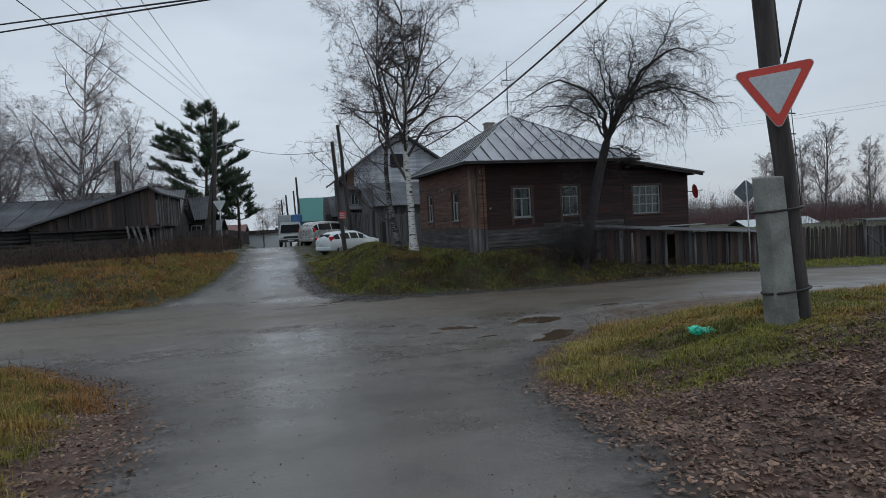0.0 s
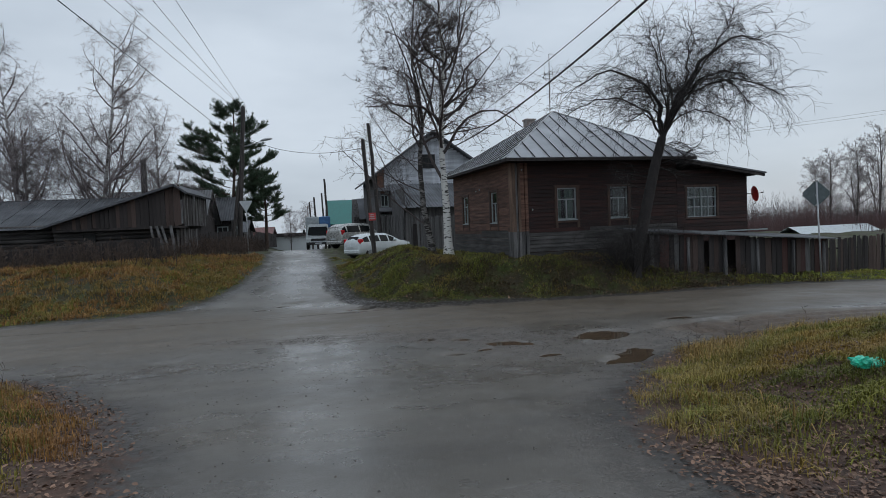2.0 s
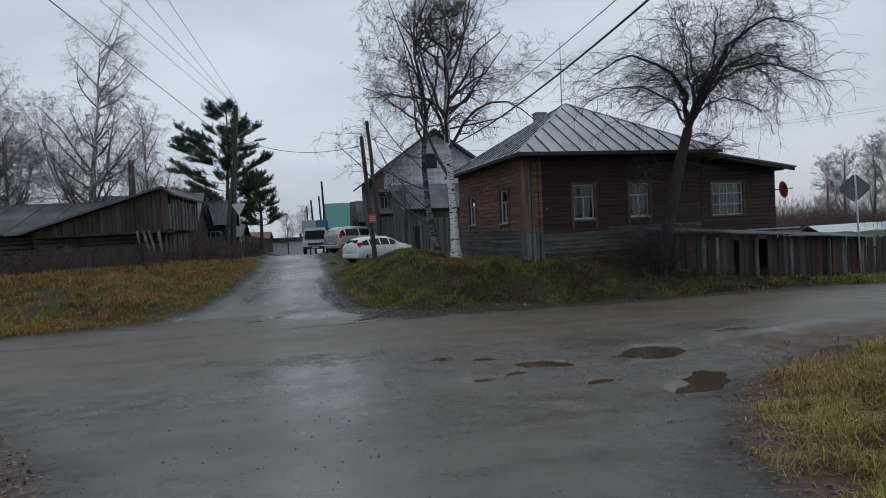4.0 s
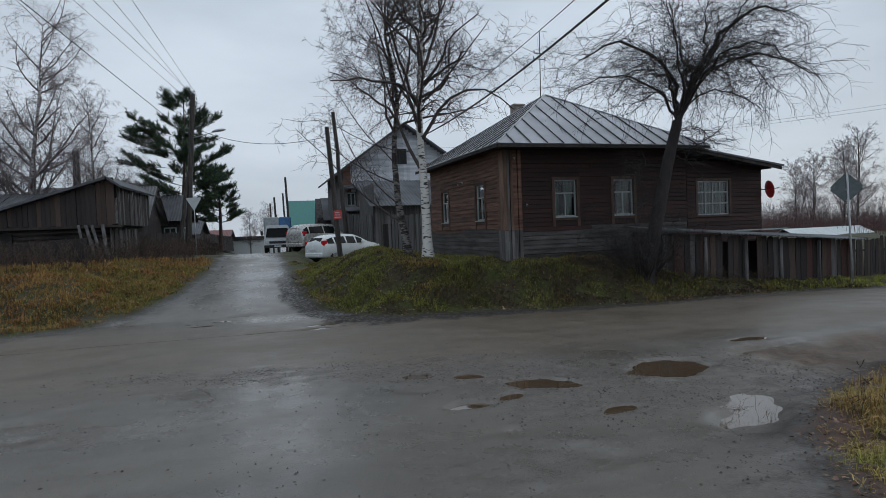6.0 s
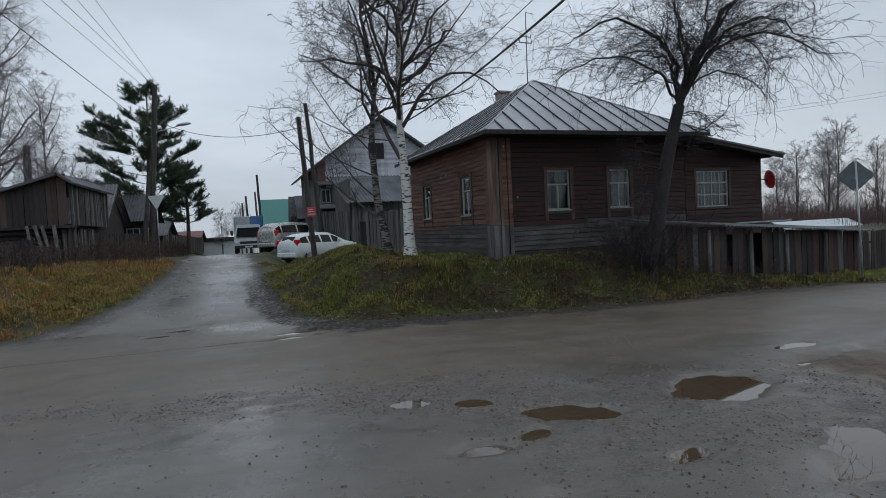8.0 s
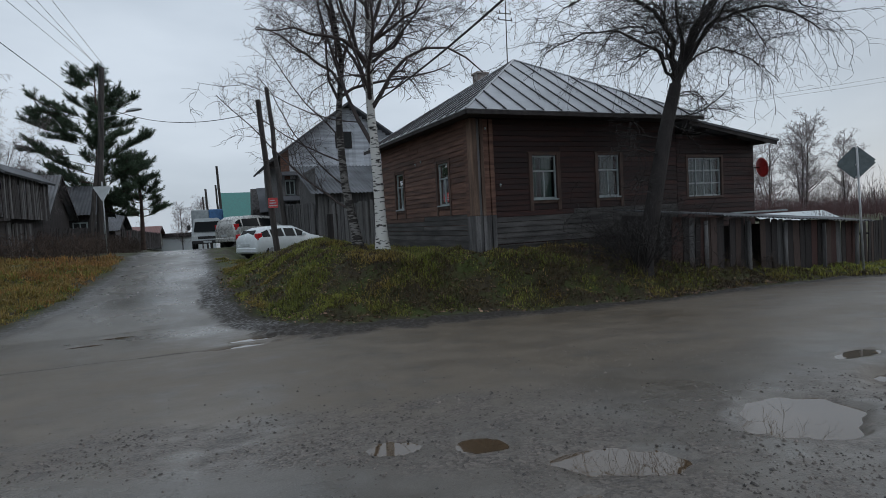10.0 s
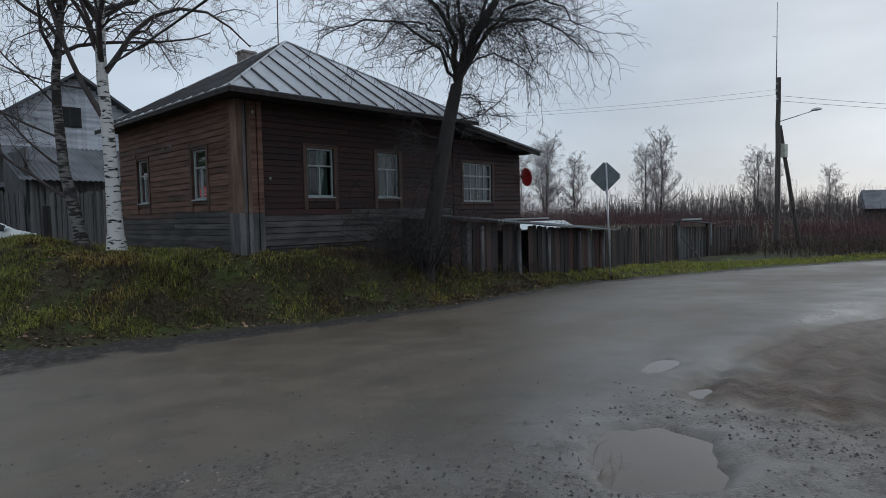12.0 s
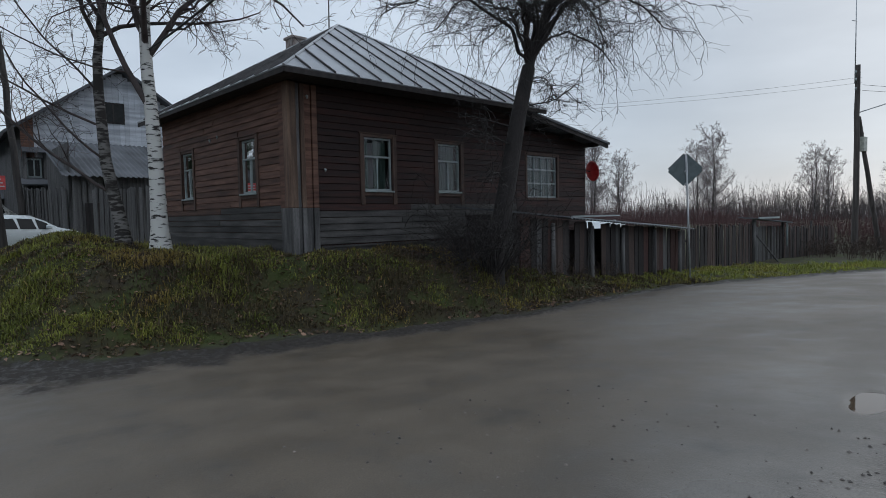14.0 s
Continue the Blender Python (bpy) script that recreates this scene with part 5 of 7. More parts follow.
rod("clamp", (-0.045, 0.12, 3.45), (-0.035, 0.17, 3.45), 0.045, 0.045, GALV, diamond)
rod("clamp", (-0.045, 0.12, 3.05), (-0.035, 0.17, 3.05), 0.045, 0.045, GALV, diamond)


def lamp_arm(parent, a, b, turn):
    rod("lamp_arm", a, b, 0.03, 0.028, GALV, parent)
    bm = bmesh.new()
    bmesh.ops.create_uvsphere(bm, u_segments=14, v_segments=8, radius=0.5)
    for v in bm.verts:
        v.co = Vector((v.co.x * 0.95, v.co.y * 0.36, v.co.z * (0.26 if v.co.z > 0 else 0.14)))
    o = part("lamp_head", bm, GALV, parent, "grey street lamp head", True)
    o.matrix_basis = Matrix.Translation(b) @ pose(0, 0, 0, 0, -8, turn)


# pole at the far bend with its strut, lamp and mast
R0 = height(40.4, 25.6) - 0.25
far_pole = thing("utility_pole", pose(40.4, 25.6, R0), "tall wooden utility pole with strut and lamp arm", "utility pole")
crooked("wooden_pole", (0, 0, -0.3), (0.1, 0, 10.6), 0.17, 0.12, POLE_WOOD, far_pole, 72)
crooked("strut", (2.3, -0.6, -0.3), (0.35, 0, 7.8), 0.14, 0.1, POLE_WOOD, far_pole, 73)
rod("mast", (0.0, 0.1, 9.6), (0.05, 0.1, 15.0), 0.035, 0.02, GALV, far_pole)
rod("mast_arm", (-0.55, 0.1, 12.9), (0.15, 0.1, 13.0), 0.02, 0.02, GALV, far_pole)
lamp_arm(far_pole, (0.15, 0, 8.0), (3.4, -1.0, 8.9), -17)
part("meter_box", boxed(0.35, 0.85, -0.28, 0.0, 5.9, 6.7, 0.02), mat("pale_enamel", (0.45, 0.46, 0.4), 0.5), far_pole, "pale steel box")
for z in (9.2, 9.7, 10.1):
    rod("insulator", (-0.2, 0, z), (-0.2, 0, z + 0.16), 0.05, 0.04, SASH, far_pole, sides=8)

# street pole by the pine with lamp, and the back of a give way sign beside it
T0 = height(-6.7, 50)
tall_pole = thing("street_lamp", pose(-6.7, 50, T0), "tall dark wooden pole carrying a street lamp", "street lamp")
crooked("wooden_pole", (0, 0, -0.3), (0.85, 0, 10.9), 0.19, 0.15, TAR_WOOD, tall_pole, 74)
crooked("strut", (-0.5, -0.5, -0.3), (0.3, 0, 5.6), 0.15, 0.1, TAR_WOOD, tall_pole, 75)
lamp_arm(tall_pole, (0.62, 0, 7.9), (2.45, -0.4, 8.35), -8)
for z, s in ((10.5, -1), (10.5, 1), (10.1, -1), (10.1, 1)):
    rod("insulator", (0.8 + 0.27 * s, 0, z), (0.8 + 0.27 * s, 0, z + 0.17), 0.05, 0.04, SASH, tall_pole, sides=8)
S0 = height(-5.35, 44.5)
back_sign = give_way("give_way_sign", pose(-5.35, 44.5, 3.25, 0, 0, 170), "pale triangular sign seen from behind on a thin post", False)
rod("post", (0, -0.03, S0 - 3.5), (0, -0.03, 0.5), 0.03, 0.03, GALV, back_sign)

# two poles in front of the grey house
for x, y, dx, top, r, sd in ((2.54, 36.4, -0.42, 6.35, 0.135, 76), (3.55, 43.2, -0.6, 8.4, 0.14, 77)):
    z0 = height(x, y)
    pl = thing("utility_pole", pose(x, y, z0), "leaning dark wooden utility pole beside parked cars", "utility pole")
    crooked("wooden_pole", (0, 0, -0.3), (dx, 0.1, top - z0), r, r * 0.8, TAR_WOOD, pl, sd)
    if sd == 76:
        part("red_notice", boxed(-0.29, 0.1, -0.17, -0.15, 2.25, 2.68, 0.004), mat("red_notice", (0.55, 0.07, 0.07), 0.5), pl, "red notice board")
        for k in range(3):
            part("notice_line", boxed(-0.26 + 0.02 * k, 0.07 - 0.04 * k, -0.176, -0.171, 2.33 + 0.11 * k, 2.37 + 0.11 * k), SIGN_WHITE, pl)
for x, y, top in ((0.1, 66, 6.6), (-0.35, 80, 6.0), (-2.3, 95, 5.6), (-1.2, 74, 5.2)):
    pl = thing("utility_pole", pose(x, y, height(x, y)), "distant dark wooden utility pole along the street", "utility pole")
    crooked("wooden_pole", (0, 0, -0.3), (-0.25, 0, top - height(x, y)), 0.14, 0.1, TAR_WOOD, pl, 78)

LAMP_POLE = (-5.85, 50, 10.6)
cable("cable", (5.42, 6.55, 5.5), (5.1, 28.2, 4.6), 0.5, 0.024, "black overhead cable running to the white birch")
cable("cable", (5.45, 6.55, 5.6), (7.9, 47.6, 7.6), 0.5, 0.011, "thin overhead wire running past the birches")
for k, (x, z) in enumerate(((-7.5, 8.38), (-6.34, 8.42), (-5.75, 8.44), (-4.91, 8.47), (-4.22, 8.49))):
    a = np.array(LAMP_POLE) + np.array([(-0.25, -0.25, 0.25, -0.1, 0.25)[k], 0, (-2.6, -0.2, -0.1, 0.2, 0.2)[k]])
    b = np.array([x, 20.0, z])
    cable("cable", a, a + (b - a) * 1.7, 0.02, 0.016 if k == 0 else 0.009, "thin overhead wire between street poles")
for dz in (0.0, -0.15):
    a, b = np.array([-5.6, 14.0, 5.82 + dz]), np.array([-1.4, 11.0, 5.4 + dz * 0.3])
    cable("cable", a + (a - b) * 4.0, b + (b - a) * 1.6, 0.0, 0.016, "heavy black cable crossing high over the road")
cable("cable", (-5.85, 50, 8.6), (2.2, 36.5, 5.9), 0.7, 0.016, "sagging wire across the side street")
for z in (9.9, 9.6):
    cable("cable", (40.45, 25.4, z + R0), (12.4, 60, 8.5), 1.0, 0.006, "thin wire running behind the house")
    cable("cable", (40.6, 25.4, z + R0 - 0.4), (80, -5, 7.5), 1.2, 0.01, "wire leading off along the bend")


# ---- fences ----
PLANKS = []
for k in range(6):
    r = random.Random(k)
    bm = bmesh.new()
    w, t = 0.5, 0.5
    top = [(-w, 0.97 + r.uniform(0, 0.03)), (0.1 * r.uniform(-3, 3), 1.0), (w, 0.96 + r.uniform(0, 0.04))]
    prism(bm, [(-w * r.uniform(0.93, 1), 0), (w * r.uniform(0.93, 1), 0)] + top[::-1], -t, t)
    me = bpy.data.meshes.new("plank")
    bm.to_mesh(me)
    bm.free()
    PLANKS.append(me)


def plank_set(material):
    out = []
    for me in PLANKS:
        c = me.copy()
        c.materials.append(material)
        out.append(c)
    return out


GREY_PLANKS, DARK_PLANKS, RED_PLANKS = plank_set(GREY_UPRIGHT), plank_set(DARK_UPRIGHT), plank_set(mat("red_brown_upright", (0.07, 0.034, 0.029), 0.85, var=0.4, bump=0.5, stretch=(6, 6, 0.6), island=0.35))


BROWN_PLANKS = plank_set(mat("warm_brown_upright", (0.06, 0.04, 0.034), 0.85, var=0.45, bump=0.5, stretch=(6, 6, 0.6), island=0.35))


def plank_run(parent, a, b, low, high, seed, width=0.15, ragged=0.06, sets=(GREY_PLANKS, DARK_PLANKS), lean=1.5, name="plank", skip=()):
    """A row of upright planks from a to b (x, y); low and high are (start, end) heights."""
    r = random.Random(seed)
    a, b = Vector((*a, 0)), Vector((*b, 0))
    run = (b - a).length
    turn = math.degrees(math.atan2(b.y - a.y, b.x - a.x))
    u = 0.0
    while u < run:
        w = width * r.uniform(0.75, 1.2)
        f = (u + w / 2) / run
        p = a + (b - a) * min(f, 1)
        z0 = low[0] + (low[1] - low[0]) * f
        z1 = high[0] + (high[1] - high[0]) * f + r.uniform(-ragged, ragged)
        if not any(s <= u <= e for s, e in skip):
            m = pose(p.x, p.y, z0, r.uniform(-1, 1), r.gauss(0, lean), turn) @ pose(0, r.uniform(-0.012, 0.012), 0) @ Matrix.Diagonal((w * 0.96, 0.026, z1 - z0, 1))
            piece(name, r.choice(r.choice(sets)), parent, m)
        u += w


yard = thing("board_fence", pose(0, 0, 0), "old grey board fence along a grassy roadside", "fence")
plank_run(yard, (20.9, 24.75), (28.2, 25.5), (-1.62, -1.9), (0.1, 0.12), 81, 0.15, 0.09, (BROWN_PLANKS, DARK_PLANKS, DARK_PLANKS))
plank_run(yard, (31.9, 25.75), (39.4, 26.3), (-1.9, -2.0), (-0.1, -0.25), 82, 0.16, 0.1, (DARK_PLANKS, BROWN_PLANKS))
for a, b, z in (((20.9, 24.8), (28.2, 25.55), -0.35), ((20.9, 24.8), (28.2, 25.55), -1.25), ((31.9, 25.8), (39.4, 26.35), -0.5)):
    rod("rail", (*a, z), (*b, z - 0.1), 0.045, 0.045, DARK_UPRIGHT, yard, sides=6)
for x, y in ((21.0, 24.85), (24.5, 25.2), (28.15, 25.6), (31.95, 25.85), (36, 26.15)):
    rod("post", (x, y, -2.2), (x, y, 0.1), 0.07, 0.065, DARK_UPRIGHT, yard)
gate = thing("wooden_gate", pose(0, 0, 0), "grey plank gate under a narrow board canopy", "gate")
plank_run(gate, (28.35, 25.6), (31.7, 25.8), (-1.75, -1.8), (0.0, -0.06), 83, 0.17, 0.02)
bm = bmesh.new()
slab(bm, [(28.0, 25.2, 0.36), (32.0, 25.4, 0.12), (32.0, 26.1, 0.16), (28.0, 26.0, 0.42)], 0.05)
part("canopy", bm, OLD_SLATE, gate)
part("canopy_board", boxed(28.0, 29.9, 25.12, 25.16, 0.32, 0.4), SASH, gate, "pale capping strip")
rod("gate_post", (28.25, 25.45, -2.0), (28.25, 25.45, 0.3), 0.09, 0.08, GREY_UPRIGHT, gate)
rod("gate_post", (31.85, 25.6, -1.0), (31.85, 25.6, 0.1), 0.04, 0.04, SASH, gate)
rod("prop", (28.3, 25.4, -0.35), (29.7, 24.95, -1.75), 0.04, 0.04, GREY_UPRIGHT, gate)

# low lean-to of planks with a wavy slate roof against the annex
lean_to = thing("lean_to", pose(0, 0, 0), "low plank lean-to with a wavy slate roof", "shed")
plank_run(lean_to, (12.2, 24.55), (20.9, 24.65), (-0.9, -1.65), (0.69, 0.12), 84, 0.24, 0.02, (BROWN_PLANKS, DARK_PLANKS, DARK_PLANKS, GREY_PLANKS, DARK_PLANKS, RED_PLANKS), 0.7, skip=((3.85, 4.25), (2.7, 3.0)))
part("back_wall", boxed(12.7, 20.9, 25.5, 25.56, -1.6, 0.2), DARK_UPRIGHT, lean_to)
part("end_wall", boxed(12.12, 12.18, 24.6, 25.5, -1.0, 0.7), DARK_UPRIGHT, lean_to)
for x in (14.4, 16.1, 17.6, 19.3, 20.8):
    rod("post", (x, 24.5, -1.8), (x, 24.5, 0.55 - 0.065 * (x - 12.7)), 0.07, 0.06, GREY_UPRIGHT, lean_to)


def wavy(bm, p0, along, down, length, depth, pitch=0.15, amp=0.022, thick=0.008):
    """A wavy sheet; the waves run along `down`."""
    p0, along, down = Vector(p0), Vector(along).normalized(), Vector(down).normalized()
    n = along.cross(down).normalized()
    if n.z < 0:
        n = -n
    steps = max(8, round(length / pitch * 6))
    for o, flip in ((0.0, False), (-thick, True)):
        rows = []
        for v in (0.0, depth):
            rows.append([bm.verts.new(p0 + along * (length * i / steps) + down * v + n * (amp * math.sin(2 * math.pi * length * i / steps / pitch) + o)) for i in range(steps + 1)])
        for i in range(steps):
            f = (rows[0][i], rows[0][i + 1], rows[1][i + 1], rows[1][i])
            bm.faces.new(f[::-1] if flip else f)
    return bm


for k in range(6):
    x = 14.75 + 1.08 * k
    z = 0.62 - 0.075 * (x - 14.75)
    o = part("slate_sheet", wavy(bmesh.new(), (x, 25.7, z + 0.1 + 0.006 * (k % 2)), (1, 0, -0.07), (0, -1, -0.1), 1.13, 1.5), SLATE, lean_to, smooth=True)
bm = bmesh.new()
slab(bm, [(12.0, 24.2, 0.83), (14.8, 24.2, 0.62), (14.8, 25.8, 0.74), (12.0, 25.8, 0.95)], 0.04)
part("felt_roof", bm, OLD_SLATE, lean_to)
part("capping", boxed(16.6, 19.0, 25.62, 25.72, 0.58, 0.63), SASH, lean_to, "pale metal strip")

# pale glasshouse behind the fence
g_house = thing("greenhouse", pose(36.2, 40.6, -2.0, 0, 0, 8), "low greenhouse with a pale sheet roof behind a fence", "greenhouse")
PALE = mat("pale_sheet", (0.5, 0.54, 0.55), 0.4, var=0.1)
for k in range(6):
    x = -3.9 + 1.3 * k
    for q in (((x, -2, 1.25), (x + 1.27, -2, 1.25), (x + 1.27, 0, 2.2), (x, 0, 2.2)), ((x, 0, 2.2), (x + 1.27, 0, 2.2), (x + 1.27, 2, 1.25), (x, 2, 1.25))):
        part("roof_panel", slab(bmesh.new(), q, 0.02), PALE, g_house)
part("wall_panel", boxed(-3.9, 3.9, -2, -1.95, 0, 1.24), PALE, g_house)
part("wall_panel", boxed(-3.9, -3.85, -1.94, 1.9, 0, 1.24), PALE, g_house)


# ---- sheds on the bank ----
def logs(parent, a, b, low, high, seed, material, d=0.2, name="log"):
    """A wall of stacked logs from a to b (x, y)."""
    r = random.Random(seed)
    z = low
    while z < high:
        bm = tube(bmesh.new(), (a[0] - 0.0, a[1], z + d / 2), (b[0], b[1], z + d / 2 + r.uniform(-0.02, 0.02)), d * 0.54, d * r.uniform(0.5, 0.56), 8)
        part(name, bm, material, parent, smooth=True)
        z += d


LOG = mat("old_log", (0.04, 0.036, 0.036), 0.9, var=0.45, scale=1.2, bump=0.7, bump_scale=22, stretch=(0.6, 5, 5), island=0.45, second=(0.085, 0.078, 0.076))
shed_a = thing("wooden_shed", pose(0, 0, 0), "weathered dark log shed with boarded overhanging upper storey", "shed")
logs(shed_a, (-13.1, 34.5), (-7.5, 34.5), -0.3, 1.9, 91, LOG)
part("side_wall", boxed(-7.5, -7.35, 34.6, 40, -0.3, 1.95), DARK_UPRIGHT, shed_a)
part("back_wall", boxed(-13.1, -7.5, 39.9, 40, -0.3, 2.0), DARK_UPRIGHT, shed_a)
r = random.Random(5)
x = -12.9
while x < -7.1:
    w = r.uniform(0.15, 0.21)
    top = 2.05 + (x + 13.0) / 5.6 * 1.76
    if top > 2.05:
        piece("plank", r.choice(DARK_PLANKS if r.random() < 0.8 else BROWN_PLANKS), shed_a, pose(x, 34.0, 1.86 + r.uniform(-0.04, 0.04)) @ Matrix.Diagonal((w * 0.97, 0.03, max(0.08, top - 1.86), 1)))
    x += w
plank_run(shed_a, (-7.02, 34.05), (-7.02, 39.8), (1.86, 1.86), (3.5, 3.5), 92, 0.18, 0.02, (DARK_PLANKS, GREY_PLANKS))
part("floor_beam", boxed(-13.0, -7.0, 33.98, 34.6, 1.76, 1.86), DARK_UPRIGHT, shed_a)
bm = bmesh.new()
slab(bm, [(-13.5, 33.7, 2.0), (-7.35, 33.7, 3.93), (-7.35, 40.2, 3.93), (-13.5, 40.2, 2.0)], 0.1)
part("roof", bm, OLD_SLATE, shed_a)
bm = bmesh.new()
slab(bm, [(-7.36, 33.7, 3.93), (-6.75, 33.7, 3.5), (-6.75, 40.2, 3.5), (-7.36, 40.2, 3.93)], 0.09)
part("roof", bm, OLD_SLATE, shed_a)
# solid slab coloured near black for the shade within the opening
part("hatch", boxed(-11.75, -11.2, 34.3, 34.37, 1.1, 1.62), ROOM_SHADE, shed_a, "open hatch, its inner shade a near-black slab")
for k, (x0, x1, w) in enumerate(((-8.35, -7.75, 0.13), (-8.1, -7.55, 0.12), (-7.7, -7.35, 0.14), (-8.6, -8.2, 0.1))):
    bm = bmesh.new()
    slab(bm, [(x0, 33.9, 1.9), (x0 + w, 33.9, 1.9), (x1 + w, 33.3, 0.05), (x1, 33.3, 0.05)], 0.03)
    part("leaning_board", bm, GREY_UPRIGHT, shed_a, "grey board leaning against the shed")
plank_run(shed_a, (-7.45, 34.3), (-7.1, 37.5), (0.1, 0.1), (1.75, 1.7), 93, 0.17, 0.04, (GREY_PLANKS, DARK_PLANKS), 3)

shed_b = thing("wooden_shed", pose(0, 0, 0), "long low log shed under a grey slate roof", "shed")
logs(shed_b, (-42, 35.2), (-13.2, 35.2), -0.5, 1.95, 94, LOG, 0.22)
part("back_wall", boxed(-42, -10.4, 43.9, 44, -0.5, 2.0), DARK_UPRIGHT, shed_b)
part("end_wall", prism(bmesh.new(), [(35.2, -0.5), (44, -0.5), (44, 2.0), (39.6, 3.6), (35.2, 2.0)], 0, 0.1), DARK_UPRIGHT, shed_b).matrix_basis = pose(-10.4, 0, 0, 0, 0, 90)
for k in range(22):
    for j in range(3):
        x0, f0, f1 = -42.3 + 1.46 * k, j / 3, (j + 1) / 3 + 0.02
        y0, y1, z0, z1 = 34.8 + 4.8 * f0, 34.8 + 4.8 * f1, 1.93 + 1.72 * f0, 1.93 + 1.72 * f1
        bm = wavy(bmesh.new(), (x0, y1, z1 + 0.012 * (2 - j)), (1, 0, 0), (0, y0 - y1, z0 - z1), 1.45, math.hypot(y1 - y0, z1 - z0), 0.2, 0.02)
        part("slate_sheet", bm, OLD_SLATE, shed_b)
bm = bmesh.new()
slab(bm, [(-42.3, 39.55, 3.66), (-10.2, 39.55, 3.66), (-10.2, 44.4, 1.95), (-42.3, 44.4, 1.95)], 0.05)
part("back_slope", bm, OLD_SLATE, shed_b)

low_fence = thing("board_fence", pose(0, 0, 0), "low black weathered board fence below the log sheds", "fence")
plank_run(low_fence, (-24.0, 36.0), (-12.8, 36.0), (-0.2, 0.0), (0.15, 1.1), 98, 0.18, 0.03, (DARK_PLANKS,), 1.0)
plank_run(low_fence, (-12.8, 36.0), (-8.7, 36.0), (0.0, 0.0), (1.1, 1.32), 99, 0.18, 0.03, (DARK_PLANKS,), 1.0)
stump = thing("tree_stump", pose(-12.6, 48, height(-12.6, 48)), "tall broken grey tree trunk behind a shed roof", "tree stump")
crooked("trunk", (0, 0, -0.3), (0.05, 0, 6.8 - height(-12.6, 48)), 0.3, 0.18, GREY_UPRIGHT, stump, 79)

# the sheds stand well back on the bank
BACK = Matrix.Translation((0.1, 1.6, 1.4)) @ Matrix.Scale(1.18, 4) @ Matrix.Translation((-0.1, -1.6, -1.4))
for ob in (shed_a, shed_b):
    ob.matrix_basis = BACK


def cottage(name, x1, y0, y1, depth, eave, ridge, roof_mat, wall_mat, label, windows, turn=0):
    """A small house whose gable faces the street at x = x1; its ridge runs along x."""
    c = thing(name, pose(x1, (y0 + y1) / 2, 0, 0, 0, turn), label, "house")
    h = (y1 - y0) / 2
    body = prism(bmesh.new(), [(-h, -0.6), (h, -0.6), (h, eave), (0, ridge), (-h, eave)], 0, depth)
    o = part("wall", body, wall_mat, c)
    o.matrix_basis = pose(0, 0, 0, 0, 0, 90)
    s = (ridge - eave) / h
    for sg in (-1, 1):
        lo, up = sg * (h + 0.45), 0.0
        zl = eave - s * 0.45 + 0.06
        bm = wavy(bmesh.new(), (-depth - 0.3, up, ridge + 0.06), (1, 0, 0), (0, lo, zl - ridge - 0.06), depth + 0.75, math.hypot(lo, zl - ridge - 0.06), 0.2, 0.02, 0.03)
        part("roof_slope", bm, roof_mat, c)
        part("barge_board", slab(bmesh.new(), [(0.44, 0, ridge + 0.03), (0.48, 0, ridge + 0.03), (0.48, lo, zl), (0.44, lo, zl)], 0.14), DARK_UPRIGHT, c)
    for side, u, z, w, t in windows:
        win = new("window")
        win.parent = c
        # panes are opaque, coloured like the shade of the room behind
        for nm, g, o0, o1, mt in (("window_frame", 0.09, 0.02, 0.06, SASH), ("pane", 0.0, 0.055, 0.075, ROOM_SHADE)):
            if side == "g":
                part(nm, boxed(o0 - 0.02, o1 - 0.0, u - w / 2 - g, u + w / 2 + g, z - g, z + t + g), mt, win)
            else:
                part(nm, boxed(u - w / 2 - g, u + w / 2 + g, -h - o1, -h - o0 + 0.03, z - g, z + t + g), mt, win)
        if side == "g":
            part("mullion", boxed(0.07, 0.09, u - 0.03, u + 0.03, z, z + t), SASH, win)
        else:
            part("mullion", boxed(u - 0.03, u + 0.03, -h - 0.09, -h - 0.07, z, z + t), SASH, win)
    return c


cottage("small_barn", -9.1, 48.6, 54.4, 7.0, 2.45, 4.75, SLATE, DARK_UPRIGHT, "small dark barn with a steep grey slate roof", [])
cottage("cottage", -7.9, 55.0, 60.5, 6.5, 2.7, 4.5, OLD_SLATE, LOG, "small dark cottage with white-framed windows facing the street", [("g", -1.0, 0.9, 0.7, 1.0), ("g", 0.6, 0.9, 0.7, 1.0), ("f", -0.7, 0.9, 0.7, 1.0)])
cottage("cottage", -8.4, 66.0, 72.0, 7, 1.6, 2.9, OLD_SLATE, LOG, "small dark distant cottage behind pines", [])
street_fence = thing("board_fence", pose(0, 0, 0), "dark plank fence along the side street", "fence")
plank_run(street_fence, (-8.0, 45.5), (-7.6, 54.5), (0.1, 0.15), (1.5, 1.6), 96, 0.16, 0.06, (DARK_PLANKS,))
plank_run(street_fence, (-7.0, 60), (-6.2, 78), (0.1, -0.5), (1.5, 1.1), 97, 0.18, 0.06, (DARK_PLANKS,))
RED_ROOF = mat("red_roof_sheet", (0.15, 0.06, 0.052), 0.6, var=0.2)
c = cottage("cottage", -8.6, 96, 104, 8, 0.9, 2.1, RED_ROOF, CONCRETE, "distant house with a dull red roof", [])
far_wall = thing("long_building", pose(-6.0, 104, height(-6, 104)), "long low pale building at the end of the street", "building")
part("wall", boxed(-4, 4.5, 0, 4, 0, 2.4), SIGN_WHITE, far_wall)
part("roof", boxed(-4.3, 4.8, -0.3, 4.3, 2.4, 3.0), DARK_UPRIGHT, far_wall)

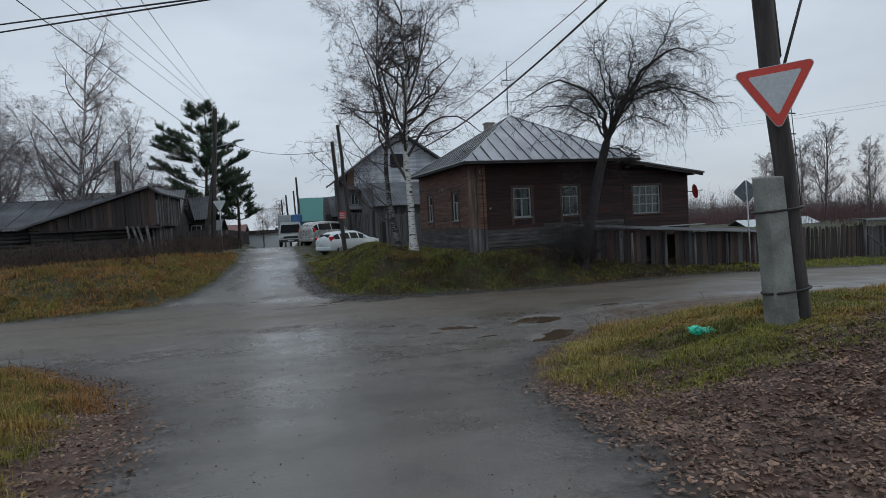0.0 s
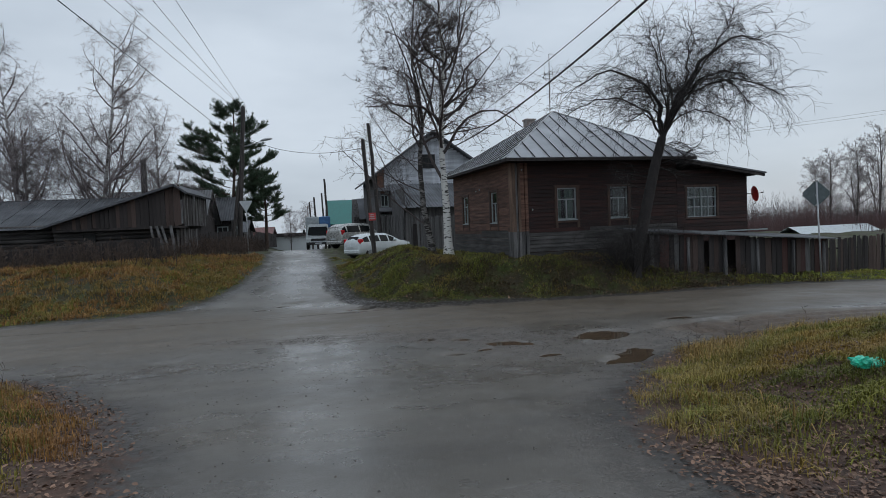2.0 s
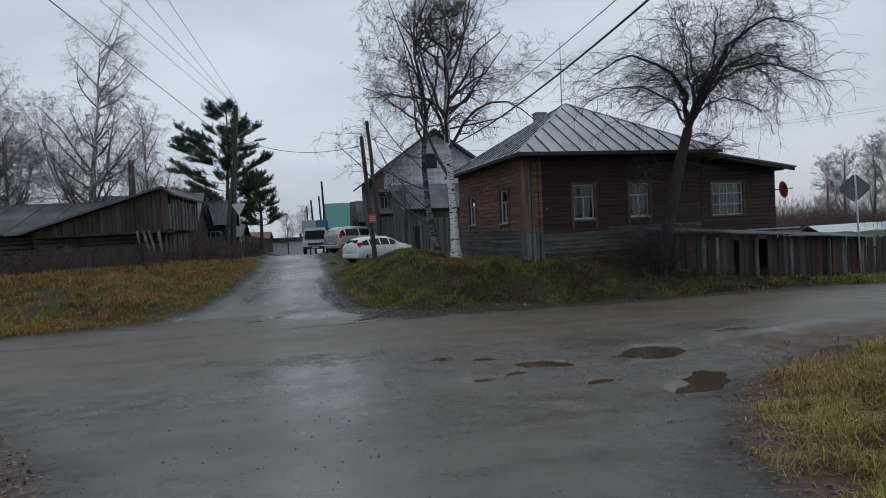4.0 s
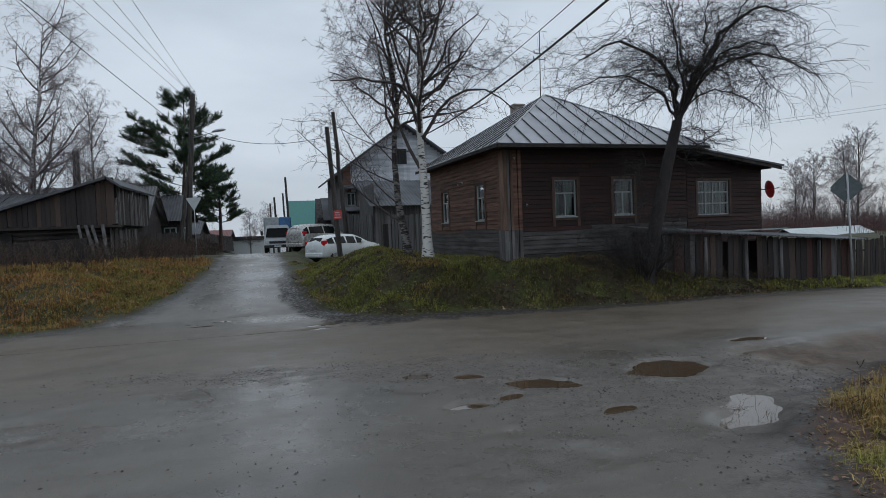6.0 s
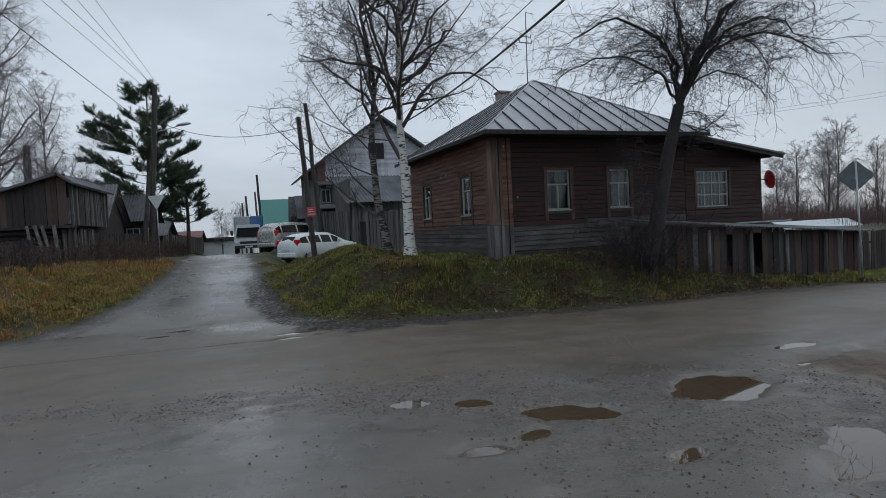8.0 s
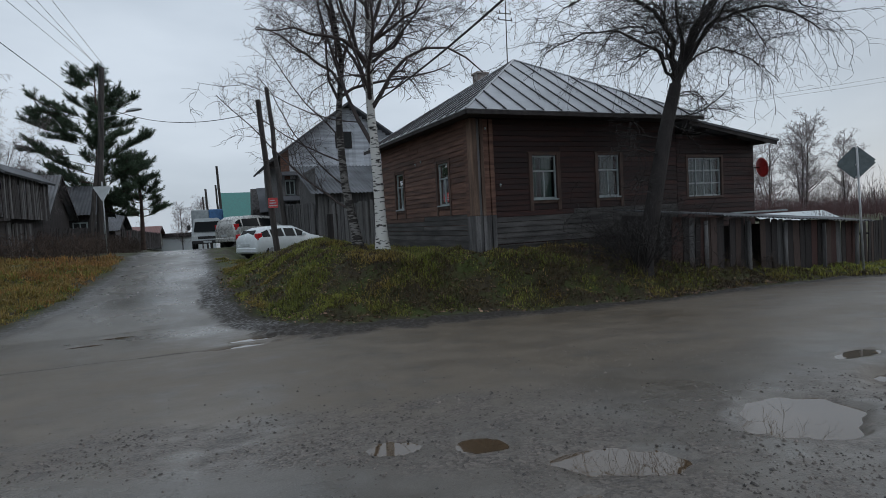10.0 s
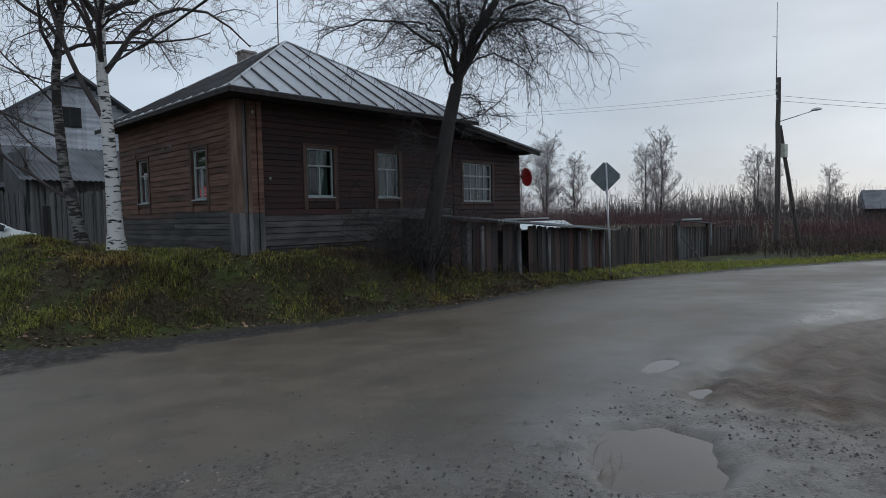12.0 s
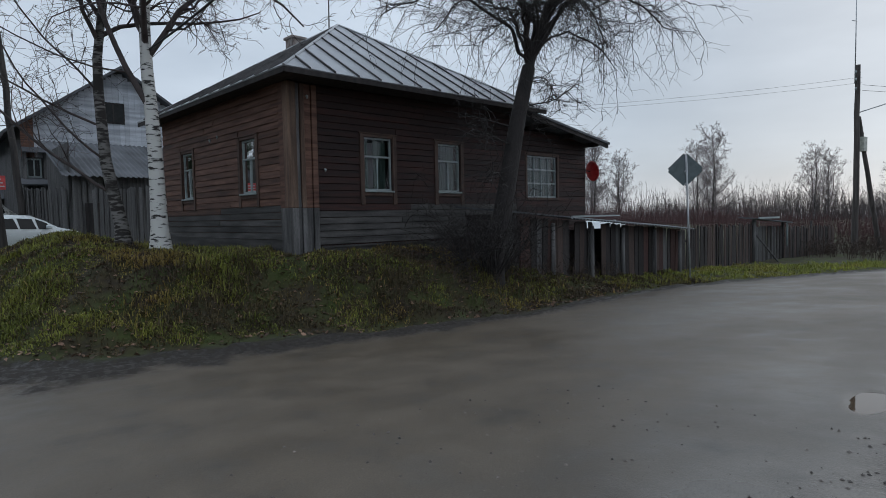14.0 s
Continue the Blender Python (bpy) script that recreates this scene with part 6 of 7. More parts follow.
# ---- the grey gabled house behind the birches ----
SILVER = mat("silver_board", (0.42, 0.44, 0.48), 0.8, var=0.3, scale=0.8, bump=0.4, bump_scale=20, stretch=(0.5, 6, 6), second=(0.6, 0.62, 0.66), island=0.15)
barn = thing("gabled_house", pose(2.3, 48.0, 0, 0, 0, 3), "two-storey grey boarded house with a steep gable", "house")
part("wall", prism(bmesh.new(), [(1.5, -1.2), (11.6, -1.2), (11.6, 4.6), (5.8, 8.5), (1.5, 5.5)], 0, 9.5), GREY_UPRIGHT, barn)
u, r = 1.5, random.Random(6)
while u < 11.5:
    w = r.uniform(0.2, 0.3)
    top = 4.6 + 3.9 * (1 - abs(u + w / 2 - 5.8) / 5.8)
    low = 4.35 if u > 3.2 else 3.9
    part("board", boxed(u + 0.004, u + w - 0.004, -0.035 - r.uniform(0, 0.01), 0, low, max(low + 0.05, top - 0.1)), SILVER if u > 1.9 else RED_BOARD, barn)
    u += w
for a, b in (((0.75, 5.0), (5.8, 8.62)), ((12.35, 4.1), (5.8, 8.62))):
    part("roof_slope", slab(bmesh.new(), [(a[0], -0.7, a[1]), (b[0], -0.7, b[1]), (b[0], 10, b[1]), (a[0], 10, a[1])], 0.12), OLD_SLATE, barn)
part("ledge_roof", slab(bmesh.new(), [(1.5, -0.6, 4.1), (11, -0.6, 4.1), (11, 0.05, 4.42), (1.5, 0.05, 4.42)], 0.05), OLD_SLATE, barn)
for x0, x1, z0, z1 in ((5.05, 5.95, 5.85, 6.75), (1.75, 2.25, 1.2, 2.3), (2.6, 3.1, 1.2, 2.3), (1.75, 2.2, 3.0, 3.75), (2.6, 3.0, 3.0, 3.75)):
    win = new("window")
    win.parent = barn
    part("window_frame", boxed(x0 - 0.08, x1 + 0.08, -0.075, -0.04, z0 - 0.08, z1 + 0.08), SASH if z0 < 5 else DARK_UPRIGHT, win)
    # opaque pane whose colour stands for the dim interior
    part("pane", boxed(x0, x1, -0.1, -0.078, z0, z1), ROOM_SHADE, win)
    part("mullion", boxed((x0 + x1) / 2 - 0.03, (x0 + x1) / 2 + 0.03, -0.11, -0.101, z0, z1), SASH if z0 < 5 else DARK_UPRIGHT, win)
for x in (1.52, 2.35, 3.3):
    part("post", boxed(x, x + 0.16, -0.2, -0.05, -0.9, 4.3), GREY_UPRIGHT, barn)
part("porch_roof", slab(bmesh.new(), [(1.2, -1.2, 2.55), (3.6, -1.2, 2.55), (3.6, 0, 2.9), (1.2, 0, 2.9)], 0.06), OLD_SLATE, barn)

out = thing("outbuilding", pose(4.9, 41.2, 0, 0, 0, 4), "grey plank outbuilding with a wavy slate roof", "outbuilding")
plank_run(out, (0.0, 0.0), (4.6, 0.0), (-0.9, -0.9), (2.62, 2.62), 101, 0.16, 0.02, (GREY_PLANKS,))
part("side_wall", boxed(-0.02, 0.06, 0.05, 4.4, -0.9, 3.9), GREY_UPRIGHT, out)
part("back_wall", boxed(0, 4.6, 4.3, 4.4, -0.9, 4.2), GREY_UPRIGHT, out)
part("door", boxed(0.5, 1.25, -0.06, -0.02, -0.6, 1.5), DARK_UPRIGHT, out, "dark plank door")
for k in range(5):
    for j in range(2):
        f0, f1 = j / 2, (j + 1) / 2 + 0.02
        y0, y1, z0, z1 = -0.4 + 4.9 * f0, -0.4 + 4.9 * f1, 2.55 + 1.85 * f0, 2.55 + 1.85 * f1
        part("slate_sheet", wavy(bmesh.new(), (-0.3 + 1.05 * k, y1, z1 + 0.012 * (1 - j)), (1, 0, 0), (0, y0 - y1, z0 - z1), 1.06, math.hypot(y1 - y0, z1 - z0), 0.2, 0.025), OLD_SLATE, out)
side = thing("board_fence", pose(0, 0, 0), "tall grey plank fence beside an outbuilding", "fence")
plank_run(side, (3.4, 45.6), (4.8, 41.2), (-0.9, -0.9), (2.3, 2.1), 102, 0.16, 0.06, (GREY_PLANKS,))
plank_run(side, (5.4, 39.0), (7.0, 34.6), (-0.9, -0.5), (1.95, 1.9), 103, 0.16, 0.05, (GREY_PLANKS,))

TEAL = mat("teal_sheet", (0.03, 0.16, 0.14), 0.5, var=0.15)
gb = thing("green_roofed_house", pose(0.5, 70, 0, 0, 0, 2), "house with a teal-green sheet metal roof", "house")
part("wall", boxed(0, 9, 0, 8, -1.2, 2.2), LOG, gb)
part("roof_slope", slab(bmesh.new(), [(-0.5, -0.6, 1.95), (9.5, -0.6, 1.95), (9.5, 4, 4.75), (-0.5, 4, 4.75)], 0.08), TEAL, gb)
part("roof_slope", slab(bmesh.new(), [(-0.5, 4.02, 4.75), (9.5, 4.02, 4.75), (9.5, 8.6, 1.95), (-0.5, 8.6, 1.95)], 0.08), TEAL, gb)
cottage("cottage", 2.3, 56.5, 62, -6, 2.4, 4.1, OLD_SLATE, LOG, "small dark cottage beside parked cars", [])
hr = thing("cottage", pose(88, 30, height(88, 30), 0, 0, 20), "low dark cottage far beyond the bend", "house")
part("wall", boxed(-4, 4, -3, 3, -0.5, 2.4), LOG, hr)
part("roof", prism(bmesh.new(), [(-4.6, 2.2), (4.6, 2.2), (0, 4.4)], -3.4, 3.4), OLD_SLATE, hr)
part("chimney", boxed(0.6, 1.1, -0.3, 0.2, 4.0, 5.4), BRICK, hr)


# ---- vehicles ----
PAINT = mat("white_car_paint", (0.62, 0.66, 0.67), 0.25, var=0.04, bump=0, fine=0.02)
SILVER_PAINT = mat("silver_car_paint", (0.45, 0.45, 0.43), 0.28, metal=0.3, var=0.05, bump=0, fine=0.02)
CAR_GLASS = mat("dark_car_glass", (0.01, 0.012, 0.013), 0.2, var=0.1, bump=0, spec=0.08)
TYRE = mat("tyre_rubber", (0.02, 0.02, 0.02), 0.85, var=0.2)
RIM = mat("alloy_rim", (0.35, 0.36, 0.37), 0.35, metal=0.7, var=0.1, bump=0)
TAIL = mat("tail_lamp", (0.5, 0.02, 0.025), 0.2, var=0.1, bump=0)
HEAD = mat("head_lamp", (0.6, 0.62, 0.62), 0.1, var=0.05, bump=0)
TRIM = mat("black_trim", (0.025, 0.025, 0.026), 0.6, var=0.1)
TARP = mat("grey_tarpaulin", (0.3, 0.33, 0.34), 0.6, var=0.15, second=(0.36, 0.39, 0.4))
BLUE_TARP = mat("blue_tarpaulin", (0.05, 0.14, 0.3), 0.55, var=0.2)


def wheel(parent, x, y, r, side):
    w = new("wheel")
    w.parent = parent
    w.location = (x, y, r)
    part("tyre", tube(bmesh.new(), (0, -0.1, 0), (0, 0.1, 0), r, sides=24), TYRE, w, smooth=False)
    bm = tube(bmesh.new(), (0, side * 0.09, 0), (0, side * 0.112, 0), r * 0.68, r * 0.62, 18)
    for k in range(5):
        a = 2 * math.pi * k / 5
        tube(bm, (0, side * 0.115, 0), (r * 0.6 * math.cos(a), side * 0.12, r * 0.6 * math.sin(a)), 0.035, 0.03, 6)
    part("rim", bm, RIM, w)


def car(name, m, label, stations, paint, wheels, r, lamps_rear, width_lamp):
    """stations, tail to nose: x, half width, sill height, belt height, roof height, half width at the roof."""
    c = thing(name, m, label, "car")
    bm = bmesh.new()
    rings = []
    for x, w, sill, belt, top, wr in stations:
        mid = (sill + belt) / 2
        half = [(w * 0.93, sill), (w, sill + 0.1), (w * 1.02, mid), (w, belt), (wr + (w - wr) * 0.2, belt + (top - belt) * 0.8), (wr * 0.86, top), (0, top + 0.02)]
        ring = [(x, -y, z) for y, z in half] + [(x, y, z) for y, z in half[-2::-1]]
        rings.append([bm.verts.new(p) for p in ring])
    n = len(rings[0])
    for a, b in zip(rings, rings[1:]):
        for i in range(n - 1):
            bm.faces.new((a[i], a[i + 1], b[i + 1], b[i]))
        bm.faces.new((a[n - 1], a[0], b[0], b[n - 1]))
    bm.faces.new(rings[0])
    bm.faces.new(rings[-1][::-1])
    bmesh.ops.recalc_face_normals(bm, faces=bm.faces[:])
    part("body", bm, paint, c, smooth=True)
    cab = [s for s in stations if s[4] - s[3] > 0.3]
    for sg in (-1, 1):
        for k in range(len(cab) - 1):
            (x0, w0, _, b0, t0, r0), (x1, w1, _, b1, t1, r1) = cab[k], cab[k + 1]
            pt = lambda x, w, b, t, r, f: (x, sg * (w + (r + (w - r) * 0.2 - w) * f / 0.8 + 0.012), b + (t - b) * f)
            q = [pt(x0 + 0.04, w0, b0, t0, r0, 0.06), pt(x1 - 0.04, w1, b1, t1, r1, 0.06), pt(x1 - 0.06, w1, b1, t1, r1, 0.76), pt(x0 + 0.06, w0, b0, t0, r0, 0.76)]
            g = bmesh.new()
            g.faces.new([g.verts.new(p) for p in (q if sg < 0 else q[::-1])])
            part("side_window", g, CAR_GLASS, c)
        for wx in wheels:
            wheel(c, wx, sg * (stations[2][1] - 0.08), r, sg)
            part("wheel_arch", tube(bmesh.new(), (wx, sg * (stations[2][1] - 0.1), r), (wx, sg * (stations[2][1] + 0.012), r), r * 1.12, sides=24), TRIM, c)
        x, z0, z1 = lamps_rear
        part("tail_lamp", boxed(x - 0.03, x + 0.26, sg * (stations[1][1] - 0.1) - 0.11, sg * (stations[1][1] - 0.1) + 0.12, z0, z1, 0.03), TAIL, c, "red tail lamp")
        xn = stations[-1][0]
        part("head_lamp", boxed(xn - 0.35, xn - 0.02, sg * (width_lamp - 0.14) - 0.15, sg * (width_lamp - 0.14) + 0.15, 0.62, 0.78, 0.04), HEAD, c, "clear head lamp")
        part("door_mirror", boxed(cab[-1][0] - 0.25, cab[-1][0] - 0.1, sg * (cab[-1][1] + 0.1) - 0.09, sg * (cab[-1][1] + 0.1) + 0.09, cab[-1][3] + 0.02, cab[-1][3] + 0.17, 0.03), paint, c)
    for (xa, _, _, _, ta, ra), (xb, _, _, _, tb, rb), nm in ((stations[1], cab[0], "rear_window"), (cab[-2], cab[-1], "windscreen"), (cab[-1], stations[-3], "windscreen")):
        g = bmesh.new()
        q = [(xa + 0.02, -ra * 0.8, ta + 0.022), (xa + 0.02, ra * 0.8, ta + 0.022), (xb - 0.02, rb * 0.8, tb + 0.022), (xb - 0.02, -rb * 0.8, tb + 0.022)]
        g.faces.new([g.verts.new(p) for p in q])
        part(nm, g, CAR_GLASS, c)
    part("sill_trim", boxed(stations[2][0], stations[-2][0], -stations[4][1] * 0.97, stations[4][1] * 0.97, stations[4][2] - 0.03, stations[4][2] + 0.05, 0.02), TRIM, c)
    part("rear_bumper", boxed(stations[0][0] - 0.05, stations[0][0] + 0.2, -stations[1][1] * 0.93, stations[1][1] * 0.93, 0.3, 0.55, 0.05), paint, c)
    part("number_plate", boxed(stations[0][0] - 0.07, stations[0][0] - 0.045, -0.26, 0.26, 0.62, 0.73), SIGN_WHITE, c)
    return c


HATCH = [(-2.1, 0.7, 0.32, 0.8, 0.88, 0.62), (-2.03, 0.78, 0.27, 0.95, 1.1, 0.6), (-1.8, 0.82, 0.25, 0.97, 1.3, 0.58), (-1.3, 0.84, 0.22, 0.96, 1.43, 0.57), (-0.5, 0.85, 0.2, 0.93, 1.47, 0.58),
         (0.2, 0.85, 0.2, 0.9, 1.43, 0.58), (0.75, 0.85, 0.2, 0.9, 1.22, 0.64), (1.15, 0.84, 0.2, 0.9, 0.98, 0.72), (1.75, 0.8, 0.22, 0.78, 0.86, 0.68), (2.1, 0.68, 0.28, 0.62, 0.7, 0.58)]
SUV = [(-2.3, 0.78, 0.4, 1.0, 1.1, 0.72), (-2.2, 0.86, 0.36, 1.1, 1.5, 0.66), (-1.75, 0.9, 0.34, 1.1, 1.72, 0.64), (-0.5, 0.92, 0.32, 1.08, 1.76, 0.66), (0.55, 0.92, 0.32, 1.06, 1.7, 0.64), (1.25, 0.9, 0.32, 1.05, 1.14, 0.8), (2.05, 0.86, 0.34, 0.95, 1.02, 0.76), (2.35, 0.74, 0.4, 0.75, 0.82, 0.64)]
car("parked_car", pose(3.0, 40.0, height(3.0, 40.0), 0, -1, 36), "small white hatchback parked on the verge", HATCH, PAINT, (-1.3, 1.28), 0.31, (-2.02, 0.85, 1.18), 0.72)
car("parked_car", pose(2.1, 47.6, height(1.2, 46), 0, 0, 40), "white off-road car with roof rails parked on the verge", SUV, SILVER_PAINT, (-1.4, 1.42), 0.37, (-2.22, 0.95, 1.3), 0.78)

truck = thing("light_truck", pose(-0.85, 54.4, height(-0.85, 54)), "white light truck with a grey and blue tarpaulin body", "truck")
bm = bmesh.new()
prism(bm, [(-1.0, 0.45), (1.0, 0.45), (1.02, 1.15), (0.98, 1.3), (0.82, 2.05), (0.7, 2.12), (-0.7, 2.12), (-0.82, 2.05), (-0.98, 1.3), (-1.02, 1.15)], -0.2, 1.5)
part("cab", bm, PAINT, truck)
bm = bmesh.new()
prism(bm, [(-0.95, 0.45), (0.95, 0.45), (0.98, 0.98), (0.85, 1.12), (-0.85, 1.12), (-0.98, 0.98)], -1.0, -0.15)
part("bonnet", bm, PAINT, truck)
part("windscreen", slab(bmesh.new(), [(-0.86, -0.42, 1.2), (0.86, -0.42, 1.2), (0.74, -0.17, 1.98), (-0.74, -0.17, 1.98)], 0.02), CAR_GLASS, truck)
part("grille", boxed(-0.6, 0.6, -1.03, -1.0, 0.72, 0.9), TRIM, truck)
part("bumper", boxed(-0.98, 0.98, -1.1, -0.95, 0.4, 0.62, 0.04), TRIM, truck)
part("number_plate", boxed(-0.26, 0.26, -1.125, -1.105, 0.46, 0.57), SIGN_WHITE, truck)
for sg in (-1, 1):
    part("head_lamp", boxed(sg * 0.76 - 0.15, sg * 0.76 + 0.15, -1.03, -0.95, 0.72, 0.95, 0.03), HEAD, truck)
    part("door_mirror", boxed(sg * 1.16 - 0.09, sg * 1.16 + 0.09, -0.2, -0.1, 1.35, 1.7, 0.03), TRIM, truck)
    for y in (-0.5, 2.4):
        w = new("wheel")
        w.parent = truck
        part("tyre", tube(bmesh.new(), (sg * 0.78, y, 0.34), (sg * 0.98, y, 0.34), 0.34, sides=20), TYRE, w)
        part("rim", tube(bmesh.new(), (sg * 0.97, y, 0.34), (sg * 1.0, y, 0.34), 0.2, sides=14), RIM, w)
part("load_bed", boxed(-1.05, 1.05, 1.6, 4.6, 0.75, 1.2, 0.02), BLUE_TARP, truck)
part("tarpaulin", boxed(-1.06, 0.1, 1.6, 4.6, 1.2, 2.78, 0.06), TARP, truck, "grey tarpaulin hood")
part("tarpaulin", boxed(0.11, 1.06, 1.6, 4.6, 1.2, 2.78, 0.06), BLUE_TARP, truck, "blue tarpaulin hood")

# ---- litter ----
bag = thing("plastic_bag", pose(5.22, 7.12, height(5.22, 7.12) + 0.015, 0, 0, 15) @ Matrix.Scale(0.8, 4), "crumpled bright green plastic bag lying on grass", "plastic bag")
bm = bmesh.new()
bmesh.ops.create_icosphere(bm, subdivisions=4, radius=1.0)
for v in bm.verts:
    k = noise.noise(v.co * 2.2) * 0.45 + noise.noise(v.co * 5) * 0.25
    v.co = Vector((v.co.x * (0.25 + 0.1 * k) + 0.04 * math.sin(5 * v.co.y), v.co.y * (0.13 + 0.08 * k), max(-0.02, v.co.z * (0.055 + 0.07 * abs(k)))))
part("bag_film", bm, mat("green_film", (0.03, 0.5, 0.33), 0.35, var=0.2, scale=9, bump=0.3), bag)
bm = bmesh.new()
bmesh.ops.create_icosphere(bm, subdivisions=3, radius=1.0)
for v in bm.verts:
    k = noise.noise(v.co * 3.1)
    v.co = Vector((v.co.x * (0.1 + 0.06 * k) - 0.22, v.co.y * (0.1 + 0.07 * k), max(-0.02, 0.05 + v.co.z * (0.06 + 0.06 * abs(k)))))
part("bag_handle", bm, mat("green_film_fold", (0.04, 0.55, 0.36), 0.35, var=0.2, scale=9), bag)

# ---- grass, leaves and stones ----
def scatter(poly, count, seed, box_, keep):
    """Random places inside a polygon and a box, thinned by keep(x, y, d)."""
    g = np.random.default_rng(seed)
    x, y = g.uniform(box_[0], box_[1], count), g.uniform(box_[2], box_[3], count)
    own = inside(poly, x, y)
    ok = own > -0.35
    x, y, own = x[ok], y[ok], own[ok]
    ok = g.random(len(x)) < keep(x, y, own, own)
    x, y = x[ok], y[ok]
    ok = hole_depth(x, y) < 0.004
    x, y = x[ok], y[ok]
    z, d = land(x, y)
    return x, y, z, d


def grass_mat(name, a, b, c):
    m = mat(name, a, 0.75, var=0.2, scale=0.9, bump=0, second=b, island=-0.45)
    n, l = m.node_tree.nodes, m.node_tree.links
    bs = n["Principled BSDF"]
    hsv = bs.inputs["Base Color"].links[0].from_node
    src = hsv.inputs["Color"].links[0].from_socket
    t = n.new("ShaderNodeTexNoise")
    t.inputs["Scale"].default_value, t.inputs["Detail"].default_value = 0.55, 4
    co = n.new("ShaderNodeTexCoord")
    l.new(co.outputs["Object"], t.inputs["Vector"])
    k = n.new("ShaderNodeMapRange")
    k.inputs["From Min"].default_value, k.inputs["From Max"].default_value = 0.47, 0.62
    l.new(t.outputs["Fac"], k.inputs["Value"])
    x = n.new("ShaderNodeMix")
    x.data_type = "RGBA"
    x.inputs["B"].default_value = (*c, 1)
    l.new(k.outputs["Result"], x.inputs["Factor"])
    l.new(src, x.inputs["A"])
    l.new(x.outputs["Result"], hsv.inputs["Color"])
    bs.inputs["Transmission Weight"].default_value = 0.0
    return m


GREEN = grass_mat("autumn_grass", (0.12, 0.125, 0.017), (0.2, 0.19, 0.028), (0.26, 0.165, 0.036))
STRAW = grass_mat("dry_grass", (0.31, 0.19, 0.055), (0.37, 0.26, 0.085), (0.21, 0.2, 0.04))
RUSSET = grass_mat("russet_grass", (0.25, 0.115, 0.032), (0.33, 0.18, 0.052), (0.2, 0.145, 0.036))
MOUND = grass_mat("mound_grass", (0.14, 0.16, 0.024), (0.23, 0.235, 0.04), (0.23, 0.16, 0.04))


def blades(name, spots, tall, wide, seed, material, label, flop=0.5, per=1):
    """Bent grass blades, two triangles and a tip each."""
    g = np.random.default_rng(seed)
    x, y, z, d = (np.repeat(q, per) for q in spots)
    n = len(x)
    x, y = x + g.normal(0, 0.03, n) * (per > 1), y + g.normal(0, 0.03, n) * (per > 1)
    patch = 0.75 + 0.35 * fuzz(x, y, 1.1) + 0.45 * fuzz(x, y, 0.3)
    h = g.uniform(tall[0], tall[1], n) * patch * np.clip(0.45 + d, 0.45, 1)
    h = np.maximum(h, 0.03)
    a = g.uniform(0, 2 * math.pi, n)
    lean = np.abs(g.normal(0, flop, n))
    dx, dy = np.cos(a), np.sin(a)
    w = g.uniform(wide * 0.6, wide * 1.3, n)
    root = np.stack([x, y, z - 0.01], -1)
    side = np.stack([-dy, dx, np.zeros(n)], -1) * w[:, None]
    out = np.stack([dx, dy, np.zeros(n)], -1)
    up = np.array([0, 0, 1.0])
    mid = root + h[:, None] * (0.55 * up + 0.3 * lean[:, None] * out)
    end = root + h[:, None] * (np.clip(1 - 0.45 * lean, 0.25, 1)[:, None] * up + 0.95 * lean[:, None] * out)
    V = np.stack([root - side, root + side, mid + side * 0.8, mid - side * 0.8, end], 1).reshape(-1, 3)
    k = np.arange(n)[:, None, None] * 5
    F = (k + np.array([[0, 1, 2], [0, 2, 3], [3, 2, 4]])[None]).reshape(-1, 3)
    return tagged(new(name, big_mesh(name, V, F, material)), label, "grass", kind="stuff")


# near bank on the right
near_r = scatter(PATCH_R, 260000, 1, (1.8, 15, 3.0, 15), lambda x, y, d, o: np.clip(ease(0.15, 1.3, o) * ease(5.0, 7.2, y + 0.15 * x + 0.7 * fuzz(x, y, 0.8)), 0, 1) * (0.7 + 0.3 * fuzz(x, y, 0.5)))
blades("grass", near_r, (0.05, 0.15), 0.0055, 2, GREEN, "short green autumn grass on the verge", 1.1, 2)
edge_r = scatter(PATCH_R, 90000, 3, (2.0, 16, 5.0, 14), lambda x, y, d, o: ease(-0.1, 0.25, o) * ease(1.5, 0.6, o) * ease(5.6, 7.4, y) * (0.1 + 0.7 * ease(-0.3, 0.5, fuzz(x, y, 0.6))))
blades("grass", edge_r, (0.1, 0.26), 0.004, 4, STRAW, "dry yellow grass along the road edge", 1.2, 3)
# near bank on the left
near_l = scatter(PATCH_L, 170000, 5, (-9, -1.2, 2.0, 15), lambda x, y, d, o: ease(0.35, 1.2, o + 0.25 * fuzz(x, y, 0.6)) * (0.6 + 0.4 * fuzz(x, y, 0.5)))
blades("grass", near_l, (0.05, 0.16), 0.0045, 6, GREEN, "green grass in the near corner of the verge", 0.6, 2)
near_l2 = scatter(PATCH_L, 40000, 7, (-10, -1.2, 8, 15), lambda x, y, d, o: ease(0.0, 0.5, o) * ease(3, 1.0, o) * 0.8)
blades("grass", near_l2, (0.06, 0.2), 0.005, 8, RUSSET, "russet dying grass at the road edge", 0.7, 2)
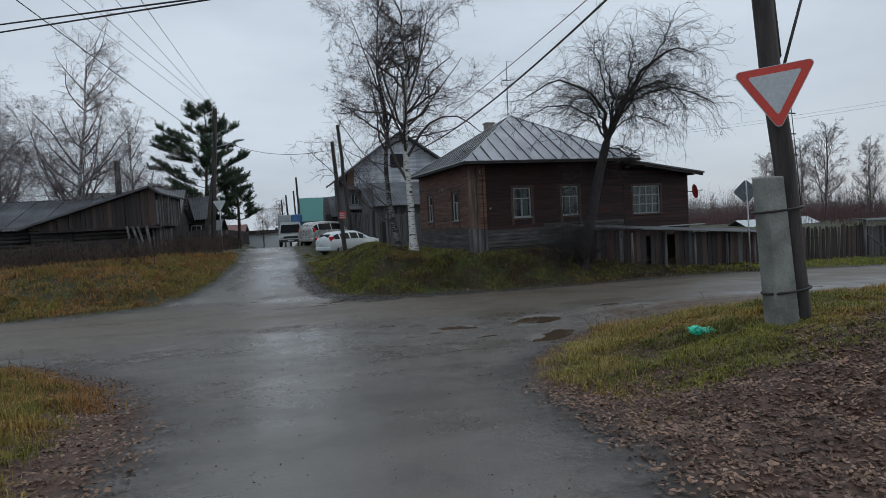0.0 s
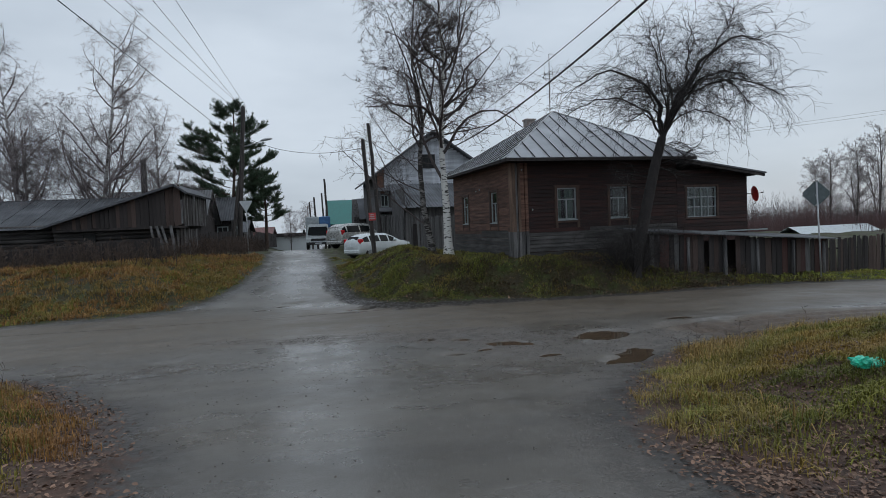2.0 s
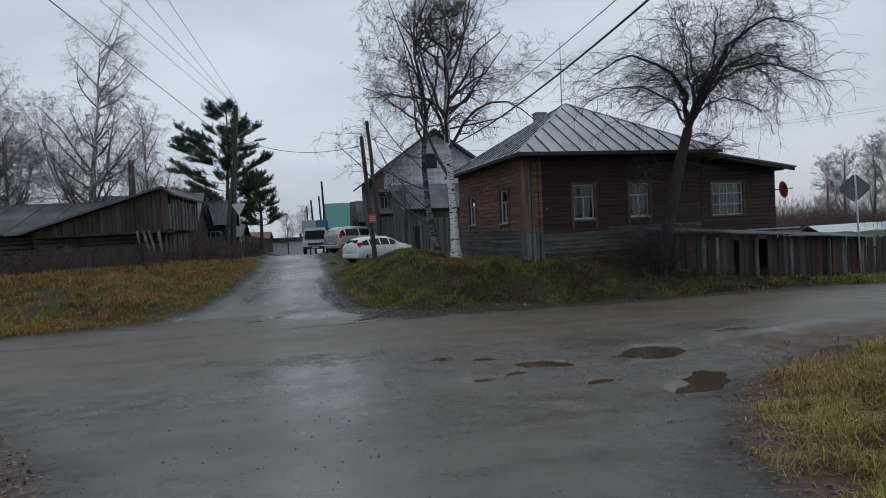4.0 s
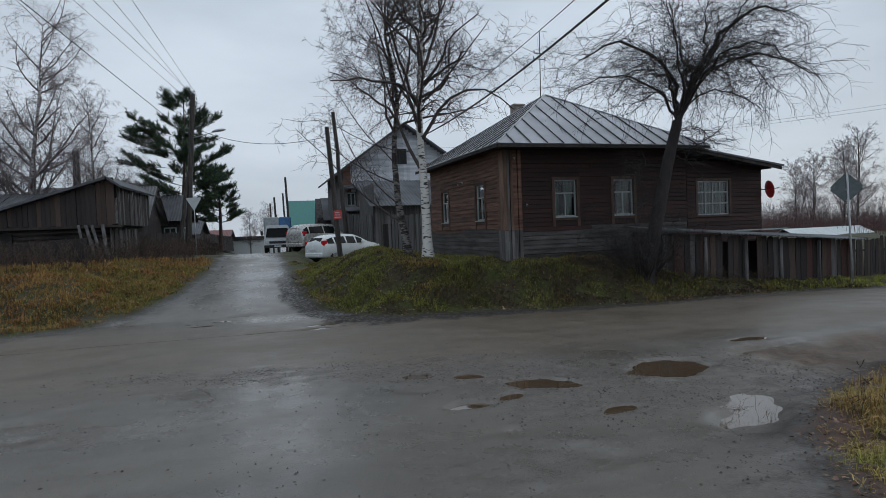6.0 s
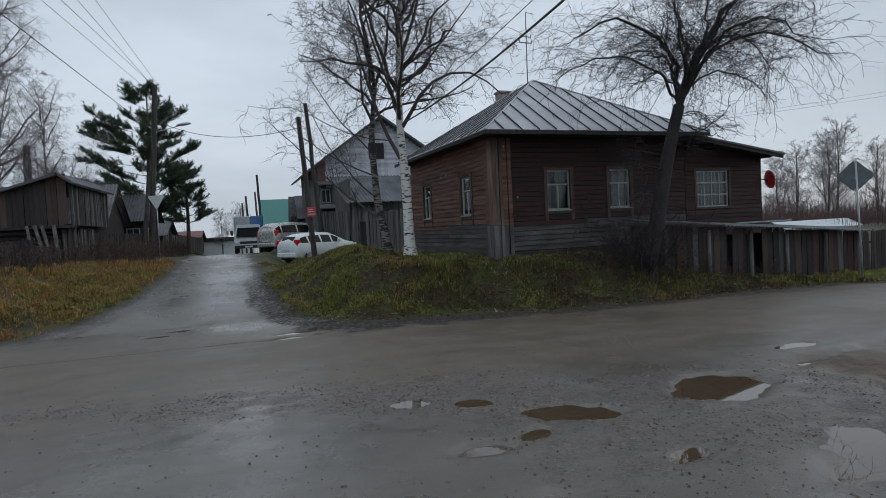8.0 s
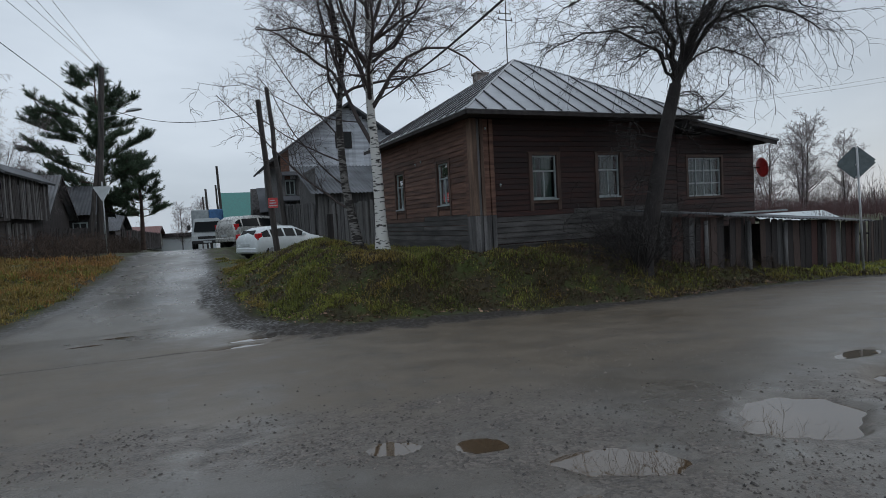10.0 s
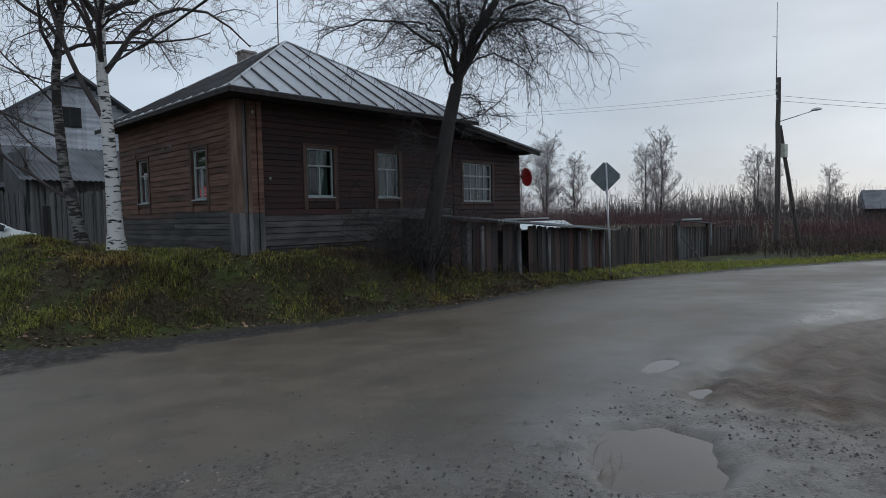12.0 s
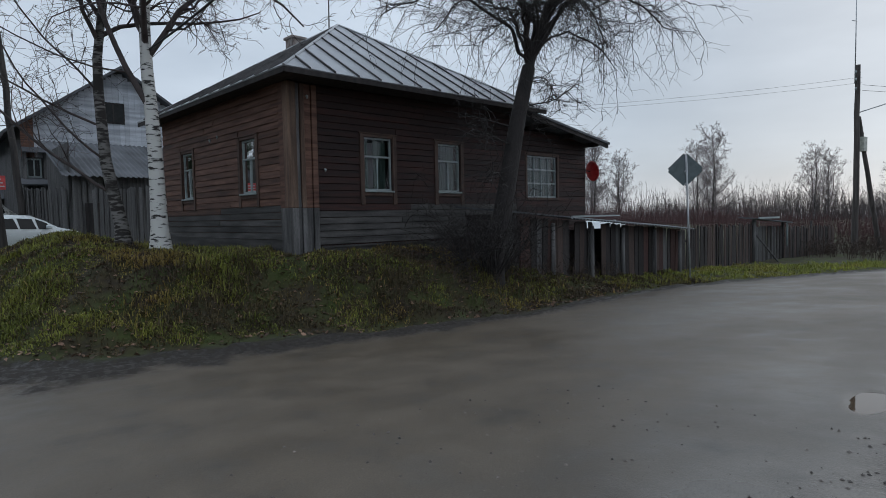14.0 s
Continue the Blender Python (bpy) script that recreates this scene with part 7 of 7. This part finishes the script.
# mound below the house: green towards the street, brown and matted below the wall
BROWN = grass_mat("matted_grass", (0.06, 0.042, 0.018), (0.1, 0.075, 0.028), (0.045, 0.028, 0.017))
tuft = lambda x, y: ease(-0.6, 0.3, fuzz(x, y, 0.55) + 0.6 * fuzz(x, y, 1.6))
mound = scatter(BANK_R, 230000, 9, (-0.6, 17, 22.4, 37), lambda x, y, d, o: ease(0.05, 0.6, o) * ease(7.5, 4.5, o) * tuft(x, y) * (0.3 + 0.7 * ease(7.5, 3.5, x)))
blades("grass", mound, (0.05, 0.2), 0.009, 10, MOUND, "tousled green grass on the mound below the house", 1.0, 2)
mound2 = scatter(BANK_R, 150000, 11, (1, 20, 22.4, 34), lambda x, y, d, o: ease(0.1, 0.6, o) * ease(6.0, 3.6, o) * (0.45 + 0.55 * ease(-0.4, 0.3, fuzz(x, y, 0.7))) * ease(0.0, 5, x))
blades("grass", mound2, (0.05, 0.17), 0.009, 12, BROWN, "matted brown grass on the mound below the wall", 1.1, 2)
mound3 = scatter(BANK_R, 40000, 19, (-0.6, 20, 22.4, 37), lambda x, y, d, o: ease(0.3, 1.0, o) * ease(5.5, 3.0, o) * 0.16 * (fuzz(x, y, 1.3) > 0.05))
blades("grass", mound3, (0.06, 0.18), 0.009, 20, STRAW, "yellowed grass on the mound", 0.9, 2)
bright = scatter(BANK_R, 70000, 13, (16, 46, 10, 26.5), lambda x, y, d, o: ease(0.1, 0.8, o) * ease(4.6, 3.0, o + 0.5 * fuzz(x, y, 2.0)))
blades("grass", bright, (0.07, 0.2), 0.012, 14, grass_mat("bright_grass", (0.2, 0.23, 0.03), (0.28, 0.3, 0.045), (0.24, 0.21, 0.04)), "bright yellowish green grass along the fence", 0.7, 2)
# bank in front of the sheds
bank = scatter(BANK_L, 130000, 15, (-26, -3.2, 23.6, 40), lambda x, y, d, o: ease(0.0, 0.8, o) * (0.6 + 0.4 * fuzz(x, y, 0.9)) * ease(12, 8, o))
blades("grass", bank, (0.1, 0.32), 0.011, 16, RUSSET, "long russet autumn grass on the bank", 1.25, 2)
bank2 = scatter(BANK_L, 110000, 17, (-26, -3.2, 23.6, 40), lambda x, y, d, o: ease(-0.1, 0.3, o) * (0.03 + 0.97 * ease(0.0, 0.35, fuzz(x, y, 1.8) + 0.5 * fuzz(x, y, 0.6))) * ease(7, 4, o))
blades("grass", bank2, (0.08, 0.26), 0.011, 18, MOUND, "green grass on the bank edge", 1.1, 2)

# tall dead weeds
WEED = mat("dead_weed", (0.07, 0.05, 0.042), 0.9, var=0.4, bump=0, second=(0.1, 0.07, 0.055), island=-0.4)


def weeds(spots, tall, seed, label, r0):
    g = np.random.default_rng(seed)
    L = Limbs(seed)
    for x, y, z, d in zip(*spots):
        h = L.r.uniform(*tall)
        q = L.wander((x, y, z - 0.02), (L.r.gauss(0, 0.12), L.r.gauss(0, 0.12), 1), h, 4, 0.08, 0.0)
        L.limb("crown", q, np.linspace(r0, r0 * 0.4, 5), 3)
        for k in range(L.r.randint(4, 8)):
            i = L.r.randint(1, 3)
            e = L.wander(q[i] + (q[i + 1] - q[i]) * L.r.random(), (L.r.gauss(0, 1), L.r.gauss(0, 1), 0.9), h * L.r.uniform(0.12, 0.35), 2, 0.15, 0.0)
            L.limb("crown", e, (r0 * 0.7, r0 * 0.8, r0 * 1.3), 3)
    tagged(new("dead_weeds", L.meshes("dead_weeds", "crown", WEED)), label, "weeds", kind="stuff")


weeds(scatter(BANK_L, 1900, 21, (-26, -7.0, 31, 39.5), lambda x, y, d, o: ease(3.2, 5.8, o) * 0.8), (0.35, 1.2), 22, "tall dark dead weeds in front of the sheds", 0.012)
weeds(scatter(BANK_R, 1200, 38, (33, 47, 18, 27), lambda x, y, d, o: ease(1.0, 2.5, o) * 0.8), (0.3, 1.0), 39, "dead weeds round a utility pole", 0.012)
weeds(scatter(BANK_L, 1500, 24, (-10, -4.6, 38, 64), lambda x, y, d, o: ease(0.6, 1.6, o) * 0.8), (0.5, 1.2), 25, "dead weeds along the street fence", 0.012)
weeds(scatter(PATCH_R, 160, 26, (4, 12, 9.5, 13), lambda x, y, d, o: ease(0.0, 0.2, o) * ease(1.2, 0.4, o) * 0.5), (0.15, 0.5), 27, "thin dead weeds at the road edge", 0.004)
weeds(scatter(PATCH_L, 120, 28, (-8, -2, 7, 14), lambda x, y, d, o: ease(0.2, 0.5, o) * ease(2.0, 1.0, o) * 0.6), (0.15, 0.5), 29, "thin dead weeds in the near verge", 0.004)
weeds(scatter(BANK_R, 900, 30, (9.5, 17, 23.2, 25), lambda x, y, d, o: ease(0.8, 1.6, o) * 0.5), (0.2, 0.6), 33, "dead weeds below the house wall", 0.006)

# fallen leaves
LEAF = mat("fallen_leaf", (0.12, 0.06, 0.036), 0.6, var=0.4, scale=3, bump=0, second=(0.235, 0.14, 0.092), island=-0.7)


def leaves(spots, size, seed, label):
    g = np.random.default_rng(seed)
    x, y, z, d = spots
    n = len(x)
    s = g.uniform(size[0], size[1], n)
    a = g.uniform(0, 2 * math.pi, n)
    t = np.stack([np.cos(a), np.sin(a), g.normal(0, 0.25, n)], -1)
    b = np.stack([-np.sin(a), np.cos(a), g.normal(0, 0.3, n)], -1)
    p = np.stack([x, y, z + g.uniform(0.006, 0.022, n)], -1)
    fold = g.uniform(-0.05, 0.45, n)[:, None] * np.array([0, 0, 1.0])
    S = s[:, None]
    V = np.stack([p - t * S, p - t * S * 0.3 + (b * 0.55 + fold) * S, p + t * S * 0.45 + (b * 0.5 + fold) * S, p + t * S, p + t * S * 0.45 + (-b * 0.5 + fold) * S, p - t * S * 0.3 + (-b * 0.55 + fold) * S], 1).reshape(-1, 3)
    k = np.arange(n)[:, None, None] * 6
    F = (k + np.array([[0, 3, 2, 1], [0, 5, 4, 3]])[None]).reshape(-1, 4)
    tagged(new("fallen_leaves", big_mesh("fallen_leaves", V, F, LEAF)), label, "leaves", kind="stuff")


leaves(scatter(PATCH_R, 110000, 31, (1.6, 12, 2.2, 12.5), lambda x, y, d, o: ease(-0.35, 0.25, o) * np.clip(1.25 * ease(7.6, 5.0, y + 0.15 * x + 0.4 * fuzz(x, y, 1.0)) + 0.16 + 0.2 * (fuzz(x, y, 0.8) > 0.3), 0, 1)), (0.01, 0.028), 32, "brown fallen leaves matted on the verge")
leaves(scatter(PATCH_L, 26000, 34, (-7, -1.1, 2.5, 14), lambda x, y, d, o: ease(-0.35, 0.1, o) * ease(1.3, 0.5, o) + 0.1 * (o > 0)), (0.011, 0.03), 35, "brown fallen leaves along the near verge")
leaves(scatter(BANK_R, 26000, 36, (-0.5, 16, 22.3, 33), lambda x, y, d, o: ease(-0.1, 0.3, o) * 0.35), (0.03, 0.06), 37, "scattered fallen leaves on the mound")

# stones
STONE = mat("wet_stone", (0.07, 0.058, 0.05), 0.5, var=0.4, scale=2, bump=0, second=(0.15, 0.125, 0.11), island=-0.7)


def stones(count, seed, box_, size, keep, label):
    g = np.random.default_rng(seed)
    x, y = g.uniform(box_[0], box_[1], count), g.uniform(box_[2], box_[3], count)
    z, d = land(x, y)
    gr = fields(x, y, d)[0]
    ok = g.random(count) < keep(x, y, d, gr)
    x, y, z = x[ok], y[ok], z[ok]
    n = len(x)
    s = size[0] + (size[1] - size[0]) * g.random(n) ** 3.5
    oct_ = np.array([[1, 0, 0], [0, 1, 0], [-1, 0, 0], [0, -1, 0], [0, 0, 0.75], [0, 0, -0.75]], float)
    a = g.uniform(0, 2 * math.pi, n)
    j = oct_[None] * (1 + g.uniform(-0.35, 0.35, (n, 6, 1)))
    c, si = np.cos(a)[:, None], np.sin(a)[:, None]
    V = np.stack([j[..., 0] * c - j[..., 1] * si, j[..., 0] * si + j[..., 1] * c, j[..., 2]], -1) * s[:, None, None] + np.stack([x, y, z + s * 0.15], -1)[:, None]
    k = np.arange(n)[:, None, None] * 6
    F = (k + np.array([[0, 1, 4], [1, 2, 4], [2, 3, 4], [3, 0, 4], [1, 0, 5], [2, 1, 5], [3, 2, 5], [0, 3, 5]])[None]).reshape(-1, 3)
    tagged(new("gravel", big_mesh("gravel", V.reshape(-1, 3), F, STONE)), label, "gravel", kind="stuff")


stones(120000, 61, (-4, 7, 9.5, 18), (0.004, 0.019), lambda x, y, d, gr: np.clip(0.02 + 0.4 * gr * ease(-0.9, 0.5, fuzz(x, y, 0.7)), 0, 1) * (d < 0.1) * (hole_depth(x, y) < 0.012), "loose stones and grit on the road shoulder")
stones(30000, 62, (-3, 8, 2.5, 13), (0.003, 0.013), lambda x, y, d, gr: 0.12 * (d < 0) + 0.25 * (d < 0) * ease(-1.2, -0.1, d), "sparse grit on the asphalt")
